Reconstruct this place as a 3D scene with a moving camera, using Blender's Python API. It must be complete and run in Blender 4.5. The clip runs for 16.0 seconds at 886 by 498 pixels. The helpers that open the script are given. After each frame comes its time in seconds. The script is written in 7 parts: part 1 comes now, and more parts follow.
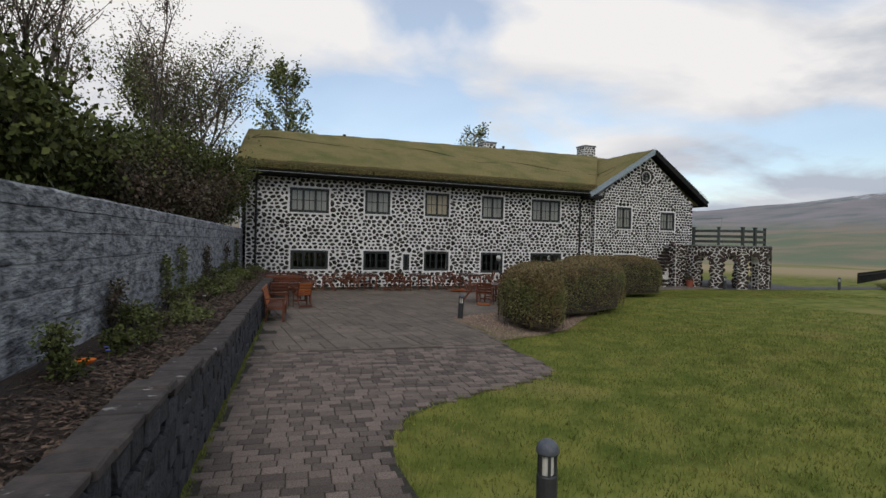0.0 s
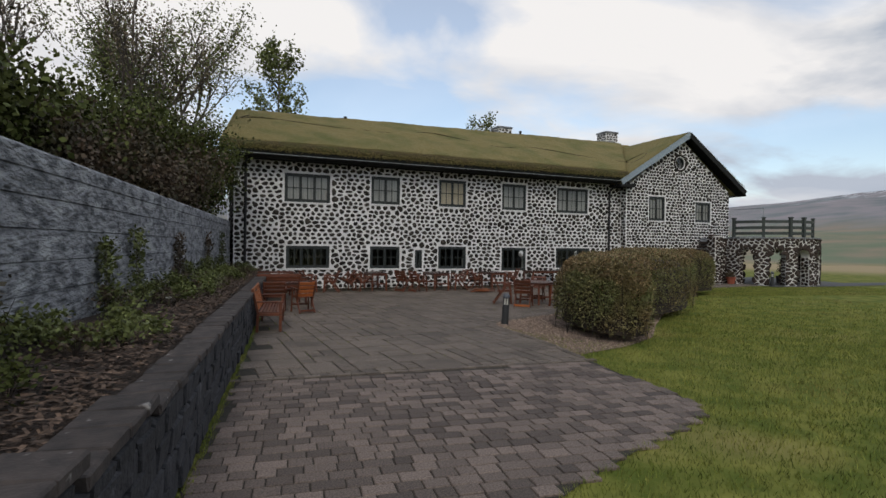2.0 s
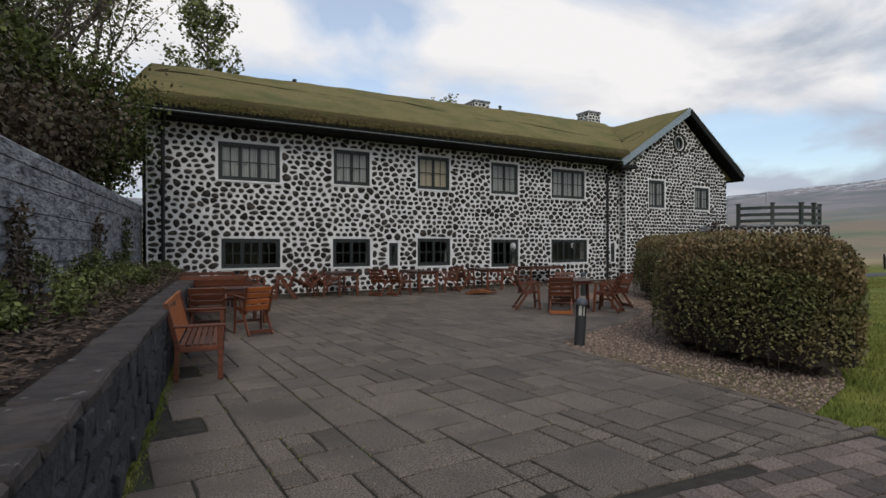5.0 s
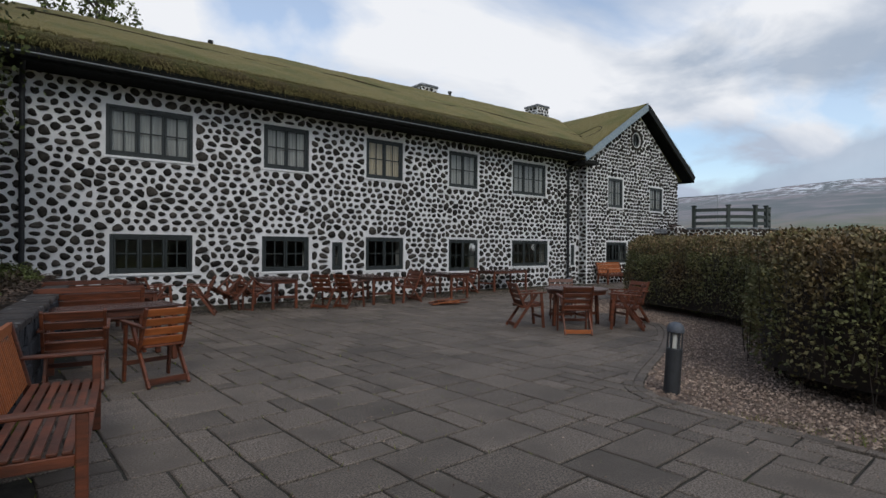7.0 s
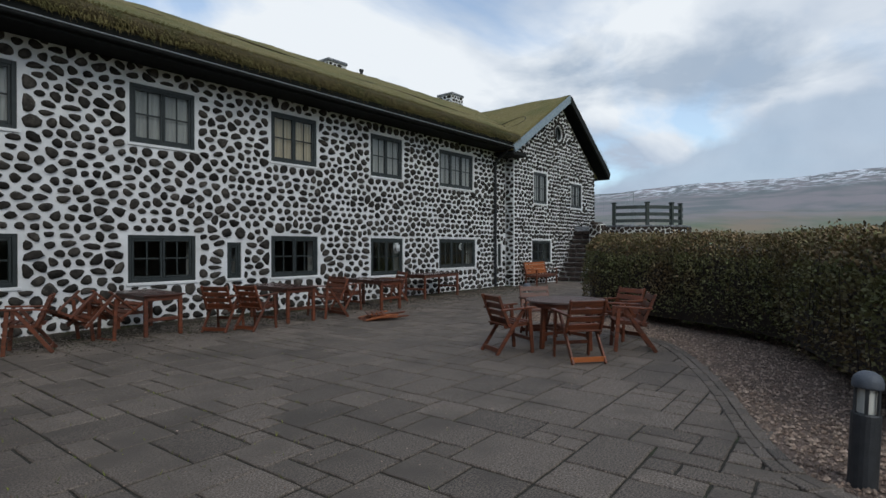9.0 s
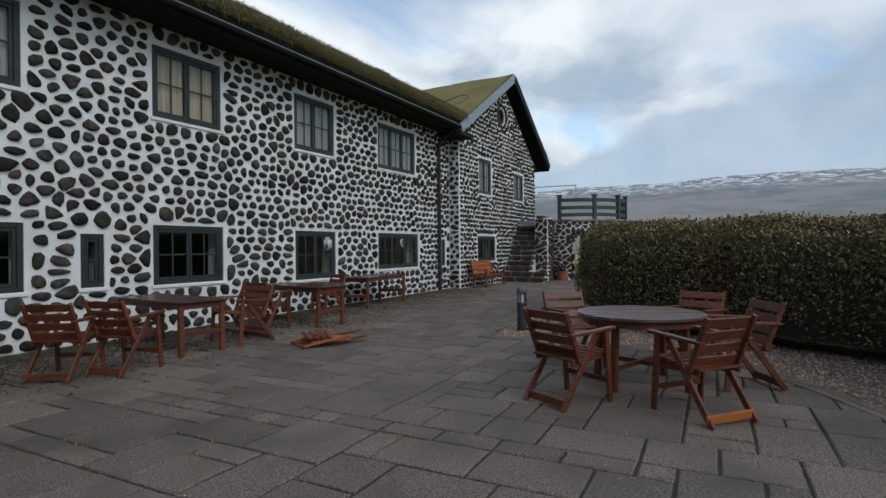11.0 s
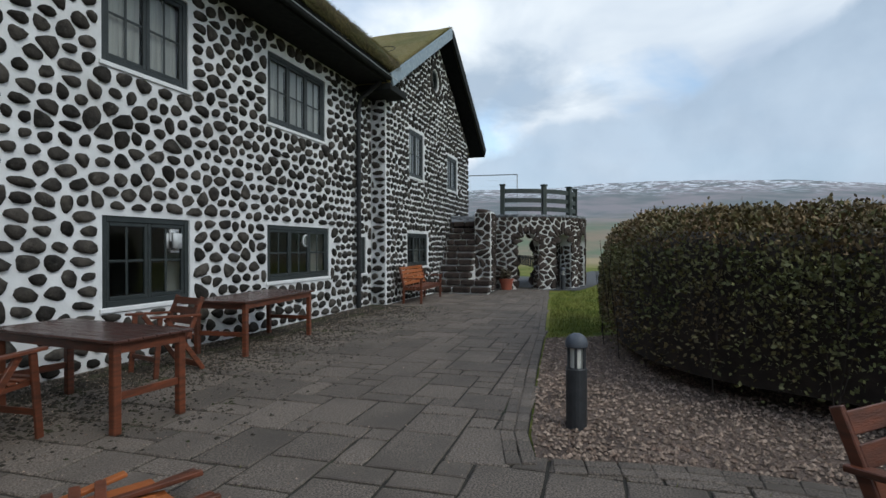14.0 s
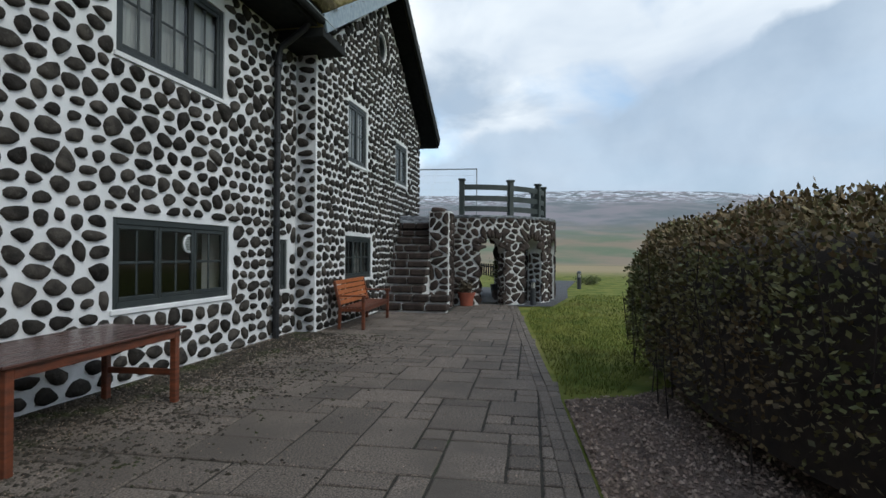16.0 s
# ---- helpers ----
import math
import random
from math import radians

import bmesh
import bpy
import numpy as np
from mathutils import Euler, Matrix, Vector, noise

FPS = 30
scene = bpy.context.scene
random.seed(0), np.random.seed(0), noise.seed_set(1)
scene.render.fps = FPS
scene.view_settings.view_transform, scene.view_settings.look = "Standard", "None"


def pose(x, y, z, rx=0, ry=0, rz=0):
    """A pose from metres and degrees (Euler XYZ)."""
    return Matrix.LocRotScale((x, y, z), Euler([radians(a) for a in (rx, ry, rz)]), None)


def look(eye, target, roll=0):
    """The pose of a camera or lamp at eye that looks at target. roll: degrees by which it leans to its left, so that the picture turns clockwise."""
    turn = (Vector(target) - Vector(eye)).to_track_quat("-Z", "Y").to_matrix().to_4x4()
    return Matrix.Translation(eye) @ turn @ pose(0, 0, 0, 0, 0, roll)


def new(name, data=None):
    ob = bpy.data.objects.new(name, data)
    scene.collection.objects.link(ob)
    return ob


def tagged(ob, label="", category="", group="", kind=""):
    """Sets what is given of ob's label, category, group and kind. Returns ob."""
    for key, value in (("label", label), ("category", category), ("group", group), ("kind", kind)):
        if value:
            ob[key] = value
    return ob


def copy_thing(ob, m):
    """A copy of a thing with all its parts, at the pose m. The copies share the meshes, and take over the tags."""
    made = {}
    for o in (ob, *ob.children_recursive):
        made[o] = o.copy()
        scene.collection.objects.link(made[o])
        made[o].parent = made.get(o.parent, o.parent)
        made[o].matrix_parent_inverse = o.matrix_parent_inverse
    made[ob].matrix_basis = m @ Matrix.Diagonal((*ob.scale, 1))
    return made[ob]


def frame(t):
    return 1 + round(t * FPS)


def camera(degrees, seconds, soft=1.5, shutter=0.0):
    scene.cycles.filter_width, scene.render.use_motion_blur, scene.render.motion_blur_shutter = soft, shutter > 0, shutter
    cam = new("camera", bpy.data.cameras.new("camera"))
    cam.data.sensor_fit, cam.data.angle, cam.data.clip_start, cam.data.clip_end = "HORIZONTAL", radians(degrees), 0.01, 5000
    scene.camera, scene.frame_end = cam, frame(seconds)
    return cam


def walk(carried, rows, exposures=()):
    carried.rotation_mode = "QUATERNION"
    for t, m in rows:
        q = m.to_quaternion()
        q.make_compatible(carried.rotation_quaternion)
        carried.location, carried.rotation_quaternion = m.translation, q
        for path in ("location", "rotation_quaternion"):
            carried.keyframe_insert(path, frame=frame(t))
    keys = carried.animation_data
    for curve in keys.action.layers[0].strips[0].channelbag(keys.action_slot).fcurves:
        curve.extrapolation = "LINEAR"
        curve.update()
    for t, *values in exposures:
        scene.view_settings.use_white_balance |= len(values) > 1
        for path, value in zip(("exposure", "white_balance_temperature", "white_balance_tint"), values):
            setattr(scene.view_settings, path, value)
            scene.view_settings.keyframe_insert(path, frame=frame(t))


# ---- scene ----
# camera and walk: seconds, x, y, z, yaw, pitch, roll
cam = camera(79.4, 16.0, soft=1.5)
PATH = [
    (0, 1.808, -2.818, 2.266, -22.59, -0.59, 1.24),
    (0.5, 1.904, -1.906, 2.164, -22.56, -0.56, 1.06),
    (1, 1.981, -0.993, 2.053, -22.69, -0.42, 0.98),
    (1.5, 2.068, -0.103, 1.945, -23.00, -0.38, 0.80),
    (2, 2.101, 0.771, 1.853, -23.35, -0.30, 0.68),
    (2.5, 2.127, 1.622, 1.744, -23.74, -0.25, 0.68),
    (3, 2.184, 2.506, 1.650, -24.01, -0.18, 0.63),
    (3.5, 2.306, 3.356, 1.592, -24.54, -0.15, 0.44),
    (4, 2.408, 4.160, 1.566, -25.73, -0.16, 0.24),
    (4.2, 2.450, 4.480, 1.563, -26.68, -0.22, 0.08),
    (6.3, 2.853, 7.981, 1.507, -34.88, -0.04, 0.30),
    (6.5, 2.925, 8.300, 1.505, -35.89, -0.02, 0.33),
    (7, 3.141, 9.074, 1.505, -38.87, -0.08, 0.31),
    (7.5, 3.395, 9.837, 1.501, -42.06, -0.04, 0.25),
    (8, 3.648, 10.584, 1.507, -45.04, -0.09, 0.28),
    (8.5, 3.899, 11.250, 1.517, -48.06, -0.10, -0.04),
    (9, 4.134, 11.863, 1.557, -50.82, -0.23, -0.11),
    (9.2, 4.279, 12.135, 1.558, -51.93, -0.36, -0.25),
    (11.3, 6.422, 15.181, 1.395, -62.75, -0.10, -0.31),
    (11.5, 6.642, 15.422, 1.393, -63.78, -0.08, -0.13),
    (12, 7.239, 15.946, 1.402, -65.98, -0.11, -0.03),
    (12.5, 7.889, 16.449, 1.417, -68.44, -0.18, 0.03),
    (13, 8.621, 16.898, 1.427, -69.77, -0.24, 0.05),
    (13.5, 9.421, 17.304, 1.429, -70.88, -0.25, -0.13),
    (14, 10.212, 17.664, 1.432, -72.10, -0.21, -0.06),
    (14.5, 10.993, 17.991, 1.446, -73.24, -0.12, -0.12),
    (15, 11.776, 18.303, 1.450, -74.06, 0.10, 0.09),
    (15.5, 12.529, 18.572, 1.453, -75.72, 0.31, 0.06),
    (16, 13.248, 18.840, 1.460, -78.51, 0.42, 0.35),
]
walk(cam, [(t, pose(x, y, z, 90 + pitch, 0, yaw) @ pose(0, 0, 0, 0, 0, roll)) for t, x, y, z, yaw, pitch, roll in PATH],
     exposures=((0.0, 0.21, 6830, 9), (4.0, 0.26, 6830, 9), (7.0, 0.23, 6400, 8), (9.0, 0.23, 6220, 5), (12.5, 0.40, 6190, 3), (16.0, 0.49, 6200, 3)))

# ---- light ----
SUN_ELEV, SUN_AZ = 38.0, 205.0
world = bpy.data.worlds.new("evening_sky")
scene.world = world
world.use_nodes = True
wt = world.node_tree
wt.nodes.clear()


def wnode(kind, **kw):
    n = wt.nodes.new(kind)
    for k, v in kw.items():
        n.inputs[k].default_value = v
    return n


w_out = wnode("ShaderNodeOutputWorld")
w_sky = wnode("ShaderNodeTexSky")
w_sky.sky_type, w_sky.sun_disc = "NISHITA", False
w_sky.sun_elevation, w_sky.sun_rotation = radians(SUN_ELEV), radians(SUN_AZ)
w_bgs = wnode("ShaderNodeBackground", Strength=0.15)
wt.links.new(w_sky.outputs[0], w_bgs.inputs["Color"])
w_tc = wnode("ShaderNodeTexCoord")
w_sep = wnode("ShaderNodeSeparateXYZ")
wt.links.new(w_tc.outputs["Generated"], w_sep.inputs[0])
w_zz = wt.nodes.new("ShaderNodeMath")
w_zz.operation = "ADD"
w_zz.inputs[1].default_value = 0.22
wt.links.new(w_sep.outputs["Z"], w_zz.inputs[0])
w_div = wt.nodes.new("ShaderNodeVectorMath")
w_div.operation = "DIVIDE"
w_cmb = wnode("ShaderNodeCombineXYZ")
for i in range(3):
    wt.links.new(w_zz.outputs[0], w_cmb.inputs[i])
wt.links.new(w_tc.outputs["Generated"], w_div.inputs[0])
wt.links.new(w_cmb.outputs[0], w_div.inputs[1])
w_map = wt.nodes.new("ShaderNodeMapping")
w_map.inputs["Scale"].default_value = (0.9, 1.25, 0.0)
w_map.inputs["Location"].default_value = (1.7, 0.6, 0.0)
wt.links.new(w_div.outputs[0], w_map.inputs["Vector"])
w_n1 = wnode("ShaderNodeTexNoise", Scale=1.1, Detail=7.0, Roughness=0.52, Distortion=0.35)
w_n2 = wnode("ShaderNodeTexNoise", Scale=0.75, Detail=6.0, Roughness=0.5, Distortion=0.5)
w_off = wt.nodes.new("ShaderNodeMapping")
w_off.inputs["Location"].default_value = (7.3, 2.1, 0.0)
wt.links.new(w_map.outputs[0], w_n1.inputs["Vector"])
wt.links.new(w_map.outputs[0], w_off.inputs["Vector"])
wt.links.new(w_off.outputs[0], w_n2.inputs["Vector"])
w_r1 = wnode("ShaderNodeValToRGB")
w_r1.color_ramp.elements[0].position, w_r1.color_ramp.elements[1].position = 0.40, 0.53
w_r1.color_ramp.elements[0].color = (0.26, 0.26, 0.26, 1)
wt.links.new(w_n1.outputs["Fac"], w_r1.inputs["Fac"])
w_r2 = wnode("ShaderNodeValToRGB")
w_r2.color_ramp.elements[0].position, w_r2.color_ramp.elements[0].color = 0.42, (0.75, 0.75, 0.78, 1)
w_r2.color_ramp.elements[1].position, w_r2.color_ramp.elements[1].color = 0.60, (0.40, 0.45, 0.55, 1)
wt.links.new(w_n2.outputs["Fac"], w_r2.inputs["Fac"])
w_bgc = wnode("ShaderNodeBackground", Strength=1.0)
wt.links.new(w_r2.outputs["Color"], w_bgc.inputs["Color"])
w_mix = wnode("ShaderNodeMixShader")
wt.links.new(w_r1.outputs["Color"], w_mix.inputs[0])
wt.links.new(w_bgs.outputs[0], w_mix.inputs[1])
wt.links.new(w_bgc.outputs[0], w_mix.inputs[2])


def wmath(op, a, b=0.0, c=None):
    n = wt.nodes.new("ShaderNodeMath")
    n.operation = op
    for i, v in enumerate((a, b) if c is None else (a, b, c)):
        if isinstance(v, (int, float)):
            n.inputs[i].default_value = v
        else:
            wt.links.new(v, n.inputs[i])
    return n.outputs[0]


# long grey cloud bank resting on the eastern fells, rising towards the south-east
w_azi = wmath("ARCTAN2", w_sep.outputs["X"], w_sep.outputs["Y"])
w_ele = wmath("ARCSINE", w_sep.outputs["Z"])
w_n3 = wnode("ShaderNodeTexNoise", Scale=5.5, Detail=6.0, Roughness=0.5)
wt.links.new(w_tc.outputs["Generated"], w_n3.inputs["Vector"])
w_rise = wmath("MULTIPLY_ADD", wmath("MINIMUM", wmath("SUBTRACT", w_azi, radians(68)), 0.9), 0.30, radians(7.6))
w_edge = wmath("ADD", wmath("SUBTRACT", w_rise, w_ele), wmath("MULTIPLY_ADD", w_n3.outputs["Fac"], 0.13, -0.065))
w_bank = wmath("MULTIPLY", wmath("DIVIDE", w_edge, 0.016), 1.0)
w_cl = wt.nodes.new("ShaderNodeClamp")
wt.links.new(w_bank, w_cl.inputs[0])
w_fade = wt.nodes.new("ShaderNodeMapRange")
w_fade.inputs["From Min"].default_value, w_fade.inputs["From Max"].default_value = radians(58), radians(72)
wt.links.new(w_azi, w_fade.inputs["Value"])
w_bgb = wnode("ShaderNodeBackground", Strength=1.0)
w_n5 = wnode("ShaderNodeTexNoise", Scale=3.4, Detail=7.0, Roughness=0.55)
wt.links.new(w_tc.outputs["Generated"], w_n5.inputs["Vector"])
w_r5 = wnode("ShaderNodeValToRGB")
w_r5.color_ramp.elements[0].position, w_r5.color_ramp.elements[0].color = 0.36, (0.28, 0.34, 0.44, 1)
w_r5.color_ramp.elements[1].position, w_r5.color_ramp.elements[1].color = 0.66, (0.41, 0.47, 0.57, 1)
wt.links.new(w_n5.outputs["Fac"], w_r5.inputs["Fac"])
wt.links.new(w_r5.outputs["Color"], w_bgb.inputs["Color"])
w_mixb = wnode("ShaderNodeMixShader")
wt.links.new(wmath("MULTIPLY", wmath("MULTIPLY", w_cl.outputs[0], w_fade.outputs[0]), 0.9), w_mixb.inputs[0])
wt.links.new(w_mix.outputs[0], w_mixb.inputs[1])
wt.links.new(w_bgb.outputs[0], w_mixb.inputs[2])
# torn grey cloud drifting above the bank
w_n4 = wnode("ShaderNodeTexNoise", Scale=4.2, Detail=7.0, Roughness=0.55, Distortion=0.3)
w_st = wt.nodes.new("ShaderNodeMapping")
w_st.inputs["Scale"].default_value = (1.0, 1.0, 2.4)
wt.links.new(w_tc.outputs["Generated"], w_st.inputs["Vector"])
wt.links.new(w_st.outputs[0], w_n4.inputs["Vector"])
w_da = wmath("DIVIDE", wmath("SUBTRACT", w_azi, radians(74)), radians(14))
w_de = wmath("DIVIDE", wmath("SUBTRACT", w_ele, radians(16.0)), radians(3.8))
w_rad = wmath("SQRT", wmath("ADD", wmath("MULTIPLY", w_da, w_da), wmath("MULTIPLY", w_de, w_de)))
w_torn = wmath("ADD", wmath("SUBTRACT", 0.55, wmath("MULTIPLY", w_rad, 0.55)), wmath("MULTIPLY_ADD", w_n4.outputs["Fac"], 1.6, -0.8))
w_tc2 = wt.nodes.new("ShaderNodeClamp")
wt.links.new(wmath("MULTIPLY", w_torn, 2.6), w_tc2.inputs[0])
w_bgt = wnode("ShaderNodeBackground", Strength=1.0, Color=(0.31, 0.37, 0.47, 1))
w_mixt = wnode("ShaderNodeMixShader")
wt.links.new(wmath("MULTIPLY", w_tc2.outputs[0], 0.85), w_mixt.inputs[0])
wt.links.new(w_mixb.outputs[0], w_mixt.inputs[1])
wt.links.new(w_bgt.outputs[0], w_mixt.inputs[2])
wt.links.new(w_mixt.outputs[0], w_out.inputs[0])

sun = new("sun", bpy.data.lights.new("sun", "SUN"))
sun.data.energy, sun.data.angle, sun.data.color = 0.7, radians(25), (1.0, 0.96, 0.9)
_az, _el = radians(SUN_AZ), radians(SUN_ELEV)
sun.matrix_world = look((0, 0, 40), (-math.sin(_az) * math.cos(_el), -math.cos(_az) * math.cos(_el), 40 - math.sin(_el)))

# ---- materials ----


def mat(name, c1, c2=None, scale=6.0, rough=0.7, bump=0.3, bscale=40.0, metal=0.0, vary=0.0, lo=0.35, hi=0.65, c3=None, scale3=0.8, lo3=0.5, hi3=0.7, spec=0.5, island=0.0, bdist=0.01, stretch=None, rough2=None):
    """Two-scale noise material: c1/c2 mixed by a noise of size scale, c3 by a larger one; bump; per-piece value changes."""
    m = bpy.data.materials.new(name)
    m.use_nodes = True
    nt = m.node_tree
    b = nt.nodes["Principled BSDF"]
    b.inputs["Roughness"].default_value = rough
    b.inputs["Metallic"].default_value = metal
    b.inputs["Specular IOR Level"].default_value = spec
    tc = nt.nodes.new("ShaderNodeTexCoord")
    vec = tc.outputs["Object"]
    if vary:
        oi = nt.nodes.new("ShaderNodeObjectInfo")
        sc = nt.nodes.new("ShaderNodeVectorMath")
        sc.operation = "SCALE"
        sc.inputs["Scale"].default_value = 37.0
        comb = nt.nodes.new("ShaderNodeCombineXYZ")
        nt.links.new(oi.outputs["Random"], comb.inputs[0])
        nt.links.new(oi.outputs["Random"], comb.inputs[1])
        nt.links.new(comb.outputs[0], sc.inputs[0])
        ad = nt.nodes.new("ShaderNodeVectorMath")
        nt.links.new(vec, ad.inputs[0])
        nt.links.new(sc.outputs[0], ad.inputs[1])
        vec = ad.outputs[0]
    if stretch:
        mp = nt.nodes.new("ShaderNodeMapping")
        mp.inputs["Scale"].default_value = stretch
        nt.links.new(vec, mp.inputs["Vector"])
        vec = mp.outputs[0]

    def noise_fac(s, a, z, detail=6.0):
        n = nt.nodes.new("ShaderNodeTexNoise")
        n.inputs["Scale"].default_value, n.inputs["Detail"].default_value = s, detail
        nt.links.new(vec, n.inputs["Vector"])
        r = nt.nodes.new("ShaderNodeMapRange")
        r.inputs["From Min"].default_value, r.inputs["From Max"].default_value = a, z
        nt.links.new(n.outputs["Fac"], r.inputs["Value"])
        return r.outputs[0]

    def mixc(fac, a, c):
        n = nt.nodes.new("ShaderNodeMix")
        n.data_type = "RGBA"
        nt.links.new(fac, n.inputs[0])
        if isinstance(a, tuple):
            n.inputs[6].default_value = (*a, 1)
        else:
            nt.links.new(a, n.inputs[6])
        n.inputs[7].default_value = (*c, 1)
        return n.outputs[2]

    f1 = noise_fac(scale, lo, hi)
    col = mixc(f1, c1, c2 or tuple(v * 0.75 for v in c1))
    if c3:
        col = mixc(noise_fac(scale3, lo3, hi3), col, c3)
    if vary or island:
        if vary:
            src = nt.nodes.new("ShaderNodeObjectInfo").outputs["Random"]
        else:
            src = nt.nodes.new("ShaderNodeNewGeometry").outputs["Random Per Island"]
        amt = vary or island
        r = nt.nodes.new("ShaderNodeMapRange")
        r.inputs["To Min"].default_value, r.inputs["To Max"].default_value = 1 - amt, 1 + amt
        nt.links.new(src, r.inputs["Value"])
        h = nt.nodes.new("ShaderNodeHueSaturation")
        nt.links.new(r.outputs[0], h.inputs["Value"])
        nt.links.new(col, h.inputs["Color"])
        col = h.outputs[0]
    nt.links.new(col, b.inputs["Base Color"])
    if rough2 is not None:
        r = nt.nodes.new("ShaderNodeMapRange")
        r.inputs["To Min"].default_value, r.inputs["To Max"].default_value = rough, rough2
        nt.links.new(f1, r.inputs["Value"])
        nt.links.new(r.outputs[0], b.inputs["Roughness"])
    if bump:
        n = nt.nodes.new("ShaderNodeTexNoise")
        n.inputs["Scale"].default_value, n.inputs["Detail"].default_value = bscale, 5.0
        nt.links.new(vec, n.inputs["Vector"])
        bp = nt.nodes.new("ShaderNodeBump")
        bp.inputs["Strength"].default_value, bp.inputs["Distance"].default_value = bump, bdist
        nt.links.new(n.outputs["Fac"], bp.inputs["Height"])
        nt.links.new(bp.outputs[0], b.inputs["Normal"])
    return m


M_PLASTER = mat("white_limewash", (0.82, 0.82, 0.82), (0.70, 0.70, 0.70), 3.0, 0.85, 0.5, 30, c3=(0.60, 0.60, 0.58), scale3=0.9, lo3=0.55, hi3=0.85)
M_STONE = mat("basalt_cobble", (0.020, 0.0178, 0.0155), (0.058, 0.050, 0.042), 7.0, 0.85, 1.0, 35, vary=0.6, rough2=0.7, spec=0.22, c3=(0.075, 0.070, 0.060), scale3=22.0, lo3=0.60, hi3=0.74)
M_STONE_J = mat("basalt_cobble_joined", (0.020, 0.0178, 0.0155), (0.058, 0.050, 0.042), 7.0, 0.85, 1.0, 35, island=0.6, rough2=0.7, spec=0.22, c3=(0.075, 0.070, 0.060), scale3=22.0, lo3=0.60, hi3=0.74)
M_RUBBLE = mat("brown_lava_stone", (0.028, 0.021, 0.018), (0.064, 0.047, 0.039), 6.0, 0.85, 0.8, 30, island=0.5, spec=0.25)
M_TURF = mat("turf", (0.225, 0.188, 0.062), (0.275, 0.222, 0.088), 7.0, 0.95, 1.0, 60, c3=(0.135, 0.145, 0.038), scale3=0.7, lo3=0.46, hi3=0.74, bdist=0.06)
M_TURF_EDGE = mat("turf_edge_soil", (0.045, 0.035, 0.018), (0.09, 0.07, 0.03), 14, 0.95, 1.0, 40, bdist=0.05)
M_SOD = mat("brown_sod_edge", (0.085, 0.066, 0.030), (0.135, 0.105, 0.048), 16, 0.95, 1.0, 45, c3=(0.10, 0.105, 0.034), scale3=1.1, lo3=0.5, hi3=0.7, bdist=0.05)
M_TAR = mat("tarred_board", (0.012, 0.013, 0.013), (0.022, 0.023, 0.022), 8, 0.85, 0.3, 50, spec=0.2)
M_MORTAR = mat("grey_white_mortar", (0.74, 0.73, 0.71), (0.58, 0.57, 0.55), 5.0, 0.9, 0.6, 30)
M_FRAME = mat("dark_green_paint", (0.017, 0.023, 0.023), (0.028, 0.034, 0.033), 9, 0.5, 0.15, 60)
M_TRIM_BLUE = mat("weathered_blue_grey_paint", (0.20, 0.26, 0.31), (0.30, 0.36, 0.40), 9, 0.6, 0.3, 30)
M_IRON = mat("black_iron", (0.015, 0.016, 0.018), (0.03, 0.03, 0.032), 12, 0.5, 0.2, 60, metal=0.2)
# the dimness of the rooms is put into this dark colour
M_ROOM = mat("interior_coloured_dim", (0.10, 0.09, 0.08), (0.14, 0.125, 0.11), 2, 0.9, 0.0)
M_CURTAIN = mat("white_curtain", (0.53, 0.52, 0.50), (0.38, 0.37, 0.36), 2.0, 0.9, 0.5, 14, stretch=(9, 1, 0.4), bdist=0.03)
M_CURTAIN_Y = mat("cream_curtain", (0.66, 0.56, 0.42), (0.52, 0.43, 0.31), 2.0, 0.9, 0.5, 14, stretch=(9, 1, 0.4), bdist=0.03)
M_CONCRETE = mat("weathered_concrete", (0.30, 0.315, 0.34), (0.085, 0.092, 0.104), 8.0, 0.9, 1.0, 18, c3=(0.41, 0.43, 0.455), scale3=4.2, lo3=0.53, hi3=0.67, stretch=(1, 0.50, 1.35), bdist=0.07, lo=0.42, hi=0.62)
M_BLOCK = mat("split_face_block", (0.019, 0.020, 0.024), (0.040, 0.041, 0.047), 7, 0.88, 1.0, 22, vary=0.3, c3=(0.11, 0.112, 0.12), scale3=5, lo3=0.64, hi3=0.74, bdist=0.03)
M_COPING = mat("coping_stone", (0.032, 0.027, 0.026), (0.068, 0.055, 0.050), 9, 0.85, 0.7, 45, vary=0.22, c3=(0.30, 0.29, 0.28), scale3=7, lo3=0.66, hi3=0.72)
M_SLAB = mat("concrete_paving_slab", (0.240, 0.195, 0.158), (0.078, 0.062, 0.050), 75, 0.78, 1.0, 90, vary=0.22, lo=0.62, hi=0.40, c3=(0.108, 0.088, 0.071), scale3=1.3, lo3=0.47, hi3=0.66)
M_SLAB_J = mat("concrete_paving_slab_joined", (0.240, 0.195, 0.158), (0.078, 0.062, 0.050), 75, 0.78, 1.0, 90, island=0.22, lo=0.62, hi=0.40, c3=(0.108, 0.088, 0.071), scale3=1.3, lo3=0.47, hi3=0.66)
M_PAVER = mat("clay_grey_paver", (0.200, 0.155, 0.130), (0.088, 0.068, 0.058), 60, 0.8, 0.7, 120, vary=0.48)
M_PAVER_J = mat("clay_grey_paver_joined", (0.200, 0.155, 0.130), (0.088, 0.068, 0.058), 60, 0.8, 0.7, 120, island=0.48)
M_JOINT = mat("sandy_joint_bed", (0.024, 0.021, 0.016), (0.046, 0.040, 0.030), 12, 0.95, 0.6, 60, c3=(0.045, 0.07, 0.02), scale3=1.3, lo3=0.6, hi3=0.75)
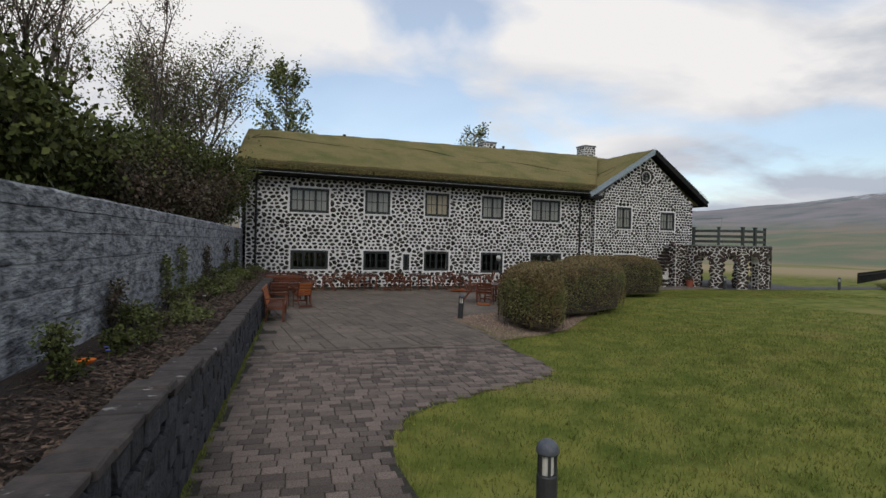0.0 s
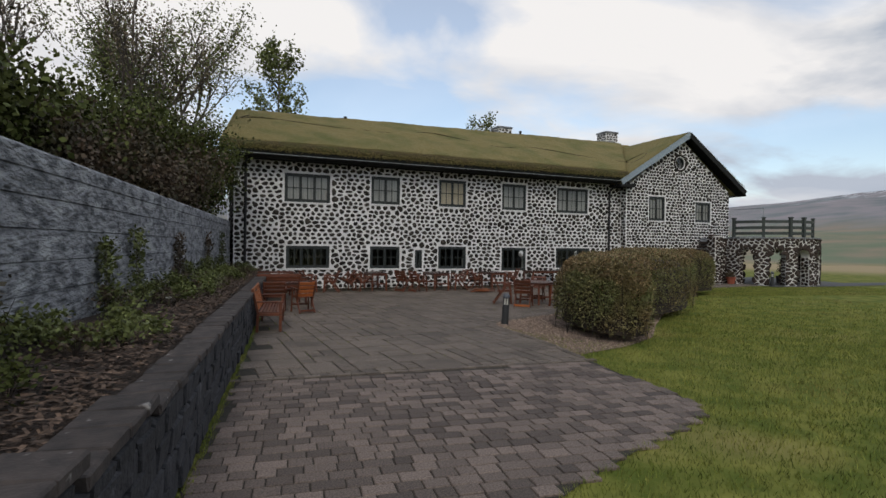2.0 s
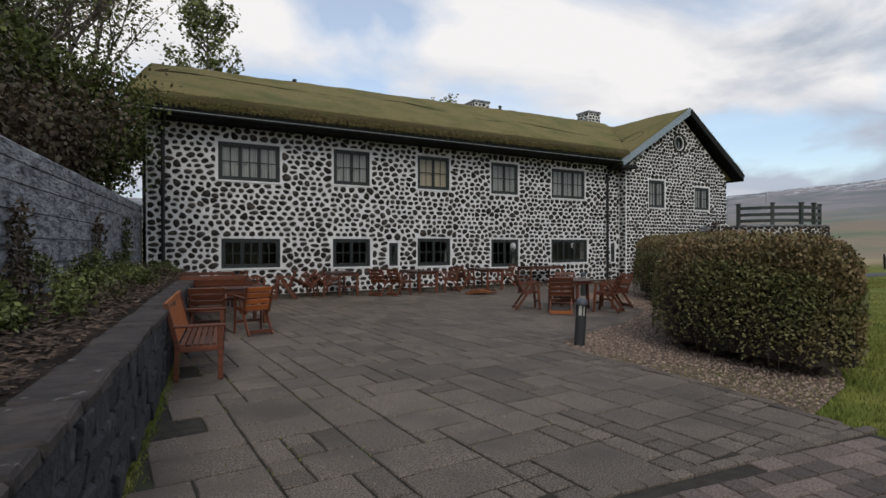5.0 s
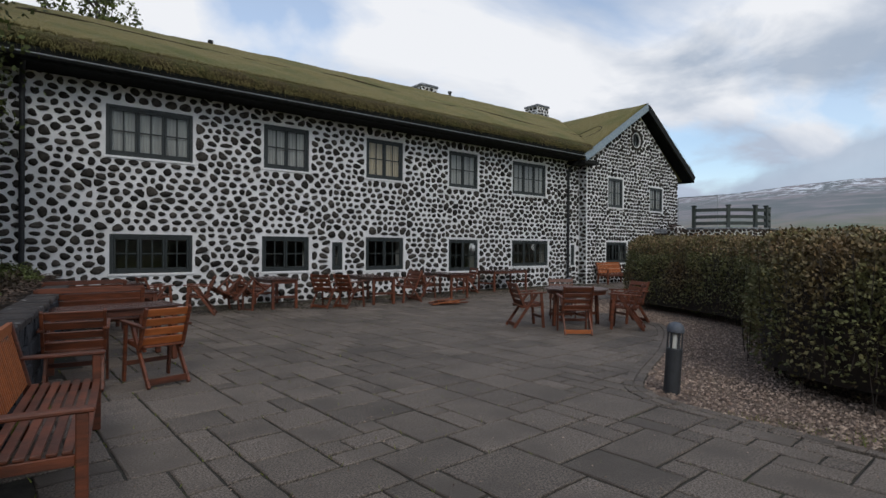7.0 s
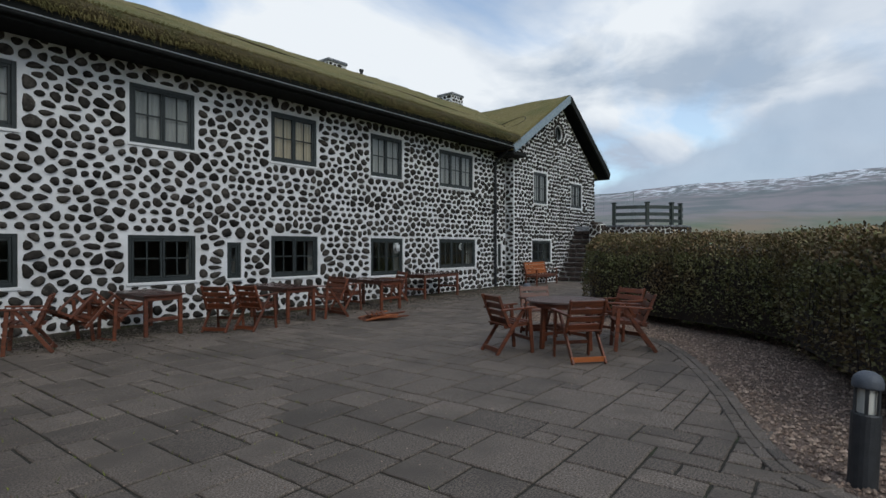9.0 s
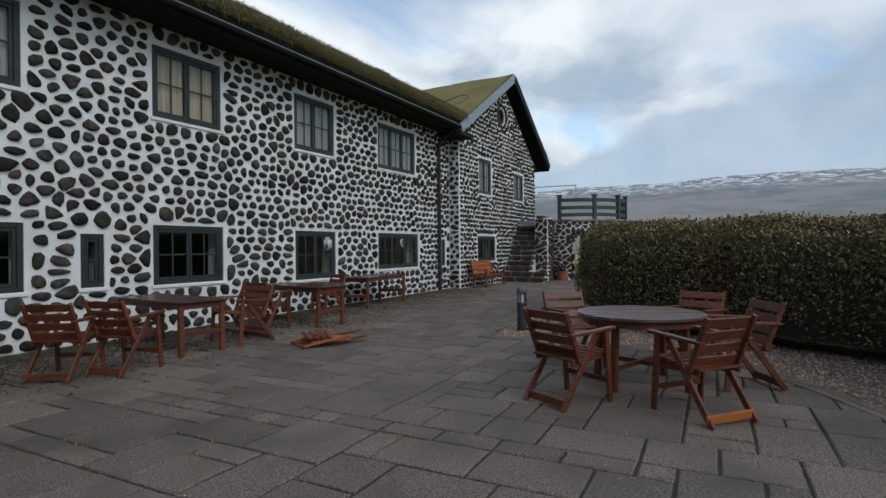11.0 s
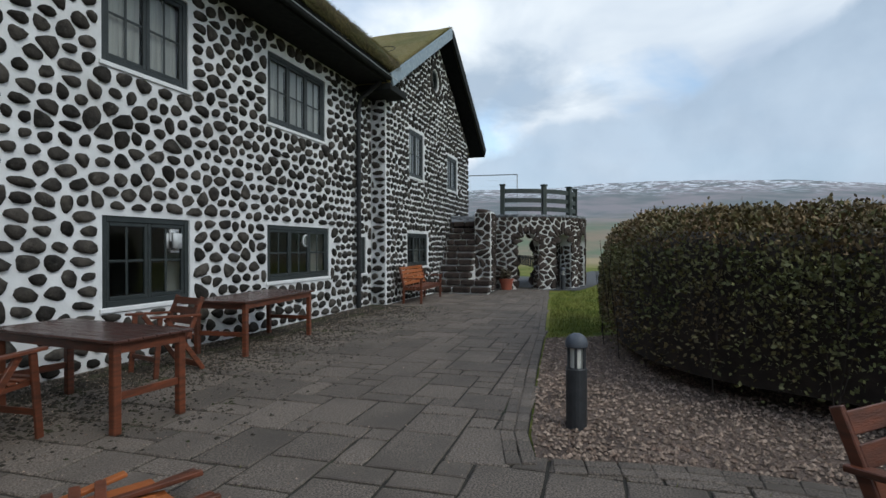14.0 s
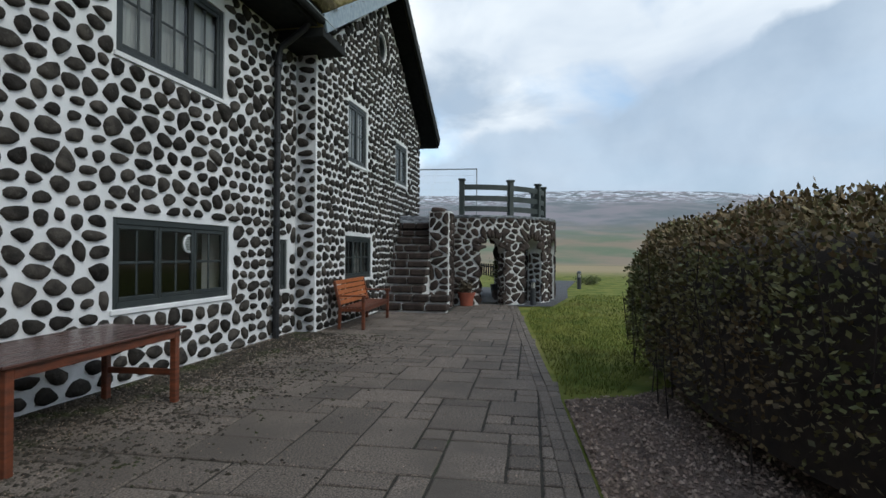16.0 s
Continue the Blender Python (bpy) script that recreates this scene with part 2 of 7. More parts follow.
M_WOOD = mat("oiled_teak", (0.165, 0.047, 0.020), (0.078, 0.026, 0.013), 5.0, 0.45, 0.3, 30, stretch=(1, 1, 6), vary=0.25, spec=0.5)
M_WOOD_O = mat("fresh_orange_teak", (0.42, 0.125, 0.030), (0.30, 0.085, 0.022), 5.0, 0.5, 0.3, 30, stretch=(1, 1, 6), vary=0.15)
M_WOOD_TOP = mat("wet_brown_tabletop", (0.095, 0.040, 0.029), (0.06, 0.027, 0.020), 6, 0.25, 0.25, 40, vary=0.2, spec=0.6)
M_WOOD_GREY = mat("weathered_round_top", (0.17, 0.115, 0.105), (0.10, 0.070, 0.064), 6, 0.28, 0.25, 40, vary=0.15, spec=0.6)
M_GRAVEL = mat("pale_gravel", (0.38, 0.29, 0.225), (0.15, 0.098, 0.072), 14, 0.85, 0.6, 60, island=0.55)
M_GRAVEL_BED = mat("gravel_bed", (0.12, 0.085, 0.062), (0.30, 0.215, 0.175), 60, 0.9, 1.0, 90, c3=(0.10, 0.07, 0.055), scale3=1.2, lo3=0.5, hi3=0.7, bdist=0.03)
M_SOIL = mat("bark_mulch_soil", (0.034, 0.024, 0.018), (0.065, 0.044, 0.033), 25, 0.95, 1.0, 50, c3=(0.035, 0.028, 0.022), scale3=1.5, bdist=0.04)
M_CHIP = mat("bark_chip", (0.150, 0.100, 0.070), (0.045, 0.03, 0.022), 20, 0.9, 0.4, 60, island=0.6)
M_GRASS = mat("grass_blades", (0.105, 0.138, 0.024), (0.225, 0.232, 0.055), 1.3, 0.75, 0.0, island=0.5, c3=(0.235, 0.20, 0.070), scale3=0.5, lo3=0.54, hi3=0.74, spec=0.25)
M_HEDGE = mat("hedge_leaf", (0.115, 0.126, 0.044), (0.190, 0.172, 0.072), 3.0, 0.6, 0.0, island=0.4, c3=(0.165, 0.115, 0.055), scale3=0.9, lo3=0.50, hi3=0.66, spec=0.35)
M_HEDGE_TOP = mat("hedge_bronze_leaf", (0.225, 0.150, 0.078), (0.14, 0.115, 0.05), 3.0, 0.55, 0.0, island=0.6, spec=0.3)
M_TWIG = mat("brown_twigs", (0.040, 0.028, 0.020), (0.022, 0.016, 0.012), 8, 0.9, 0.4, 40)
M_BARK = mat("grey_bark", (0.13, 0.11, 0.095), (0.07, 0.06, 0.052), 6, 0.9, 0.7, 25, stretch=(1, 1, 0.3))
M_LEAF_D = mat("dark_leaf", (0.052, 0.068, 0.020), (0.098, 0.110, 0.036), 1.2, 0.6, 0.0, island=0.6, spec=0.12)
M_LEAF_L = mat("young_leaf", (0.15, 0.17, 0.055), (0.095, 0.12, 0.036), 1.2, 0.55, 0.0, island=0.45, spec=0.3)
M_LEAF_B = mat("pale_birch_bud", (0.21, 0.165, 0.12), (0.15, 0.13, 0.08), 1.2, 0.55, 0.0, island=0.45, spec=0.3)
M_LEAF_P = mat("purple_brown_leaf", (0.095, 0.064, 0.045), (0.060, 0.058, 0.030), 1.2, 0.55, 0.0, island=0.5, spec=0.3)
M_BOLLARD = mat("dark_grey_powder_coat", (0.030, 0.032, 0.035), (0.042, 0.044, 0.048), 20, 0.5, 0.3, 90)
M_DOME = mat("blue_grey_cast_dome", (0.075, 0.085, 0.105), (0.10, 0.11, 0.13), 30, 0.55, 0.4, 90)
M_OPAL = mat("opal_glass", (0.75, 0.74, 0.68), (0.62, 0.61, 0.55), 5, 0.3, 0.0)
M_WHITE = mat("white_plastic", (0.62, 0.63, 0.63), (0.52, 0.53, 0.53), 6, 0.5, 0.1, 40)
M_TERRA = mat("terracotta", (0.32, 0.085, 0.045), (0.24, 0.065, 0.038), 8, 0.75, 0.3, 50)
M_RAIL = mat("green_black_timber", (0.028, 0.036, 0.032), (0.045, 0.055, 0.05), 6, 0.6, 0.3, 40, stretch=(1, 1, 0.3))
M_GALV = mat("galvanised_wire", (0.42, 0.44, 0.45), (0.34, 0.36, 0.37), 20, 0.45, 0.1, 60, metal=0.7)
M_ASPHALT = mat("grey_asphalt_path", (0.085, 0.085, 0.088), (0.06, 0.06, 0.063), 20, 0.85, 0.6, 120)
M_POPPY = mat("orange_petal", (0.80, 0.20, 0.012), (0.70, 0.14, 0.01), 9, 0.6, 0.0)
M_PALE = mat("white_petal", (0.72, 0.72, 0.66), (0.6, 0.62, 0.55), 9, 0.6, 0.0)
M_BLUE = mat("blue_petal", (0.09, 0.10, 0.38), (0.06, 0.07, 0.28), 9, 0.6, 0.0)


def glass_mat():
    m = bpy.data.materials.new("window_glass")
    m.use_nodes = True
    nt = m.node_tree
    nt.nodes.clear()
    o = nt.nodes.new("ShaderNodeOutputMaterial")
    tr = nt.nodes.new("ShaderNodeBsdfTransparent")
    tr.inputs[0].default_value = (0.80, 0.84, 0.83, 1)
    gl = nt.nodes.new("ShaderNodeBsdfGlossy")
    gl.inputs["Roughness"].default_value = 0.02
    fr = nt.nodes.new("ShaderNodeFresnel")
    fr.inputs[0].default_value = 1.5
    mx = nt.nodes.new("ShaderNodeMixShader")
    nt.links.new(fr.outputs[0], mx.inputs[0])
    nt.links.new(tr.outputs[0], mx.inputs[1])
    nt.links.new(gl.outputs[0], mx.inputs[2])
    nt.links.new(mx.outputs[0], o.inputs[0])
    return m


M_GLASS = glass_mat()


def land_mat():
    """Lawn near the house, hay fields and river on the valley floor, heathland and snow on the fells; the far slopes
    carry haze in their colour.
    """
    m = bpy.data.materials.new("valley_land")
    m.use_nodes = True
    nt = m.node_tree
    b = nt.nodes["Principled BSDF"]
    b.inputs["Roughness"].default_value = 0.95
    b.inputs["Specular IOR Level"].default_value = 0.1
    geo = nt.nodes.new("ShaderNodeNewGeometry")
    sep = nt.nodes.new("ShaderNodeSeparateXYZ")
    nt.links.new(geo.outputs["Position"], sep.inputs[0])

    def nz(scale, detail=7.0, st=(1, 1, 1), rough=0.55):
        mp = nt.nodes.new("ShaderNodeMapping")
        mp.inputs["Scale"].default_value = st
        nt.links.new(geo.outputs["Position"], mp.inputs[0])
        n = nt.nodes.new("ShaderNodeTexNoise")
        n.inputs["Scale"].default_value, n.inputs["Detail"].default_value, n.inputs["Roughness"].default_value = scale, detail, rough
        nt.links.new(mp.outputs[0], n.inputs["Vector"])
        return n.outputs["Fac"]

    def rng(src, a, z, lo=0.0, hi=1.0):
        r = nt.nodes.new("ShaderNodeMapRange")
        for k, v in (("From Min", a), ("From Max", z), ("To Min", lo), ("To Max", hi)):
            r.inputs[k].default_value = v
        nt.links.new(src, r.inputs["Value"])
        return r.outputs[0]

    def mth(op, a, c):
        n = nt.nodes.new("ShaderNodeMath")
        n.operation = op
        for i, v in enumerate((a, c)):
            if isinstance(v, float):
                n.inputs[i].default_value = v
            else:
                nt.links.new(v, n.inputs[i])
        return n.outputs[0]

    def mixc(fac, a, c):
        n = nt.nodes.new("ShaderNodeMix")
        n.data_type = "RGBA"
        nt.links.new(fac, n.inputs[0])
        for i, v in ((6, a), (7, c)):
            if isinstance(v, tuple):
                n.inputs[i].default_value = (*v, 1)
            else:
                nt.links.new(v, n.inputs[i])
        return n.outputs[2]

    ln = nt.nodes.new("ShaderNodeVectorMath")
    ln.operation = "DISTANCE"
    nt.links.new(geo.outputs["Position"], ln.inputs[0])
    ln.inputs[1].default_value = (12, 14, 0)
    dist = ln.outputs["Value"]
    lawn = mixc(rng(nz(1.6), 0.38, 0.62), (0.094, 0.124, 0.023), (0.205, 0.210, 0.050))
    lawn = mixc(rng(nz(0.33), 0.55, 0.75), lawn, (0.26, 0.225, 0.085))
    field = mixc(rng(nz(0.012, st=(1, 0.25, 1)), 0.50, 0.64), (0.36, 0.285, 0.17), (0.20, 0.205, 0.075))
    col = mixc(rng(dist, 36, 50), lawn, field)
    wob = rng(nz(0.004, 4.0), 0.0, 1.0, -140, 140)
    dd = mth("ADD", dist, wob)
    river = mth("MULTIPLY", rng(dd, 640, 660), rng(dd, 800, 780))
    col = mixc(river, col, (0.36, 0.40, 0.44))
    # low slopes and heath: distance haze is mixed into their base colours
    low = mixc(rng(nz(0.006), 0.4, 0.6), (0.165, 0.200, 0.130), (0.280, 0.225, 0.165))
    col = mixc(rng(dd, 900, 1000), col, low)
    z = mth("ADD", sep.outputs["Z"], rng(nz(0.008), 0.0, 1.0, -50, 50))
    hazed_heath = mixc(rng(nz(0.005, st=(1, 1, 3)), 0.4, 0.62), (0.290, 0.265, 0.275), (0.185, 0.205, 0.210))
    col = mixc(rng(z, 40, 130), col, hazed_heath)
    snow = mth("MULTIPLY", rng(z, 235, 330), rng(nz(0.02, 8.0, (1, 1, 0.35), 0.65), 0.50, 0.57))
    col = mixc(snow, col, (0.72, 0.74, 0.78))
    nt.links.new(col, b.inputs["Base Color"])
    nt.links.new(rng(river, 0.0, 1.0, 0.95, 0.12), b.inputs["Roughness"])
    bn = nt.nodes.new("ShaderNodeBump")
    bn.inputs["Strength"].default_value, bn.inputs["Distance"].default_value = 0.5, 0.05
    nt.links.new(nz(9.0), bn.inputs["Height"])
    nt.links.new(bn.outputs[0], b.inputs["Normal"])
    return m


M_LAND = land_mat()
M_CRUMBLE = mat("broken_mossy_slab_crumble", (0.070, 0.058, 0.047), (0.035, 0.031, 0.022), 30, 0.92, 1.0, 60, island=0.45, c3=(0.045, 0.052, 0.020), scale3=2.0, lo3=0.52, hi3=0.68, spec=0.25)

# ---- building helpers ----
R = random.Random(7)
from mathutils.geometry import tessellate_polygon


def mesh_of(bm, material, name):
    me = bpy.data.meshes.new(name)
    bm.to_mesh(me)
    bm.free()
    me.materials.append(material)
    return me


def part(name, bm, material, parent=None, label="", smooth=False):
    """Link a bmesh as one mesh object, under a thing or a part."""
    me = bm if isinstance(bm, bpy.types.Mesh) else mesh_of(bm, material, name)
    if smooth:
        me.shade_smooth()
    ob = new(name, me)
    if parent is not None:
        ob.parent = parent
    if label:
        ob["label"] = label
    return ob


def thing(name, label, category, m=None, group="", kind=""):
    ob = tagged(new(name), label, category, group, kind)
    if m is not None:
        ob.matrix_basis = m
    return ob


def struct(name, bm, material, label, category, smooth=False):
    return tagged(part(name, bm, material, None, "", smooth), label, category, kind="structure")


def raw(verts, faces, material, name, smooth=False):
    me = bpy.data.meshes.new(name)
    me.from_pydata(verts, [], faces)
    me.materials.append(material)
    if smooth:
        me.shade_smooth()
    return me


def box(bm, x0, y0, z0, x1, y1, z1, m=None):
    vs = [bm.verts.new((x, y, z)) for x in (x0, x1) for y in (y0, y1) for z in (z0, z1)]
    if m is not None:
        for v in vs:
            v.co = m @ v.co
    for f in ((0, 1, 3, 2), (4, 6, 7, 5), (0, 4, 5, 1), (2, 3, 7, 6), (0, 2, 6, 4), (1, 5, 7, 3)):
        bm.faces.new([vs[i] for i in f])
    return vs


def bbox(x0, y0, z0, x1, y1, z1, bev=0.006):
    """A box with chamfered edges, as a bmesh."""
    bm = bmesh.new()
    box(bm, x0, y0, z0, x1, y1, z1)
    if bev:
        bmesh.ops.bevel(bm, geom=bm.edges[:], offset=bev, segments=1, affect="EDGES")
    return bm


def bar(p, q, w, h, bev=0.004, up=(0, 0, 1)):
    """A straight bar from p to q, w across and h along up, chamfered."""
    p, q = Vector(p), Vector(q)
    d = q - p
    z = d.normalized()
    x = Vector(up).cross(z)
    if x.length < 1e-4:
        x = Vector((1, 0, 0))
    x.normalize()
    y = z.cross(x)
    bm = bbox(-w / 2, -h / 2, 0, w / 2, h / 2, d.length, bev)
    m = Matrix((x, y, z)).transposed().to_4x4()
    bm.transform(Matrix.Translation(p) @ m)
    return bm


def lathe(profile, n=20, m=None):
    """A turned shape from (radius, height) pairs."""
    bm = bmesh.new()
    rings = []
    for r, z in profile:
        if r < 1e-5:
            rings.append([bm.verts.new((0, 0, z))])
        else:
            rings.append([bm.verts.new((r * math.cos(2 * math.pi * i / n), r * math.sin(2 * math.pi * i / n), z)) for i in range(n)])
    for a, b in zip(rings, rings[1:]):
        for i in range(n):
            j = (i + 1) % n
            if len(a) == 1 and len(b) > 1:
                bm.faces.new((a[0], b[j], b[i]))
            elif len(b) == 1 and len(a) > 1:
                bm.faces.new((a[i], a[j], b[0]))
            elif len(a) > 1:
                bm.faces.new((a[i], a[j], b[j], b[i]))
    bmesh.ops.recalc_face_normals(bm, faces=bm.faces)
    if m is not None:
        bm.transform(m)
    return bm


def tube(points, r0, r1=None, n=7):
    """A tapered tube through points: (verts, faces)."""
    r1 = r0 if r1 is None else r1
    vs, fs = [], []
    k = len(points)
    for i, p in enumerate(points):
        p = Vector(p)
        d = (Vector(points[min(i + 1, k - 1)]) - Vector(points[max(i - 1, 0)])).normalized()
        a = d.cross(Vector((0.31, 0.77, 0.55))).normalized()
        b = d.cross(a)
        r = r0 + (r1 - r0) * i / max(k - 1, 1)
        for j in range(n):
            t = 2 * math.pi * j / n
            vs.append(tuple(p + a * r * math.cos(t) + b * r * math.sin(t)))
    for i in range(k - 1):
        for j in range(n):
            fs.append((i * n + j, i * n + (j + 1) % n, (i + 1) * n + (j + 1) % n, (i + 1) * n + j))
    return vs, fs


def merge(chunks):
    V, F = [], []
    for vs, fs in chunks:
        o = len(V)
        V += vs
        F += [tuple(i + o for i in f) for f in fs]
    return V, F


def inside(poly, x, y):
    c = False
    for (x0, y0), (x1, y1) in zip(poly, poly[1:] + poly[:1]):
        if (y0 > y) != (y1 > y) and x < (x1 - x0) * (y - y0) / (y1 - y0) + x0:
            c = not c
    return c


def smooth_line(pts, n=6):
    """Catmull-Rom points through pts."""
    out = []
    P = [pts[0]] + list(pts) + [pts[-1]]
    for i in range(1, len(P) - 2):
        p0, p1, p2, p3 = (np.array(P[j], float) for j in (i - 1, i, i + 1, i + 2))
        for s in range(n):
            t = s / n
            out.append(tuple(0.5 * ((2 * p1) + (p2 - p0) * t + (2 * p0 - 5 * p1 + 4 * p2 - p3) * t * t + (3 * p1 - p0 - 3 * p2 + p3) * t ** 3)))
    out.append(tuple(pts[-1]))
    return out


def clip(poly, nx, ny, d):
    """Keep the part of a polygon where nx*x + ny*y <= d."""
    out = []
    for (ax, ay), (bx, by) in zip(poly, poly[1:] + poly[:1]):
        da, db = nx * ax + ny * ay - d, nx * bx + ny * by - d
        if da <= 0:
            out.append((ax, ay))
        if (da < 0 < db) or (db < 0 < da):
            t = da / (da - db)
            out.append((ax + (bx - ax) * t, ay + (by - ay) * t))
    return out


def cobbles(rng, u0, u1, v0, v1, du, dv, gap, holes=(), keep=None, margin=0.10, rounding=0.45, shrink=(0.80, 1.02), cuts=2, reach=0.85, jit=0.24):
    """Outlines of rounded field stones laid in rough courses over a rectangle, leaving holes free.
    holes: (ulo, vlo, uhi, vhi). Each outline is a list of (u, v)."""
    seeds = []
    rows = max(1, int(round((v1 - v0) / dv)))
    for r in range(rows):
        v = v0 + (r + 0.5) * (v1 - v0) / rows
        u = u0 + rng.uniform(0.2, 0.9) * du
        while u < u1:
            seeds.append((u, v + rng.uniform(-jit, jit) * dv))
            u += du * rng.choice((rng.uniform(0.55, 0.9), rng.uniform(0.8, 1.25), rng.uniform(1.0, 1.6)))
    H = [(a - margin, b - margin, c + margin, d + margin) for a, b, c, d in holes]
    seeds = [(u, v) for u, v in seeds if not any(a - 0.02 < u < c + 0.02 and b - 0.02 < v < d + 0.02 for a, b, c, d in H) and (keep is None or keep(u, v))]
    S = np.array(seeds)
    outs = []
    for i, (u, v) in enumerate(seeds):
        dd = np.hypot(S[:, 0] - u, (S[:, 1] - v))
        near = np.argsort(dd)[1:15]
        rad = du * reach
        poly = [(u + rad * math.cos(k * math.pi / 5), v + rad * 0.8 * math.sin(k * math.pi / 5)) for k in range(10)]
        g = gap * rng.uniform(0.75, 1.35)
        for j in near:
            nx, ny = S[j, 0] - u, S[j, 1] - v
            L = math.hypot(nx, ny)
            if L < 1e-4:
                continue
            nx, ny = nx / L, ny / L
            poly = clip(poly, nx, ny, nx * u + ny * v + L / 2 - g / 2)
            if len(poly) < 3:
                break
        for a, b, c, d in H:
            if len(poly) < 3:
                break
            if a - 1 < u < c + 1 and b - 1 < v < d + 1:
                opts = [(a - u, 1, 0, a), (u - c, -1, 0, -c), (b - v, 0, 1, b), (v - d, 0, -1, -d)]
                _, nx, ny, dd0 = max(opts)
                poly = clip(poly, nx, ny, dd0)
        for nx, ny, dd0 in ((-1, 0, -u0 - 0.02), (1, 0, u1 - 0.02), (0, -1, -v0 - 0.01), (0, 1, v1 - 0.02)):
            if len(poly) >= 3:
                poly = clip(poly, nx, ny, dd0)
        if len(poly) < 3:
            continue
        area = 0.5 * abs(sum(p[0] * q[1] - q[0] * p[1] for p, q in zip(poly, poly[1:] + poly[:1])))
        if area < 0.004:
            continue
        # cut the corners round, then even out to ten points
        for _ in range(cuts):
            poly = [pt for p, q in zip(poly, poly[1:] + poly[:1]) for pt in ((0.75 * p[0] + 0.25 * q[0], 0.75 * p[1] + 0.25 * q[1]), (0.25 * p[0] + 0.75 * q[0], 0.25 * p[1] + 0.75 * q[1]))]
        k = len(poly)
        cu, cv = sum(p[0] for p in poly) / k, sum(p[1] for p in poly) / k
        poly = [poly[int(t * k / 11)] for t in range(11)]
        eu = max(abs(p[0] - cu) for p in poly)
        ev = max(abs(p[1] - cv) for p in poly)
        sc = rng.uniform(*shrink)
        soft_ = []
        for p in poly:
            a = math.atan2((p[1] - cv) / ev, (p[0] - cu) / eu)
            soft_.append((cu + sc * (rounding * eu * 0.96 * math.cos(a) + (1 - rounding) * (p[0] - cu)), cv + sc * (rounding * ev * 0.96 * math.sin(a) + (1 - rounding) * (p[1] - cv))))
        poly = soft_
        poly = [(cu + (p[0] - cu) * rng.uniform(0.93, 1.03), cv + (p[1] - cv) * rng.uniform(0.93, 1.03)) for p in poly]
        outs.append(((cu, cv), poly, area))
    return outs


def stone_solid(poly, c, depth, place, rng, back=0.03):
    """A stone bulging out of the wall; place(u, v, w) gives the world point w metres proud of the face."""
    n = len(poly)
    vs, fs = [], []
    rings = ((1.0, -back), (0.97, depth * 0.45), (0.78, depth * 0.88), (0.40, depth))
    tu, tv = rng.uniform(-0.25, 0.25), rng.uniform(-0.25, 0.25)
    for s, w in rings:
        for u, v in poly:
            a, b = (u - c[0]) * s, (v - c[1]) * s
            ww = w if w < 0 else w + (a * tu + b * tv) * 0.5 + rng.uniform(-0.004, 0.004)
            vs.append(place(c[0] + a, c[1] + b, ww))
    for r in range(3):
        for i in range(n):
            j = (i + 1) % n
            fs.append((r * n + i, r * n + j, (r + 1) * n + j, (r + 1) * n + i))
    vs.append(place(c[0], c[1], depth * 1.03))
    for i in range(n):
        fs.append((3 * n + i, 3 * n + (i + 1) % n, 4 * n))
    return vs, fs


def wall_with_holes(bm, u0, u1, v0, v1, holes, place, thick):
    """A wall slab with rectangular openings right through it; place(u, v, w): w back from the face."""
    us = sorted({u0, u1, *[h[0] for h in holes], *[h[2] for h in holes]})
    vv = sorted({v0, v1, *[h[1] for h in holes], *[h[3] for h in holes]})
    solid = {}
    for i in range(len(us) - 1):
        for j in range(len(vv) - 1):
            cu, cv = (us[i] + us[i + 1]) / 2, (vv[j] + vv[j + 1]) / 2
            solid[i, j] = not any(a < cu < c and b < cv < d for a, b, c, d in holes)

    def quad(*p):
        bm.faces.new([bm.verts.new(place(*q)) for q in p])

    for (i, j), s in solid.items():
        a, b, c, d = us[i], us[i + 1], vv[j], vv[j + 1]
        if not s:
            continue
        quad((a, c, 0), (b, c, 0), (b, d, 0), (a, d, 0))
        quad((a, c, thick), (a, d, thick), (b, d, thick), (b, c, thick))
        for (di, dj), p in (((-1, 0), ((a, c), (a, d))), ((1, 0), ((b, d), (b, c))), ((0, -1), ((b, c), (a, c))), ((0, 1), ((a, d), (b, d)))):
            if not solid.get((i + di, j + dj), False):
                (pu, pv), (qu, qv) = p
                quad((pu, pv, 0), (qu, qv, 0), (qu, qv, thick), (pu, pv, thick))
    bmesh.ops.remove_doubles(bm, verts=bm.verts, dist=1e-4)
    bmesh.ops.recalc_face_normals(bm, faces=bm.faces)


# ---- the plan ----
WY, GY = 23.48, 23.08              # front face of the long wing and of the gable wing
HX0, HX1, GX1 = 2.85, 22.35, 30.10  # left corner, inner corner, right corner
EAVE, RIDGE_Z, RIDGE_Y, BACK = 5.46, 8.42, 28.2, 33.0
GAX, GAZ = 26.40, 8.12             # gable apex
UPPER = [(4.79, 3.62, 6.66, 4.80, 3), (8.46, 3.68, 9.78, 4.88, 2), (11.68, 3.69, 13.06, 4.93, 2), (15.01, 3.67, 16.37, 4.93, 2), (18.20, 3.64, 20.15, 4.91, 3)]
LOWER = [(4.87, 0.87, 6.66, 1.80, 3), (8.42, 0.84, 9.79, 1.81, 2), (10.52, 0.84, 10.87, 1.67, 1), (11.67, 0.81, 13.09, 1.84, 2), (15.01, 0.70, 16.39, 1.82, 2), (18.18, 0.82, 20.30, 1.83, 3), (21.80, 0.80, 22.06, 1.68, 1)]
GABLE_W = [(23.95, 3.40, 25.10, 4.72, 2), (27.42, 3.40, 28.62, 4.54, 2), (23.80, 0.88, 25.45, 1.82, 3)]


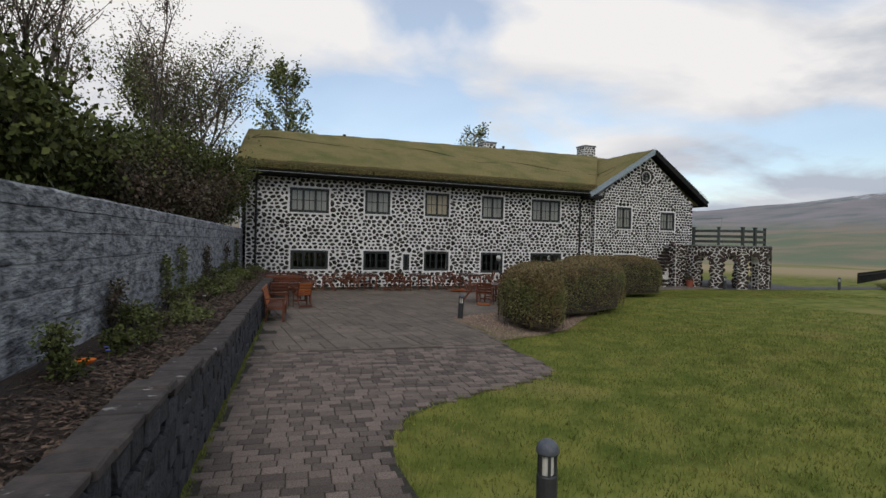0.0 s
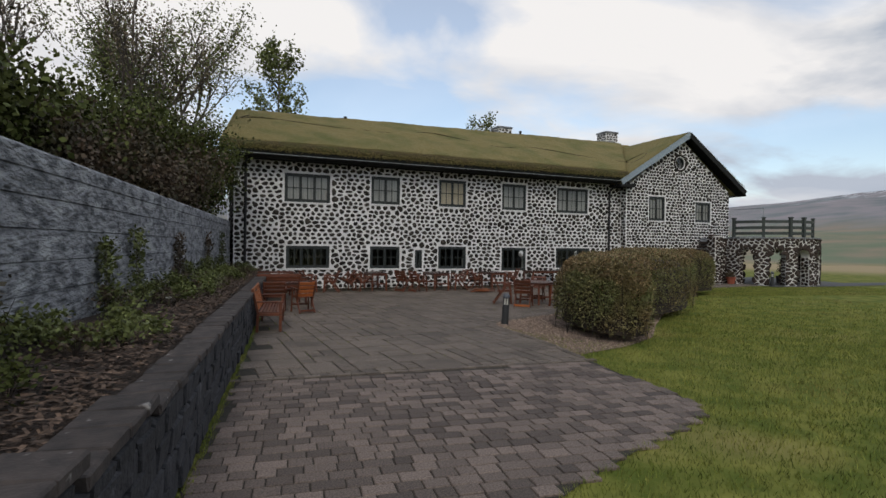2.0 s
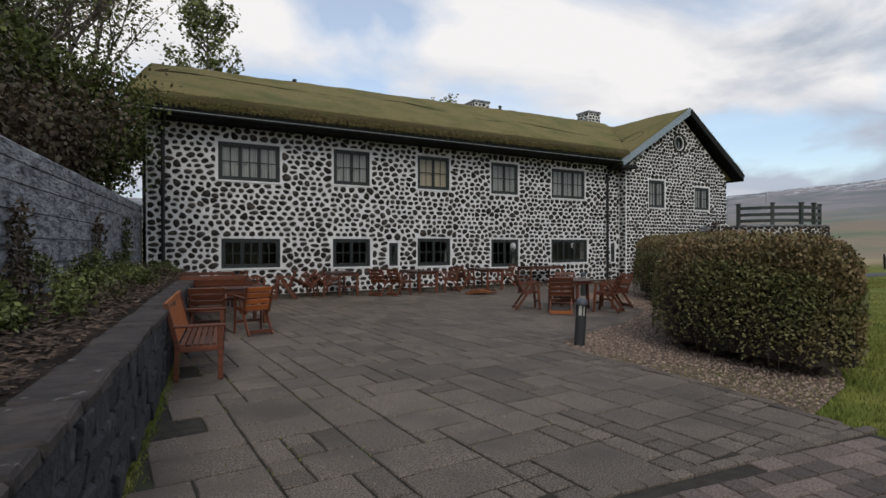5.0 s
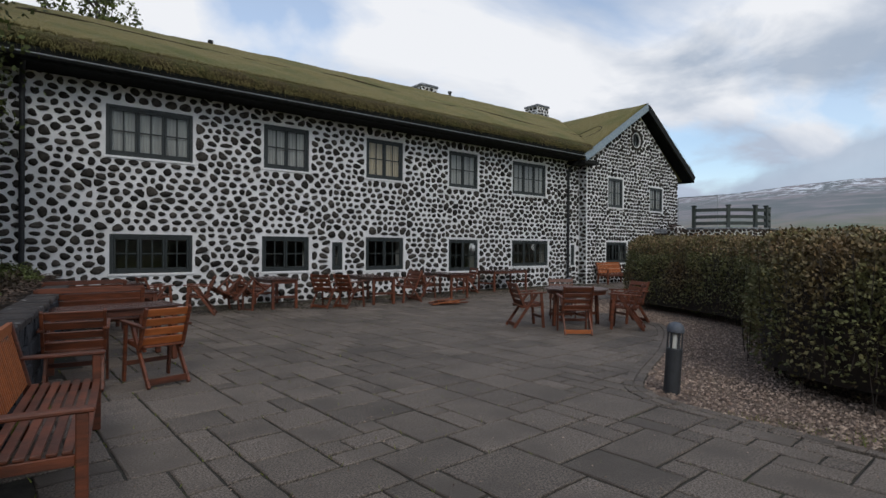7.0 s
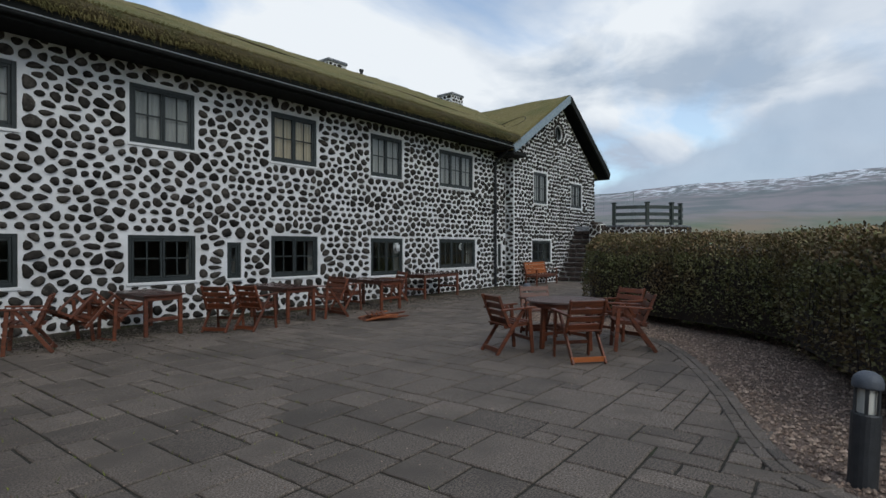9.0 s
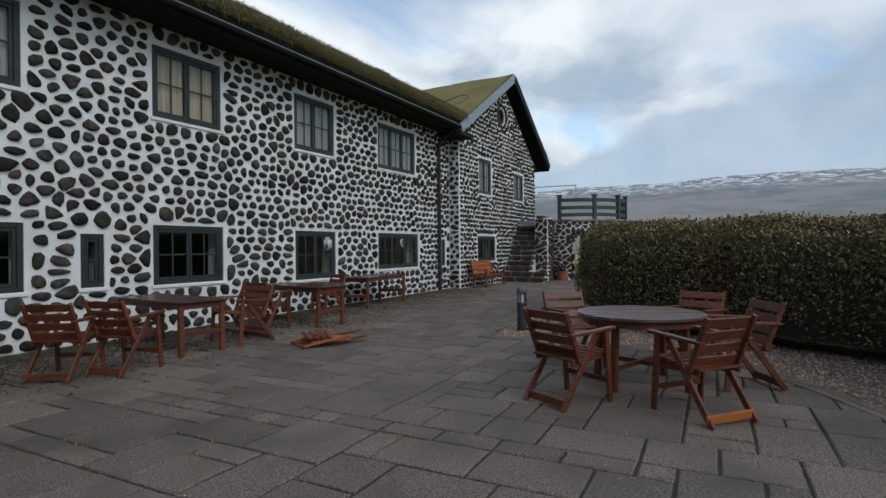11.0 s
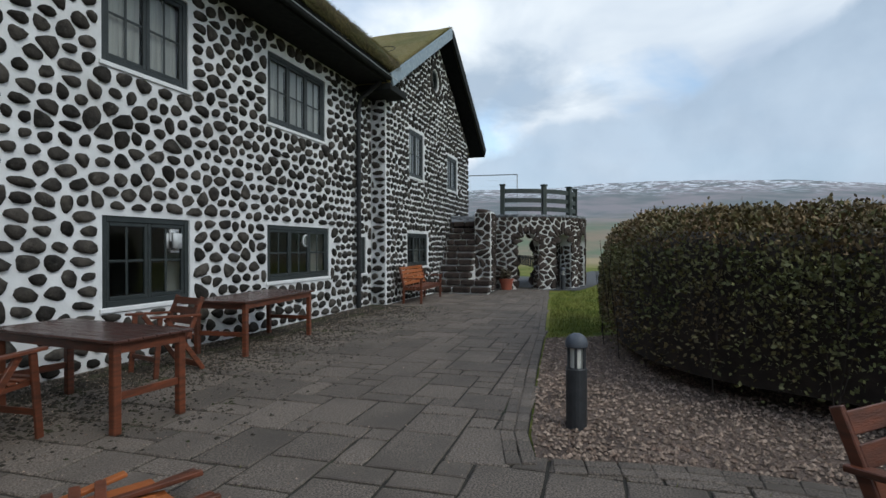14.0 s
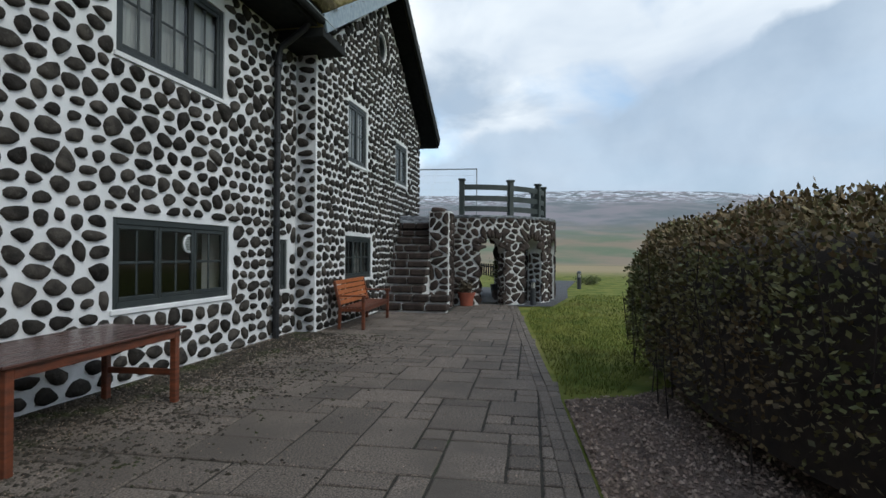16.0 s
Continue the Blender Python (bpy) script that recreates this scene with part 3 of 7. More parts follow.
def foot_x(y):
    """Foot of the low block wall along the beds."""
    return 1.197 + 0.1334 * y


LAWN_EDGE = smooth_line([(3.40, -6.0), (3.40, -1.5), (3.47, 1.54), (3.66, 3.0), (4.31, 3.92), (5.54, 4.5), (6.65, 4.88), (7.35, 5.28), (7.62, 6.0), (7.70, 7.03), (7.92, 8.18), (8.15, 9.66), (8.22, 11.35)], 5)
PATIO_EDGE = smooth_line([(8.22, 11.35), (8.38, 12.07), (9.02, 12.48), (10.70, 13.15), (12.38, 13.98), (13.29, 14.68), (13.78, 15.69), (14.01, 16.95), (13.84, 18.17)], 5)
PATH_EDGE = [(13.84, 18.17), (14.32, 18.3), (16.39, 18.52), (18.83, 18.74), (23.14, 19.21), (28.1, 19.74)]
HEDGE_MID = smooth_line([(9.65, 8.74), (9.88, 10.05), (10.29, 10.95), (11.83, 11.57), (14.0, 12.45), (15.2, 14.1), (15.88, 15.54), (16.73, 16.6), (18.91, 16.95), (21.2, 16.98)], 6)

# ---- ground ----


def fell(az):
    """Height of the fells as an angle above the eye, by compass bearing."""
    return float(np.interp(az, [-180, -60, 20, 48, 55, 62, 70, 76, 83, 90, 98, 105, 113, 125, 150, 180], [3.5, 5.0, 4.5, 3.9, 4.4, 5.2, 5.7, 6.3, 6.3, 6.75, 6.7, 6.2, 5.2, 4.2, 3.6, 3.5]))


def ground_z(x, y):
    dx, dy = x - 12, y - 14
    d = math.hypot(dx, dy)
    az = math.degrees(math.atan2(dx, dy))
    z = -0.03 - 20 * min(1.0, max(0.0, (d - 42) / 420)) ** 1.2 * (0.5 - 0.5 * math.cos(math.pi * min(1.0, max(0.0, (d - 42) / 120))))
    if d > 900:
        top = 3600 * math.tan(radians(fell(az))) + 20
        t = min(1.0, (d - 900) / 2700)
        z += top * (t ** 1.35)
        z += 55 * noise.noise(Vector((x * 0.0012, y * 0.0012, 2.0))) * min(1, t * 3) * (1 - t) + 22 * noise.noise(Vector((x * 0.005, y * 0.005, 7.0))) * min(1, t * 3) * (1 - 0.6 * t)
        if d > 3600:
            z -= (d - 3600) * 0.25
    return z


radii = [0.0] + [2.0 * 1.0 * k for k in range(1, 26)] + [50 * 1.085 ** k for k in range(1, 56)]
NA = 240
gv, gf = [(12.0, 14.0, -0.03)], []
for r in radii[1:]:
    for k in range(NA):
        a = 2 * math.pi * k / NA
        x, y = 12 + r * math.sin(a), 14 + r * math.cos(a)
        gv.append((x, y, ground_z(x, y)))
for k in range(NA):
    gf.append((0, 1 + k, 1 + (k + 1) % NA))
for i in range(len(radii) - 2):
    for k in range(NA):
        a, b = 1 + i * NA + k, 1 + i * NA + (k + 1) % NA
        gf.append((a, a + NA, b + NA, b))
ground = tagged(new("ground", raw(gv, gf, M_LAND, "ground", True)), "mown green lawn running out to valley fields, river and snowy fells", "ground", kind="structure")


def sheet(name, poly, z, material, label, category, step=None):
    bm = bmesh.new()
    vv = [bm.verts.new((x, y, z)) for x, y in poly]
    for tri in tessellate_polygon([[Vector((x, y, 0)) for x, y in poly]]):
        bm.faces.new([vv[i] for i in tri])
    bm.normal_update()
    for f in bm.faces:
        if f.normal.z < 0:
            f.normal_flip()
    return struct(name, bm, material, label, category)


paved = [(foot_x(-6), -6.0)] + LAWN_EDGE + PATIO_EDGE + PATH_EDGE[1:] + [(29.0, 20.1), (29.2, 22.9), (22.0, 23.6), (2.6, 23.6), (foot_x(20), 20)]
pavement = sheet("pavement", paved, -0.015, M_JOINT, "sandy bed under the paved terrace, moss in the joints", "pavement")
gravel_poly = [(7.96, 8.35)] + [p for p in LAWN_EDGE if p[1] > 8.5] + PATIO_EDGE + [(14.32, 18.28), (16.39, 18.50), (18.78, 18.71), (19.06, 18.0), (19.9, 17.2), (18.3, 16.2), (16.0, 15.0), (14.6, 12.8), (12.1, 10.7), (10.6, 9.3), (9.4, 8.7)]
gravel_bed = sheet("gravel_bed", gravel_poly, -0.012, M_GRAVEL_BED, "bed of pale gravel and bark beneath the hedge", "gravel")
sheet("asphalt_path", [(28.15, 19.74), (28.4, 18.8), (31.5, 18.3), (35.8, 18.2), (43.0, 17.5), (43.2, 19.0), (36.0, 20.1), (37.0, 26.0), (31.8, 26.0), (29.2, 22.2), (29.0, 20.1)], -0.008, M_ASPHALT, "grey asphalt path round the stone terrace", "path")

# ---- the house: walls ----


def on_front(u, v, w):
    return (u, WY + w, v)


def on_gable(u, v, w):
    return (u, GY + w, v)


HOLES_F = [h[:4] for h in UPPER + LOWER]
HOLES_G = [h[:4] for h in GABLE_W]
bm = bmesh.new()
wall_with_holes(bm, HX0, HX1, -0.05, 5.65, HOLES_F, on_front, 0.45)
wall_front = struct("wall_front", bm, M_PLASTER, "whitewashed wall set with dark rounded cobbles", "wall")

bm = bmesh.new()
wall_with_holes(bm, HX1, GX1, -0.05, 5.2, HOLES_G, on_gable, 0.45)
OCU = (26.2, 6.68, 0.33)
pent = [(HX1, 5.2), (GX1, 5.2), (GAX, 7.98)]
# gable triangle with a round hole
ring = [(OCU[0] + OCU[2] * math.cos(k * math.pi / 12), OCU[1] + OCU[2] * math.sin(k * math.pi / 12)) for k in range(24)]


def tri_hit(ang):
    best = None
    dx, dy = math.cos(ang), math.sin(ang)
    for (ax, ay), (bx, by) in zip(pent, pent[1:] + pent[:1]):
        ex, ey = bx - ax, by - ay
        den = dx * ey - dy * ex
        if abs(den) < 1e-9:
            continue
        t = ((ax - OCU[0]) * ey - (ay - OCU[1]) * ex) / den
        s = ((ax - OCU[0]) * dy - (ay - OCU[1]) * dx) / den
        if t > 0 and -1e-6 <= s <= 1 + 1e-6 and (best is None or t < best):
            best = t
    return (OCU[0] + dx * best, OCU[1] + dy * best)


angs = sorted(set([k * math.pi / 12 for k in range(24)] + [math.atan2(p[1] - OCU[1], p[0] - OCU[0]) % (2 * math.pi) for p in pent]))
for a0, a1 in zip(angs, angs[1:] + [angs[0] + 2 * math.pi]):
    i0 = (OCU[0] + OCU[2] * math.cos(a0), OCU[1] + OCU[2] * math.sin(a0))
    i1 = (OCU[0] + OCU[2] * math.cos(a1), OCU[1] + OCU[2] * math.sin(a1))
    o0, o1 = tri_hit(a0), tri_hit(a1)
    for w in (0, 0.45):
        bm.faces.new([bm.verts.new(on_gable(p[0], p[1], w)) for p in (i0, o0, o1, i1)])
    bm.faces.new([bm.verts.new(on_gable(p[0], p[1], w)) for p, w in ((i0, 0), (i1, 0), (i1, 0.45), (i0, 0.45))])
bmesh.ops.remove_doubles(bm, verts=bm.verts, dist=1e-4)
bmesh.ops.recalc_face_normals(bm, faces=bm.faces)
wall_gable = struct("wall_gable", bm, M_PLASTER, "whitewashed gable wall set closely with dark cobbles", "wall")

# wall_inside: dark backing added behind the windows to keep the rooms dim
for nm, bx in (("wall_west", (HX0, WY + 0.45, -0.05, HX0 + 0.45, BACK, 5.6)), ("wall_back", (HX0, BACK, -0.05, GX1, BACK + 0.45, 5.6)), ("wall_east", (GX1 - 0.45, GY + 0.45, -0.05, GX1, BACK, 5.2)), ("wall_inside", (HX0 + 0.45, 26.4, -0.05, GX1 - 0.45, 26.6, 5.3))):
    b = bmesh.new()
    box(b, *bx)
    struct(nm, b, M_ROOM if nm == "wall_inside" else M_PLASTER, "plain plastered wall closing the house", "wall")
b = bmesh.new()
box(b, HX1, GY + 0.45, -0.05, HX1 + 0.02, WY + 0.4, 5.2)
struct("wall_return", b, M_PLASTER, "short whitewashed return between the two wings", "wall")
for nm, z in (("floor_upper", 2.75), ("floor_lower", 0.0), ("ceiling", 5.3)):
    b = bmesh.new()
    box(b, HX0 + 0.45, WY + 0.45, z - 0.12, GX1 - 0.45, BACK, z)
    struct(nm, b, M_ROOM, "plain interior floor or ceiling, coloured dark to look dim through windows", "floor" if "floor" in nm else "ceiling")
# gable triangles of the west end
b = bmesh.new()
for x in (HX0, HX0 + 0.4):
    b.faces.new([b.verts.new(p) for p in ((x, WY, 5.6), (x, BACK, 5.6), (x, RIDGE_Y, RIDGE_Z - 0.6))])
struct("wall_west_gable", b, M_PLASTER, "plastered end gable under the turf roof", "wall")

# ---- turf roofs ----


def turf_slope(p_eave0, p_eave1, p_ridge1, p_ridge0, thick, nu, nv, seed):
    """A sagging sod slab between an eave line and a ridge line."""
    r = random.Random(seed)
    e0, e1, r1, r0 = (Vector(p) for p in (p_eave0, p_eave1, p_ridge1, p_ridge0))
    nrm = (e1 - e0).cross(r0 - e0).normalized()
    if nrm.z < 0:
        nrm = -nrm
    vs, fs = [], []
    for j in range(nv + 1):
        for i in range(nu + 1):
            a, t = i / nu, j / nv
            base = (e0.lerp(e1, a)).lerp(r0.lerp(r1, a), t)
            lump = 0.05 * noise.noise(Vector((base.x * 0.5, base.y * 0.5, base.z + seed))) + 0.03 * noise.noise(Vector((base.x * 2.1, base.y * 2.1, base.z * 2)))
            h = thick * (0.72 + 0.28 * min(1, t * 6)) + lump
            vs.append(tuple(base + nrm * h))
    n0 = len(vs)
    for j in range(nv + 1):
        for i in range(nu + 1):
            a, t = i / nu, j / nv
            vs.append(tuple((e0.lerp(e1, a)).lerp(r0.lerp(r1, a), t)))
    W = nu + 1
    for j in range(nv):
        for i in range(nu):
            q = j * W + i
            fs.append((q, q + 1, q + W + 1, q + W))
            fs.append((n0 + q, n0 + q + W, n0 + q + W + 1, n0 + q + 1))
    edge = [i for i in range(W)] + [j * W + nu for j in range(1, nv + 1)] + [nv * W + i for i in range(nu - 1, -1, -1)] + [j * W for j in range(nv - 1, 0, -1)]
    for p, q in zip(edge, edge[1:] + edge[:1]):
        fs.append((p, q, n0 + q, n0 + p)[::-1])
    return vs, fs


OV = 0.78
ey = WY - OV
slope = (RIDGE_Z - EAVE) / (RIDGE_Y - ey)
roof = thing("turf_roof", "grass-grown turf roof with dark tarred eaves", "roof", kind="structure")
vs, fs = merge([turf_slope((HX0 - 0.55, ey, EAVE + 0.12), (HX1 - 0.35, ey, EAVE + 0.12), (GAX, RIDGE_Y, RIDGE_Z), (HX0 + 0.25, RIDGE_Y, RIDGE_Z - 0.40), 0.30, 90, 22, 3),
                turf_slope((HX0 - 0.55, BACK + 0.7, EAVE), (GX1, BACK + 0.7, EAVE), (GX1, RIDGE_Y, RIDGE_Z), (HX0 + 0.25, RIDGE_Y, RIDGE_Z - 0.40), 0.30, 30, 8, 4)])
part("main_turf", raw(vs, fs, M_TURF, "main_turf", True), None, roof)
gyo = GY - 0.46
GE = 5.22
gx0, gx1 = HX1 - 0.75, GX1 + 0.80
vs, fs = merge([turf_slope((gx0, BACK + 0.6, GE), (gx0, gyo, GE), (GAX, gyo, GAZ), (GAX, BACK + 0.6, GAZ), 0.26, 30, 16, 5),
                turf_slope((gx1, gyo, GE - 0.12), (gx1, BACK + 0.6, GE - 0.12), (GAX, BACK + 0.6, GAZ), (GAX, gyo, GAZ), 0.26, 30, 16, 6)])
part("gable_turf", raw(vs, fs, M_TURF, "gable_turf", True), None, roof)
# eaves: soffit, fascia, gutter
part("soffit", bbox(HX0 - 0.5, ey + 0.06, EAVE - 0.20, HX1 - 0.3, WY + 0.1, EAVE - 0.14, 0), M_TAR, roof)
part("fascia", bbox(HX0 - 0.55, ey, EAVE - 0.21, HX1 - 0.35, ey + 0.05, EAVE + 0.14, 0.008), M_TAR, roof, "tarred eaves board")
vs, fs = tube([(HX0 - 0.55, ey - 0.07, EAVE - 0.10), (HX1 - 0.3, ey - 0.07, EAVE - 0.12)], 0.065, n=10)
part("gutter", raw(vs, fs, M_TAR, "gutter", True), None, roof, "dark half-round gutter")
# pale strip along the gutter edge takes the place of its highlight
vs, fs = tube([(HX0 - 0.55, ey - 0.138, EAVE - 0.08), (HX1 - 0.3, ey - 0.138, EAVE - 0.10)], 0.011, n=6)
part("gutter_lip", raw(vs, fs, M_GALV, "gutter_lip", True), None, roof, "thin pale strip standing for the highlight on the gutter")
for a, b_, nm in (((gx0, gyo, GE), (GAX, gyo, GAZ), "barge_board"), ((gx1, gyo, GE - 0.12), (GAX, gyo, GAZ), "barge_board")):
    bmb = bar((a[0], gyo - 0.03, a[2] + 0.08), (b_[0], gyo - 0.03, b_[2] + 0.08), 0.06, 0.30, 0.008, up=(0, 0, 1))
    part(nm, bmb, M_TRIM_BLUE if a[0] < GAX else M_TAR, roof, "painted gable board")
for a in ((gx0 + 0.05, GE - 0.06), (gx1 - 0.05, GE - 0.18)):
    b2 = bmesh.new()
    q = [(a[0], gyo + 0.02, a[1]), (GAX, gyo + 0.02, GAZ - 0.06), (GAX, GY + 0.1, GAZ - 0.06), (a[0], GY + 0.1, a[1])]
    b2.faces.new([b2.verts.new(p) for p in q])
    bmesh.ops.solidify(b2, geom=b2.faces[:], thickness=0.05)
    part("verge_soffit", b2, M_TAR, roof)
part("corner_eave", bbox(gx0 - 0.02, gyo - 0.02, GE - 0.14, HX1 + 0.2, WY, GE + 0.02, 0.01), M_TAR, roof)
vs, fs = tube([(gx1 + 0.02, gyo, GE - 0.16), (gx1 + 0.02, BACK, GE - 0.16)], 0.06, n=8)
part("gutter", raw(vs, fs, M_TAR, "gutter", True), None, roof)
# shaggy sod fringe along the front eave
rr = random.Random(5)
V, F = [], []
for k in range(9000):
    x = rr.uniform(HX0 - 0.5, HX1 - 0.3)
    a_ = rr.uniform(-1.1, 1.6)
    z0 = EAVE + 0.27 + 0.165 * math.sin(a_)
    y0 = ey + 0.02 - 0.165 * math.cos(a_)
    L = rr.uniform(0.05, 0.15)
    dx, dy, dz = rr.uniform(-0.5, 0.5) * L, -rr.uniform(0.2, 0.7) * L, (math.sin(a_) * 0.8 - rr.uniform(0.1, 0.7)) * L
    w = rr.uniform(0.004, 0.012)
    o = len(V)
    V += [(x - w, y0, z0), (x + w, y0, z0), (x + dx, y0 + dy, z0 + dz)]
    F.append((o, o + 1, o + 2))
for k in range(1800):
    t = rr.random()
    s = rr.choice((0, 1))
    xa = (gx0, gx1)[s]
    x = xa + (GAX - xa) * t
    z = GE + (GAZ - GE) * t + 0.24
    L = rr.uniform(0.05, 0.13)
    o = len(V)
    V += [(x - 0.008, gyo - 0.01, z), (x + 0.008, gyo + 0.02, z), (x + rr.uniform(-1, 1) * L, gyo - rr.uniform(-0.5, 1) * L, z + rr.uniform(-0.2, 0.9) * L)]
    F.append((o, o + 1, o + 2))
part("sod_fringe", raw(V, F, M_TURF, "sod_fringe"), None, roof, "shaggy brown sod edge")
# rolled sod lip hanging over the boards
pts = [(x, ey + 0.02 + 0.03 * noise.noise(Vector((x, 0, 0))), EAVE + 0.27 + 0.035 * noise.noise(Vector((x * 1.7, 3, 0)))) for x in np.linspace(HX0 - 0.5, HX1 - 0.3, 160)]
vs, fs = tube(pts, 0.165, n=9)
part("sod_lip", raw(vs, fs, M_SOD, "sod_lip", True), None, roof, "brown rolled sod lip")
# dark seam of the turf rolls
sv, sf = [], []
seam = smooth_line([(3.6, 0.80), (3.2, 0.66), (4.2, 0.74), (7.5, 0.62), (10.5, 0.60), (12.5, 0.72), (15.5, 0.44), (18.0, 0.52), (21.0, 0.36), (24.0, 0.30)], 10)
pts = []
for x, t in seam:
    y = ey + (RIDGE_Y - ey) * t
    pts.append((x, y - 0.13, EAVE + 0.12 + (RIDGE_Z - 0.40 * max(0, 1 - (x - HX0) / 24) - EAVE - 0.12) * t + 0.265))
vs, fs = tube(pts, 0.025, n=5)
part("turf_seam", raw(vs, fs, M_TURF_EDGE, "turf_seam", True), None, roof, "dark seam between turf rolls")
pts = []
for t, q in smooth_line([(0.25, 3.0), (0.45, 2.2), (0.62, 1.4), (0.5, 0.9), (0.3, 1.6), (0.18, 2.4)], 8):
    x = gx0 + (GAX - gx0) * t
    pts.append((x - 0.12, gyo + q, GE + (GAZ - GE) * t + 0.22))
vs, fs = tube(pts, 0.022, n=5)
part("turf_seam", raw(vs, fs, M_TURF_EDGE, "turf_seam", True), None, roof)

for x, y, z in ((8.3, 28.0, 7.95), (18.75, 28.0, 8.2)):
    v = thing("roof_vent", "small dark metal vent pipe on the turf ridge", "vent", pose(x, y, z), "ridge vents")
    part("pipe", lathe([(0.06, 0), (0.06, 0.42), (0.09, 0.43), (0.09, 0.5), (0, 0.52)], 10), M_IRON, v, smooth=False)


def chimney(x, y, z0, w, h):
    c = thing("chimney", "white-plastered chimney studded with dark stones", "chimney", pose(x, y, 0), "chimneys")
    part("stack", bbox(-w / 2, -w / 2, z0, w / 2, w / 2, z0 + h, 0.02), M_PLASTER, c)
    part("cap", bbox(-w / 2 - 0.05, -w / 2 - 0.05, z0 + h - 0.02, w / 2 + 0.05, w / 2 + 0.05, z0 + h + 0.1, 0.02), M_CONCRETE, c)
    rg = random.Random(int(x * 10))
    ch = []
    for side in range(4):
        def place(u, v, d, side=side):
            p = [(u, -w / 2 - d), (w / 2 + d, u), (-u, w / 2 + d), (-w / 2 - d, -u)][side]
            return (p[0], p[1], v)
        for cc, poly, _ in cobbles(rg, -w / 2, w / 2, z0 + 0.3, z0 + h - 0.03, 0.24, 0.17, 0.05):
            ch.append(stone_solid(poly, cc, 0.035, place, rg))
    V, F = merge(ch)
    tagged(part("stones", raw(V, F, M_STONE_J, "stones", True), None, c), kind="stuff")


chimney(26.55, 29.6, 7.6, 0.95, 1.95)
chimney(18.15, 29.2, 7.4, 0.9, 1.58)

# ---- windows ----


def window(h, place, name, curtain, group):
    """Casement window in its opening: frame, sashes, glazing bars, panes, sill, curtain."""
    a, b, c, d, n = h
    W_ = tagged(new(name), "dark green timber casement window with small panes", "window", group, "structure")
    y0 = 0.02

    def bx(nm, u0, v0, u1, v1, w0, w1, material, parent=W_, label=""):
        bmw = bmesh.new()
        p0, p1 = place(u0, v0, w0), place(u1, v1, w1)
        if nm == "pane":
            bmw.faces.new([bmw.verts.new(q) for q in ((p0[0], p0[1], p0[2]), (p1[0], p0[1], p0[2]), (p1[0], p0[1], p1[2]), (p0[0], p0[1], p1[2]))])
            return part(nm, bmw, material, parent, label)
        box(bmw, *p0, *p1)
        bmesh.ops.recalc_face_normals(bmw, faces=bmw.faces)
        if nm not in ("pane", "curtain"):
            bmesh.ops.bevel(bmw, geom=bmw.edges[:], offset=0.006, segments=1, affect="EDGES")
        return part(nm, bmw, material, parent, label)

    f = 0.075
    for u0, v0, u1, v1 in ((a, b, a + f, d), (c - f, b, c, d), (a + f, b, c - f, b + f), (a + f, d - f, c - f, d)):
        bx("window_frame", u0, v0, u1, v1, y0, y0 + 0.10, M_FRAME)
    bx("window_sill", a - 0.04, b - 0.06, c + 0.04, b - 0.002, -0.03, y0 + 0.02, M_PLASTER)
    iw = (c - a - 2 * f) / n
    for k in range(n):
        u0, u1 = a + f + k * iw, a + f + (k + 1) * iw
        s = 0.052
        for p in ((u0 + 0.004, b + f, u0 + s, d - f), (u1 - s, b + f, u1 - 0.004, d - f), (u0 + s, b + f, u1 - s, b + f + s), (u0 + s, d - f - s, u1 - s, d - f)):
            bx("sash", *p, y0 + 0.012, y0 + 0.05, M_FRAME)
        um, vm = (u0 + u1) / 2, (b + d) / 2
        if n > 1:
            bx("glazing_bar", um - 0.017, b + f + s, um + 0.017, d - f - s, y0 + 0.026, y0 + 0.044, M_FRAME)
        bx("glazing_bar", u0 + s, vm - 0.017, u1 - s, vm + 0.017, y0 + 0.027, y0 + 0.043, M_FRAME)
        g = bx("pane", u0 + s, b + f + s, u1 - s, d - f - s, y0 + 0.034, y0 + 0.037, M_GLASS)
        g.visible_shadow = False
        if curtain:
            bmc = bmesh.new()
            nn = 24
            cols = []
            for q in range(nn + 1):
                uu = u0 + 0.02 + (u1 - u0 - 0.04) * q / nn
                ww = y0 + 0.10 + 0.018 * math.sin(q * 1.9 + k)
                cols.append((bmc.verts.new(place(uu, b + 0.03, ww)), bmc.verts.new(place(uu, d - 0.05, ww))))
            for p, q in zip(cols, cols[1:]):
                bmc.faces.new((p[0], q[0], q[1], p[1]))
            part("curtain", bmc, curtain, W_, "hanging light curtain", True)
    return W_


wi = 0
for h, cur in zip(UPPER, (M_CURTAIN, M_CURTAIN, M_CURTAIN_Y, M_CURTAIN, M_CURTAIN)):
    wi += 1
    window(h, on_front, f"window_{wi}", cur, "upper windows")
for h in LOWER:
    wi += 1
    window(h, on_front, f"window_{wi}", None, "ground floor windows")
for k, h in enumerate(GABLE_W):
    wi += 1
    window(h, on_gable, f"window_{wi}", M_CURTAIN if k < 2 else None, "gable windows")
ocu = thing("round_window", "small round gable window with a dark frame", "window", pose(OCU[0], GY + 0.1, OCU[1], 90), kind="structure")
part("window_frame", lathe([(OCU[2], -0.04), (OCU[2], 0.06), (OCU[2] - 0.07, 0.06), (OCU[2] - 0.07, -0.04), (OCU[2], -0.04)], 28), M_FRAME, ocu)
part("pane", lathe([(OCU[2] - 0.06, 0.0), (0, 0.0)], 28), M_GLASS, ocu).visible_shadow = False
part("glazing_bar", bbox(-0.015, -OCU[2] + 0.05, -0.02, 0.015, OCU[2] - 0.05, 0.02, 0.004), M_FRAME, ocu)

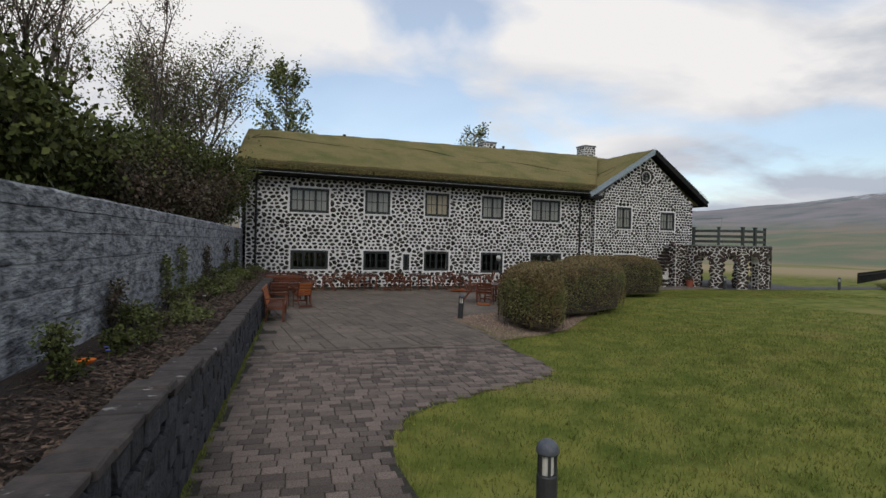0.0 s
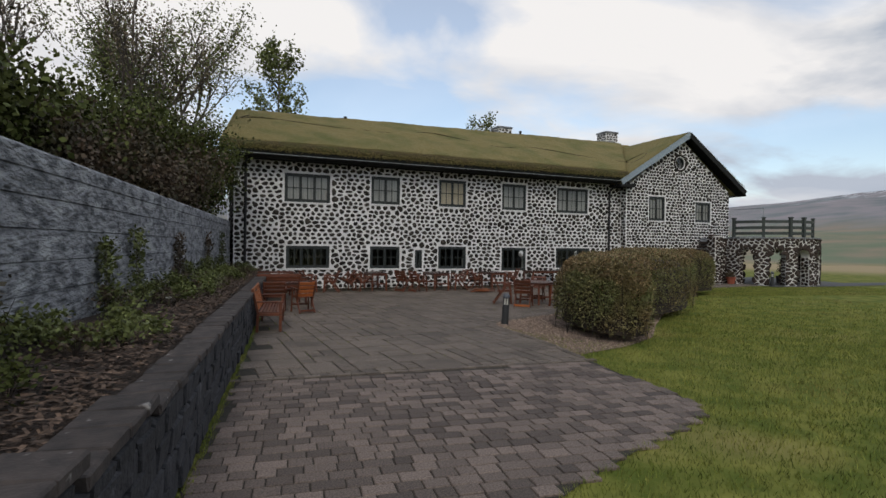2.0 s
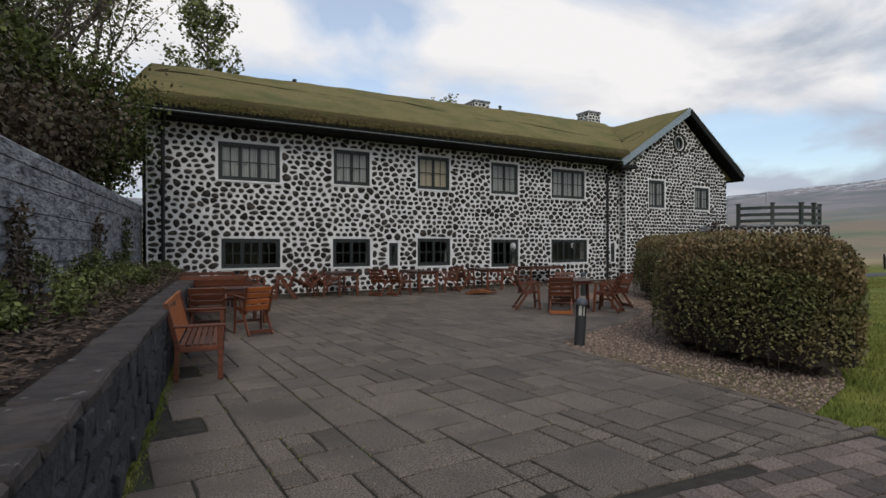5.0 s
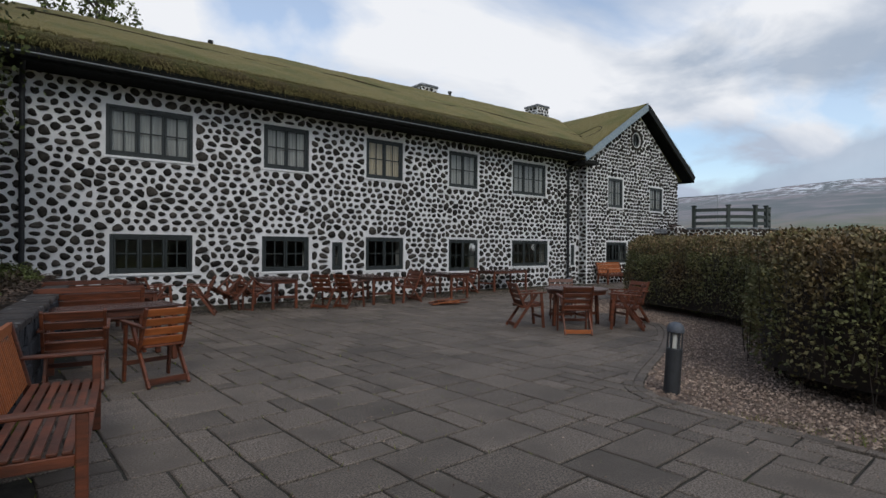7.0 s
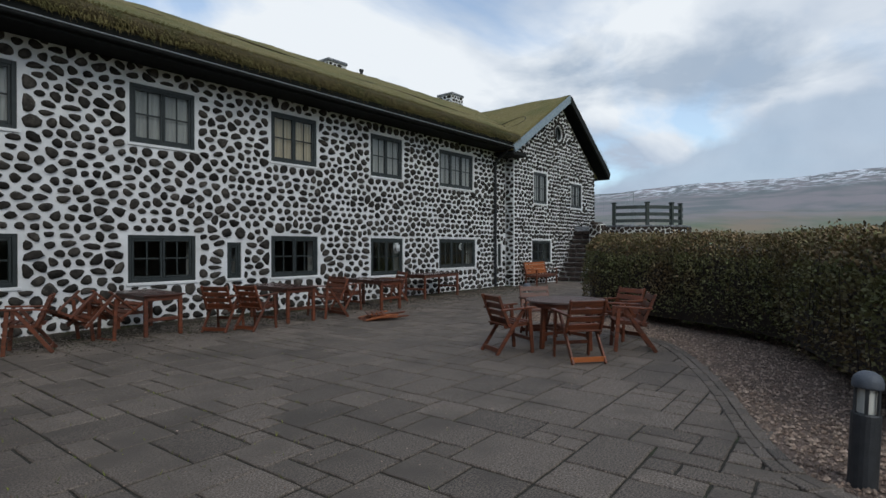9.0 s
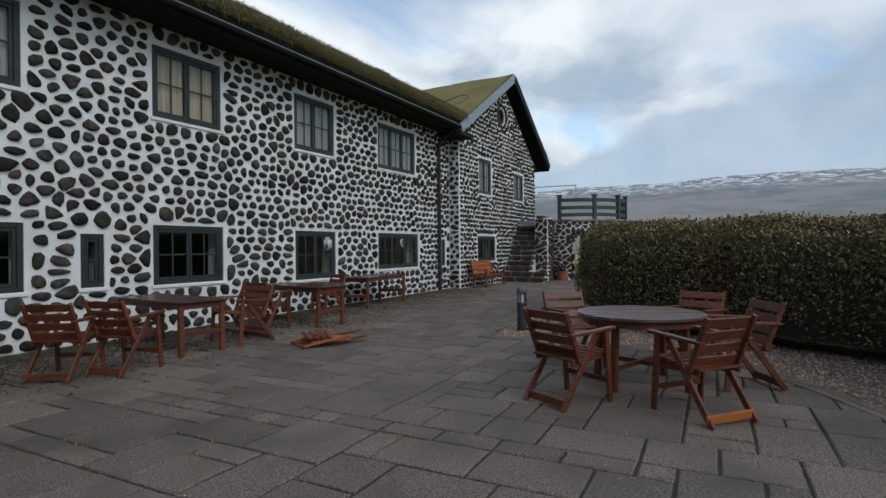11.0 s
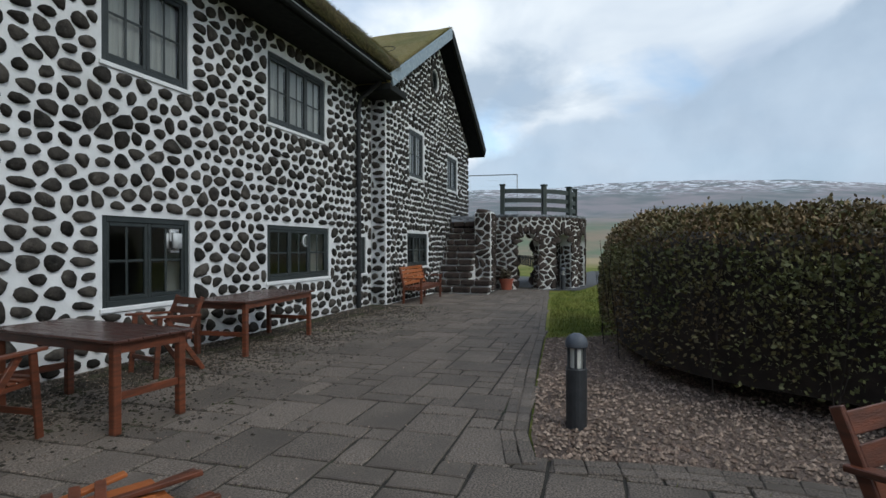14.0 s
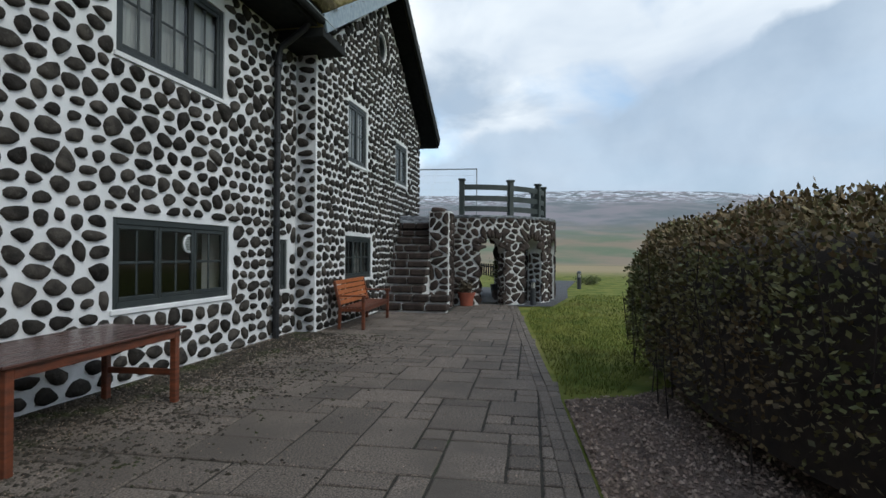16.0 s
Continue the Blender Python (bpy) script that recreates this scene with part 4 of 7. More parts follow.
# vent plates fixed in two ground floor panes
v = thing("window_fan", "round white slatted extractor grille in a window pane", "vent", pose(19.50, WY + 0.085, 1.56, 90))
part("rim", lathe([(0.115, 0), (0.125, 0.03), (0.105, 0.045), (0.095, 0.03), (0.095, 0)], 24), M_WHITE, v)
for k in range(-4, 5):
    hw = math.sqrt(max(0.0, 0.1 ** 2 - (k * 0.022) ** 2))
    part("slat", bbox(-hw, k * 0.022 - 0.006, 0.01, hw, k * 0.022 + 0.006, 0.028, 0), M_WHITE, v)
v = thing("vent_cowl", "rounded white plastic cowl on a window pane", "vent", pose(16.14, WY + 0.03, 1.52))
bmv = bbox(-0.13, -0.06, -0.16, 0.13, 0.08, 0.16, 0)
bmesh.ops.bevel(bmv, geom=bmv.edges[:], offset=0.055, segments=4, affect="EDGES")
part("cover", bmv, M_WHITE, v, smooth=True)

# drain pipes
for x in (3.28, 21.48):
    d = thing("drain_pipe", "black cast-iron drain pipe down the cobbled wall", "pipe", pose(x, WY - 0.11, 0), "drain pipes")
    vs, fs = tube([(0, 0, 0.0), (0, 0, 4.7), (0, -0.05, 4.9), (0, -0.5, 5.2), (0, -0.55, 5.28)], 0.055, n=10)
    part("pipe", raw(vs, fs, M_IRON, "pipe", True), None, d)
    for z in (0.5, 1.9, 3.3, 4.6):
        part("bracket", lathe([(0.056, z), (0.075, z), (0.075, z + 0.05), (0.056, z + 0.05)], 10), M_IRON, d)

# ---- round stone terrace with arches and stair ----
TC, TR, TT_ = (30.8, 21.5), 2.75, 0.48
TTOP = 2.50
ARCHES = [202.0, 231.5, 260.0, 290.0]
AW, ASPR = 0.38, 1.50   # half width and springing height


def arch_open(s, z):
    """Whether a point of the curved wall (arc length s in metres, height z) lies in an arch."""
    for a in ARCHES:
        c = radians(a) * TR
        if abs(s - c) < AW and (z < ASPR or (s - c) ** 2 + (z - ASPR) ** 2 < AW ** 2):
            return True
    return False


def on_ring(s, z, w):
    a = s / TR
    r = TR + w
    return (TC[0] + r * math.cos(a), TC[1] + r * math.sin(a), z)


S0, S1 = radians(172) * TR, radians(345) * TR


def ring_wall():
    """Curved wall with arched openings, built in narrow upright strips."""
    bm = bmesh.new()
    cuts = sorted({S0, S1, *[radians(a) * TR + AW * math.sin(k * math.pi / 16) for a in ARCHES for k in range(-8, 9)], *[S0 + (S1 - S0) * k / 60 for k in range(61)]})

    def low(s):
        for a in ARCHES:
            c = radians(a) * TR
            if abs(s - c) < AW - 1e-6:
                return ASPR + math.sqrt(max(0.0, AW ** 2 - (s - c) ** 2))
        return -0.05

    for a, b in zip(cuts, cuts[1:]):
        m = (a + b) / 2
        if low(m) > 0:
            za, zb = max(low(a), ASPR), max(low(b), ASPR)
        else:
            za = zb = -0.05
        P = [on_ring(s, z, w) for s, z, w in ((a, za, 0), (b, zb, 0), (b, TTOP, 0), (a, TTOP, 0), (a, za, -TT_), (b, zb, -TT_), (b, TTOP, -TT_), (a, TTOP, -TT_))]
        V = [bm.verts.new(p) for p in P]
        bm.faces.new((V[0], V[1], V[2], V[3]))
        bm.faces.new((V[5], V[4], V[7], V[6]))
        bm.faces.new((V[4], V[5], V[1], V[0]))
        bm.faces.new((V[3], V[2], V[6], V[7]))
    for a in ARCHES:
        for sg in (-1, 1):
            s = radians(a) * TR + sg * AW
            bm.faces.new([bm.verts.new(on_ring(s, z, w)) for z, w in ((-0.05, 0), (ASPR, 0), (ASPR, -TT_), (-0.05, -TT_))])
    for s in (S0, S1):
        bm.faces.new([bm.verts.new(on_ring(s, z, w)) for z, w in ((-0.05, 0), (TTOP, 0), (TTOP, -TT_), (-0.05, -TT_))])
    bmesh.ops.remove_doubles(bm, verts=bm.verts, dist=1e-4)
    bmesh.ops.recalc_face_normals(bm, faces=bm.faces)
    return bm


terrace = thing("stone_terrace", "round terrace of dark lava stones in white mortar with arches", "terrace", kind="structure")
part("ring_wall", ring_wall(), M_MORTAR, terrace, "white mortar core of the arcade")
part("deck", lathe([(0, TTOP - 0.22), (TR - 0.1, TTOP - 0.22), (TR + 0.04, TTOP - 0.02), (TR + 0.04, TTOP + 0.03), (0, TTOP + 0.03)], 48, pose(TC[0], TC[1], 0)), M_CONCRETE, terrace, "concrete deck")
part("landing", bbox(27.75, 21.7, TTOP - 0.5, 30.6, GY - 0.03, TTOP, 0.02), M_CONCRETE, terrace)
# solid pier and wall between stair and arcade
bm = bbox(27.75, 21.56, -0.05, 28.55, 21.98, TTOP + 0.02, 0.02)
part("stair_wall", bm, M_MORTAR, terrace)
bm = bbox(27.15, 21.50, -0.05, 27.75, 22.05, TTOP + 0.08, 0.02)
part("stair_pier", bm, M_MORTAR, terrace)
rt = random.Random(21)
ring_st, rest = [], []
for c, poly, ar in cobbles(rt, S0 + 0.05, S1, 0.0, TTOP - 0.02, 0.27, 0.152, 0.030, rounding=0.08, shrink=(0.94, 1.05), cuts=1, reach=1.3, keep=lambda s, z: not arch_open(s, z) and not any(abs(s - radians(a) * TR) < AW + 0.1 and (z < ASPR and abs(s - radians(a) * TR) < AW + 0.03 or (s - radians(a) * TR) ** 2 + (z - ASPR) ** 2 < (AW + 0.24) ** 2 and z > ASPR) for a in ARCHES)):
    if any(arch_open(u, v) for u, v in poly):
        poly = [(u, v) for u, v in poly]
        cc = min(ARCHES, key=lambda a: abs(radians(a) * TR - c[0]))
        sc = radians(cc) * TR
        sg = 1 if c[0] > sc else -1
        poly = [(max(u, sc + AW) if sg > 0 else min(u, sc - AW), v) if v < ASPR + 0.1 else (u, v) for u, v in poly]
    ring_st.append((c, poly))
for a in ARCHES:  # voussoirs round each arch
    sc = radians(a) * TR
    n = 13
    for k in range(n):
        t0, t1 = math.pi * (k + 0.12) / n, math.pi * (k + 0.88) / n
        ro = AW + rt.uniform(0.17, 0.24)
        poly = []
        for t, r in ((t0, AW + 0.01), (t0, (AW + ro) / 2), (t0, ro), ((t0 + t1) / 2, ro + 0.012), (t1, ro), (t1, (AW + ro) / 2), (t1, AW + 0.01), ((t0 + t1) / 2, AW + 0.005)):
            poly.append((sc + r * math.cos(t), ASPR + r * math.sin(t)))
        c = (sum(p[0] for p in poly) / 8, sum(p[1] for p in poly) / 8)
        ring_st.append((c, poly))
ring_st.sort(key=lambda q: q[0][0])
for k, (c, poly) in enumerate(ring_st):
    vs, fs = stone_solid(poly, c, rt.uniform(0.03, 0.06), on_ring, rt)
    if k < 260:
        part("stone", raw(vs, fs, M_RUBBLE, "stone", True), None, terrace)
    else:
        rest.append((vs, fs))
for c, poly, _ in cobbles(rt, S0 + 0.05, S1, 0.0, TTOP - 0.25, 0.30, 0.17, 0.03, rounding=0.1, cuts=1, reach=1.3, keep=lambda s, z: not arch_open(s, z) and not any(arch_open(s + e, z + 0.0) for e in (-0.16, 0.16))):
    rest.append(stone_solid(poly, c, 0.05, lambda s, z, w: on_ring(s, z, -TT_ - w), rt))
# jamb stones inside the arches
for a in ARCHES:
    for sg in (-1, 1):
        s = radians(a) * TR + sg * AW

        def on_jamb(u, v, w, s=s, sg=sg):
            return on_ring(s - sg * w, v, -u)

        for c, poly, _ in cobbles(rt, 0.02, TT_ - 0.02, 0.0, ASPR, 0.24, 0.16, 0.025, rounding=0.1, cuts=1, reach=1.3):
            rest.append(stone_solid(poly, c, 0.035, on_jamb, rt))
for nm, u0, u1, z1, pl in (("w", 21.50, 22.05, TTOP + 0.06, lambda u, v, w: (27.15 - w, u, v)), ("s", 27.15, 27.75, TTOP + 0.06, lambda u, v, w: (u, 21.50 - w, v)), ("s2", 27.75, 28.40, TTOP, lambda u, v, w: (u, 21.56 - w, v))):
    for c, poly, _ in cobbles(rt, u0, u1, 0.0, z1, 0.36, 0.155, 0.028, rounding=0.05, shrink=(0.95, 1.05), cuts=1, reach=1.3):
        rest.append(stone_solid(poly, c, 0.05, pl, rt))
for k in range(5):
    a = 27.18 + 0.125 * k
    rest.append(stone_solid([(a + 0.07 * math.cos(t * 0.6), 21.8 + 0.2 * math.sin(t * 0.6)) for t in range(10)], (a, 21.8), 0.09, lambda u, v, w: (u, v, TTOP + 0.08 + w), rt))
V, F = merge(rest)
tagged(part("joined_stones", raw(V, F, M_RUBBLE, "joined_stones", True), None, terrace), kind="stuff")

stair = thing("stone_stair", "steep stair of rough lava stone slabs up to the terrace", "stair", kind="structure")
NS = 12
for k in range(NS):
    x0 = 25.95 + k * 0.175
    z1 = (k + 1) * TTOP / NS
    y0 = 21.30 if k < 2 else 21.98
    part("riser_core", bbox(x0 + 0.05, y0 + 0.05, -0.05 if k == 0 else z1 - TTOP / NS - 0.05, 28.1 if k >= 2 else x0 + 0.34, GY - 0.03, z1 - 0.03, 0), M_MORTAR, stair)
    y = y0
    while y < GY - 0.08:
        L = min(rt.uniform(0.32, 0.62), GY - 0.05 - y)
        bms = bbox(x0 - rt.uniform(0.0, 0.05), y + 0.012, z1 - TTOP / NS + 0.035, x0 + 0.36, y + L - 0.02, z1 + rt.uniform(-0.012, 0.012), 0.03)
        part("step_stone", bms, M_RUBBLE, stair)
        y += L

railing = thing("terrace_railing", "dark green timber railing on curved rails and square posts", "railing")
POSTS = [183, 218, 249, 269, 302]
rp = 2.40
for a in POSTS:
    x, y = TC[0] + rp * math.cos(radians(a)), TC[1] + rp * math.sin(radians(a))
    bmp = bbox(-0.075, -0.075, TTOP + 0.03, 0.075, 0.075, TTOP + 1.04, 0.012)
    bmp.transform(pose(x, y, 0, 0, 0, a))
    ob = part("post", bmp, M_RAIL, railing)
    bmc = bbox(-0.1, -0.1, TTOP + 1.04, 0.1, 0.1, TTOP + 1.10, 0.015)
    bmc.transform(pose(x, y, 0, 0, 0, a))
    part("post_cap", bmc, M_RAIL, ob)
for a0, a1 in zip(POSTS, POSTS[1:]):
    for z in (0.24, 0.54, 0.86):
        bmr = bmesh.new()
        pr = []
        for k in range(7):
            a = radians(a0 + (a1 - a0) * k / 6)
            pr.append([bmr.verts.new((TC[0] + r * math.cos(a), TC[1] + r * math.sin(a), TTOP + zz)) for r, zz in ((rp + 0.025, z - 0.075), (rp + 0.025, z + 0.075), (rp - 0.025, z + 0.075), (rp - 0.025, z - 0.075))])
        for p, q in zip(pr, pr[1:]):
            for i in range(4):
                bmr.faces.new((p[i], q[i], q[(i + 1) % 4], p[(i + 1) % 4]))
        bmesh.ops.recalc_face_normals(bmr, faces=bmr.faces)
        part("rail", bmr, M_RAIL, railing)

fence = thing("wire_fence_panel", "temporary galvanised wire mesh fence panel on the terrace", "fence")
fx = [(30.45, 23.2), (30.6, 21.25)]
fz0, fz1 = TTOP + 0.03, TTOP + 1.72
for k, (a, b) in enumerate((((*fx[0], fz0), (*fx[0], fz1)), ((*fx[1], fz0), (*fx[1], fz1)), ((*fx[0], fz1), (*fx[1], fz1)), ((*fx[0], fz0 + 0.1), (*fx[1], fz0 + 0.1)))):
    vs, fs = tube([a, b], 0.02, n=8)
    part("frame_tube", raw(vs, fs, M_GALV, "frame_tube", True), None, fence)
ch = []
for k in range(1, 30):
    t = k / 30
    x, y = fx[0][0] + (fx[1][0] - fx[0][0]) * t, fx[0][1] + (fx[1][1] - fx[0][1]) * t
    ch.append(tube([(x, y, fz0 + 0.1), (x, y, fz1)], 0.002, n=3))
for k in range(1, 8):
    z = fz0 + 0.1 + k * 0.23
    ch.append(tube([(*fx[0], z), (*fx[1], z)], 0.002, n=3))
V, F = merge(ch)
part("wire_mesh", raw(V, F, M_GALV, "wire_mesh"), None, fence)

# ---- beds: block wall, soil, concrete wall, bank ----
CONC = [(-0.84, -3.0), (2.75, 23.9)]


def conc_x(y):
    return CONC[0][0] + (CONC[1][0] - CONC[0][0]) * (y - CONC[0][1]) / (CONC[1][1] - CONC[0][1])


Y0, Y1 = -7.0, 21.6
bm = bmesh.new()
N = 60
cols = []
for k in range(N + 1):
    y = -8 + (23.9 + 8) * k / N
    zt = 2.77 + 0.02 * noise.noise(Vector((0, y * 1.3, 0)))
    x = conc_x(y)
    wob = 0.012 * noise.noise(Vector((3, y * 0.8, 1)))
    cols.append([bm.verts.new(p) for p in ((x + wob, y, 0.3), *[(x + wob + o_, y, zt - 0.02 - g_ + d_) for g_ in (1.42, 1.10, 0.78, 0.46, 0.2) for o_, d_ in ((0.0, -0.014), (-0.02, -0.004), (-0.02, 0.004), (0.006 * noise.noise(Vector((g_ * 9, y, 0))), 0.014))], (x + wob, y, zt - 0.03), (x - 0.03, y, zt), (x - 0.27, y, zt + 0.01), (x - 0.3, y, 0.3))])
for p, q in zip(cols, cols[1:]):
    for i in range(len(p) - 1):
        bm.faces.new((p[i], q[i], q[i + 1], p[i + 1]))
bmesh.ops.recalc_face_normals(bm, faces=bm.faces)
struct("concrete_wall", bm, M_CONCRETE, "tall board-marked grey concrete wall, streaked pale and dark", "wall")
bm = bmesh.new()
gr = []
for k in range(90):
    y = -8 + (23.6 + 8) * k / 89
    row = []
    for j in range(9):
        t = j / 8
        x = foot_x(y) - 0.26 + (conc_x(y) + 0.02 - foot_x(y) + 0.26) * t
        row.append(bm.verts.new((x, y, 0.77 + 0.17 * t + 0.05 * noise.noise(Vector((x * 3, y * 3, 0))) + 0.02 * noise.noise(Vector((x * 11, y * 11, 0))))))
    gr.append(row)
for a, b in zip(gr, gr[1:]):
    for j in range(8):
        bm.faces.new((a[j], b[j], b[j + 1], a[j + 1]))
bmesh.ops.recalc_face_normals(bm, faces=bm.faces)
for f in bm.faces:
    if f.normal.z < 0:
        f.normal_flip()
struct("flower_bed", bm, M_SOIL, "long raised bed of bark mulch and dry leaves", "flower bed", True)
bm = bmesh.new()
gr = []
for k in range(40):
    y = -12 + 90 * k / 39
    row = []
    for j in range(14):
        x = conc_x(min(y, 23.9)) - 0.28 - (j / 13) ** 1.5 * 40
        row.append(bm.verts.new((x, y, 2.5 * (1 if y < 40 else max(0.0, 1 - (y - 40) / 30)) + 0.12 * noise.noise(Vector((x * 0.6, y * 0.6, 4))) - (3 if j == 13 else 0))))
    gr.append(row)
for a, b in zip(gr, gr[1:]):
    for j in range(13):
        bm.faces.new((a[j], b[j], b[j + 1], a[j + 1]))
bmesh.ops.recalc_face_normals(bm, faces=bm.faces)
for f in bm.faces:
    if f.normal.z < 0:
        f.normal_flip()
struct("bank", bm, M_SOIL, "shrub-covered earth bank behind the concrete wall", "bank", True)
bm = bmesh.new()
for a, b in (((foot_x(Y0) - 0.06, Y0), (foot_x(Y1) - 0.06, Y1)),):
    q = [(a[0], a[1], -0.05), (b[0], b[1], -0.05), (b[0], b[1], 0.76), (a[0], a[1], 0.76)]
    back = [(p[0] - 0.22, p[1], p[2]) for p in q]
    V = [bm.verts.new(p) for p in q + back]
    for f in ((0, 1, 2, 3), (5, 4, 7, 6), (3, 2, 6, 7), (0, 3, 7, 4), (1, 5, 6, 2)):
        bm.faces.new([V[i] for i in f])
bmesh.ops.recalc_face_normals(bm, faces=bm.faces)
block_wall = struct("block_wall", bm, M_JOINT, "low retaining wall of dark split-face blocks with brown coping", "wall")

# ---- garden furniture ----


def chair_parts(c, w=0.56, wood=M_WOOD, back_wood=None, slats=4, low_wood=None):
    """Folding garden armchair: seat slats, crossed legs, arms, slatted back. Faces +y."""
    back_wood = back_wood or wood
    h = w / 2
    for s in (-1, 1):
        x = s * (h - 0.02)
        part("front_leg", bar((x, 0.20, 0.66), (x, 0.25, 0.0), 0.028, 0.055), wood, c)
        part("back_leg", bar((x - s * 0.03, 0.12, 0.64), (x - s * 0.03, -0.33, 0.0), 0.028, 0.055), wood, c)
        part("back_post", bar((x - s * 0.01, -0.13, 0.40), (x - s * 0.01, -0.31, 0.85), 0.03, 0.045), wood, c)
        part("armrest", bar((x, -0.27, 0.645), (x, 0.30, 0.67), 0.062, 0.026, up=(0, 0, 1)), wood, c)
        part("seat_rail", bar((x - s * 0.045, -0.20, 0.39), (x - s * 0.045, 0.26, 0.43), 0.024, 0.04), wood, c)
    for k in range(6):
        y = -0.19 + k * 0.085
        part("seat_slat", bbox(-h + 0.045, y - 0.032, 0.415 + 0.007 * k, h - 0.045, y + 0.032, 0.433 + 0.007 * k, 0.004), wood, c)
    for k in range(slats):
        t = (k + 0.7) / (slats + 0.2)
        y, z = -0.13 - 0.18 * t, 0.40 + 0.45 * t
        bms = bbox(-h + 0.03, -0.009, -0.042, h - 0.03, 0.009, 0.042, 0.004)
        bms.transform(pose(0, y + 0.018, z, 20.7))
        part("back_slat", bms, back_wood, c)
    part("stretcher", bar((-h + 0.03, -0.295, 0.06), (h - 0.03, -0.295, 0.06), 0.022, 0.07), low_wood or wood, c)
    part("stretcher", bar((-h + 0.03, 0.235, 0.20), (h - 0.03, 0.235, 0.20), 0.022, 0.05), wood, c)
    return c


def facing(x, y, tx, ty, z=0.0, extra=0.0):
    return pose(x, y, z, 0, 0, math.degrees(math.atan2(ty - y, tx - x)) - 90 + extra)


RT = (11.85, 15.66)
rtab = thing("round_table", "round slatted garden table, weathered grey-brown wet top", "table", pose(*RT, 0, 0, 0, 25))
NSL = 9
rr_ = 0.62
for k in range(NSL):
    x0 = -rr_ + 2 * rr_ * k / NSL + 0.011
    x1 = -rr_ + 2 * rr_ * (k + 1) / NSL - 0.011
    bms = bmesh.new()
    top, bot = [], []
    edge = [(x0 + (x1 - x0) * i / 5) for i in range(6)]
    out = [(x, math.sqrt(max(0, rr_ ** 2 - x * x))) for x in edge] + [(x, -math.sqrt(max(0, rr_ ** 2 - x * x))) for x in reversed(edge)]
    T_ = [bms.verts.new((x, y, 0.73)) for x, y in out]
    B_ = [bms.verts.new((x, y, 0.705)) for x, y in out]
    bms.faces.new(T_)
    bms.faces.new(B_[::-1])
    for i in range(len(out)):
        j = (i + 1) % len(out)
        bms.faces.new((T_[i], B_[i], B_[j], T_[j]))
    bmesh.ops.remove_doubles(bms, verts=bms.verts, dist=1e-4)
    bmesh.ops.recalc_face_normals(bms, faces=bms.faces)
    part("top_slat", bms, M_WOOD_GREY, rtab)
part("apron", lathe([(0.55, 0.63), (0.57, 0.63), (0.57, 0.703), (0.55, 0.703), (0.55, 0.63)], 40), M_WOOD, rtab)
for k in range(4):
    a = radians(45 + 90 * k)
    part("leg", bar((0.46 * math.cos(a), 0.46 * math.sin(a), 0.70), (0.50 * math.cos(a), 0.50 * math.sin(a), 0.0), 0.06, 0.06), M_WOOD, rtab)
for a in (45, 135):
    part("stretcher", bar((0.46 * math.cos(radians(a)), 0.46 * math.sin(radians(a)), 0.22), (-0.46 * math.cos(radians(a)), -0.46 * math.sin(radians(a)), 0.22), 0.03, 0.05), M_WOOD, rtab)

GRP = "garden chairs"
chair0 = thing("garden_chair", "reddish-brown folding wooden armchair with slatted seat and back", "chair", facing(10.93, 16.14, *RT), GRP)
chair_parts(chair0)
chair_b = thing("garden_chair", "brown folding wooden armchair with a bright orange lower stretcher", "chair", facing(11.02, 15.06, *RT, extra=14), GRP)
chair_parts(chair_b, low_wood=M_WOOD_O, back_wood=M_WOOD)
for m in (facing(12.22, 14.78, *RT, extra=6), facing(12.46, 16.5, *RT, extra=-10), facing(13.04, 15.25, *RT)):
    copy_thing(chair0, m)
# along the house wall
wall_chairs = [(6.38, 21.69, 70), (9.30, 21.40, -60), (9.78, 21.07, -75), (12.82, 22.02, -85), (15.07, 22.60, 75), (5.55, 22.0, -80)]
for x, y, a in wall_chairs:
    copy_thing(chair0, pose(x, y, 0, 0, 0, a))
wide = thing("garden_chair", "wide reddish-brown slatted garden seat between two tables", "chair", pose(11.78, 21.48, 0, 0, 0, 80), GRP)
chair_parts(wide, w=0.86)
# two chairs tipped against each other, folded
tip = thing("tipped_chair", "brown folding wooden chair tipped forward against its neighbour", "chair", pose(7.25, 21.89, 0.12, 38, 0, 100), GRP)
chair_parts(tip)
tip2 = thing("tipped_chair", "brown folding wooden chair tipped on its front legs", "chair", pose(7.55, 22.26, 0.12, 42, 0, -80), GRP)
chair_parts(tip2)
# chair with bright orange slats beside the first long table
ch_o = thing("garden_chair", "brown folding chair with bright orange back slats", "chair", pose(4.40, 15.76, 0, 0, 0, 12), GRP)
chair_parts(ch_o, w=0.52, back_wood=M_WOOD_O, slats=4)
ch_d = thing("garden_chair", "dark brown slatted armchair beside the bench", "chair", pose(3.67, 15.99, 0, 0, 0, -8), GRP)
chair_parts(ch_d, w=0.6)


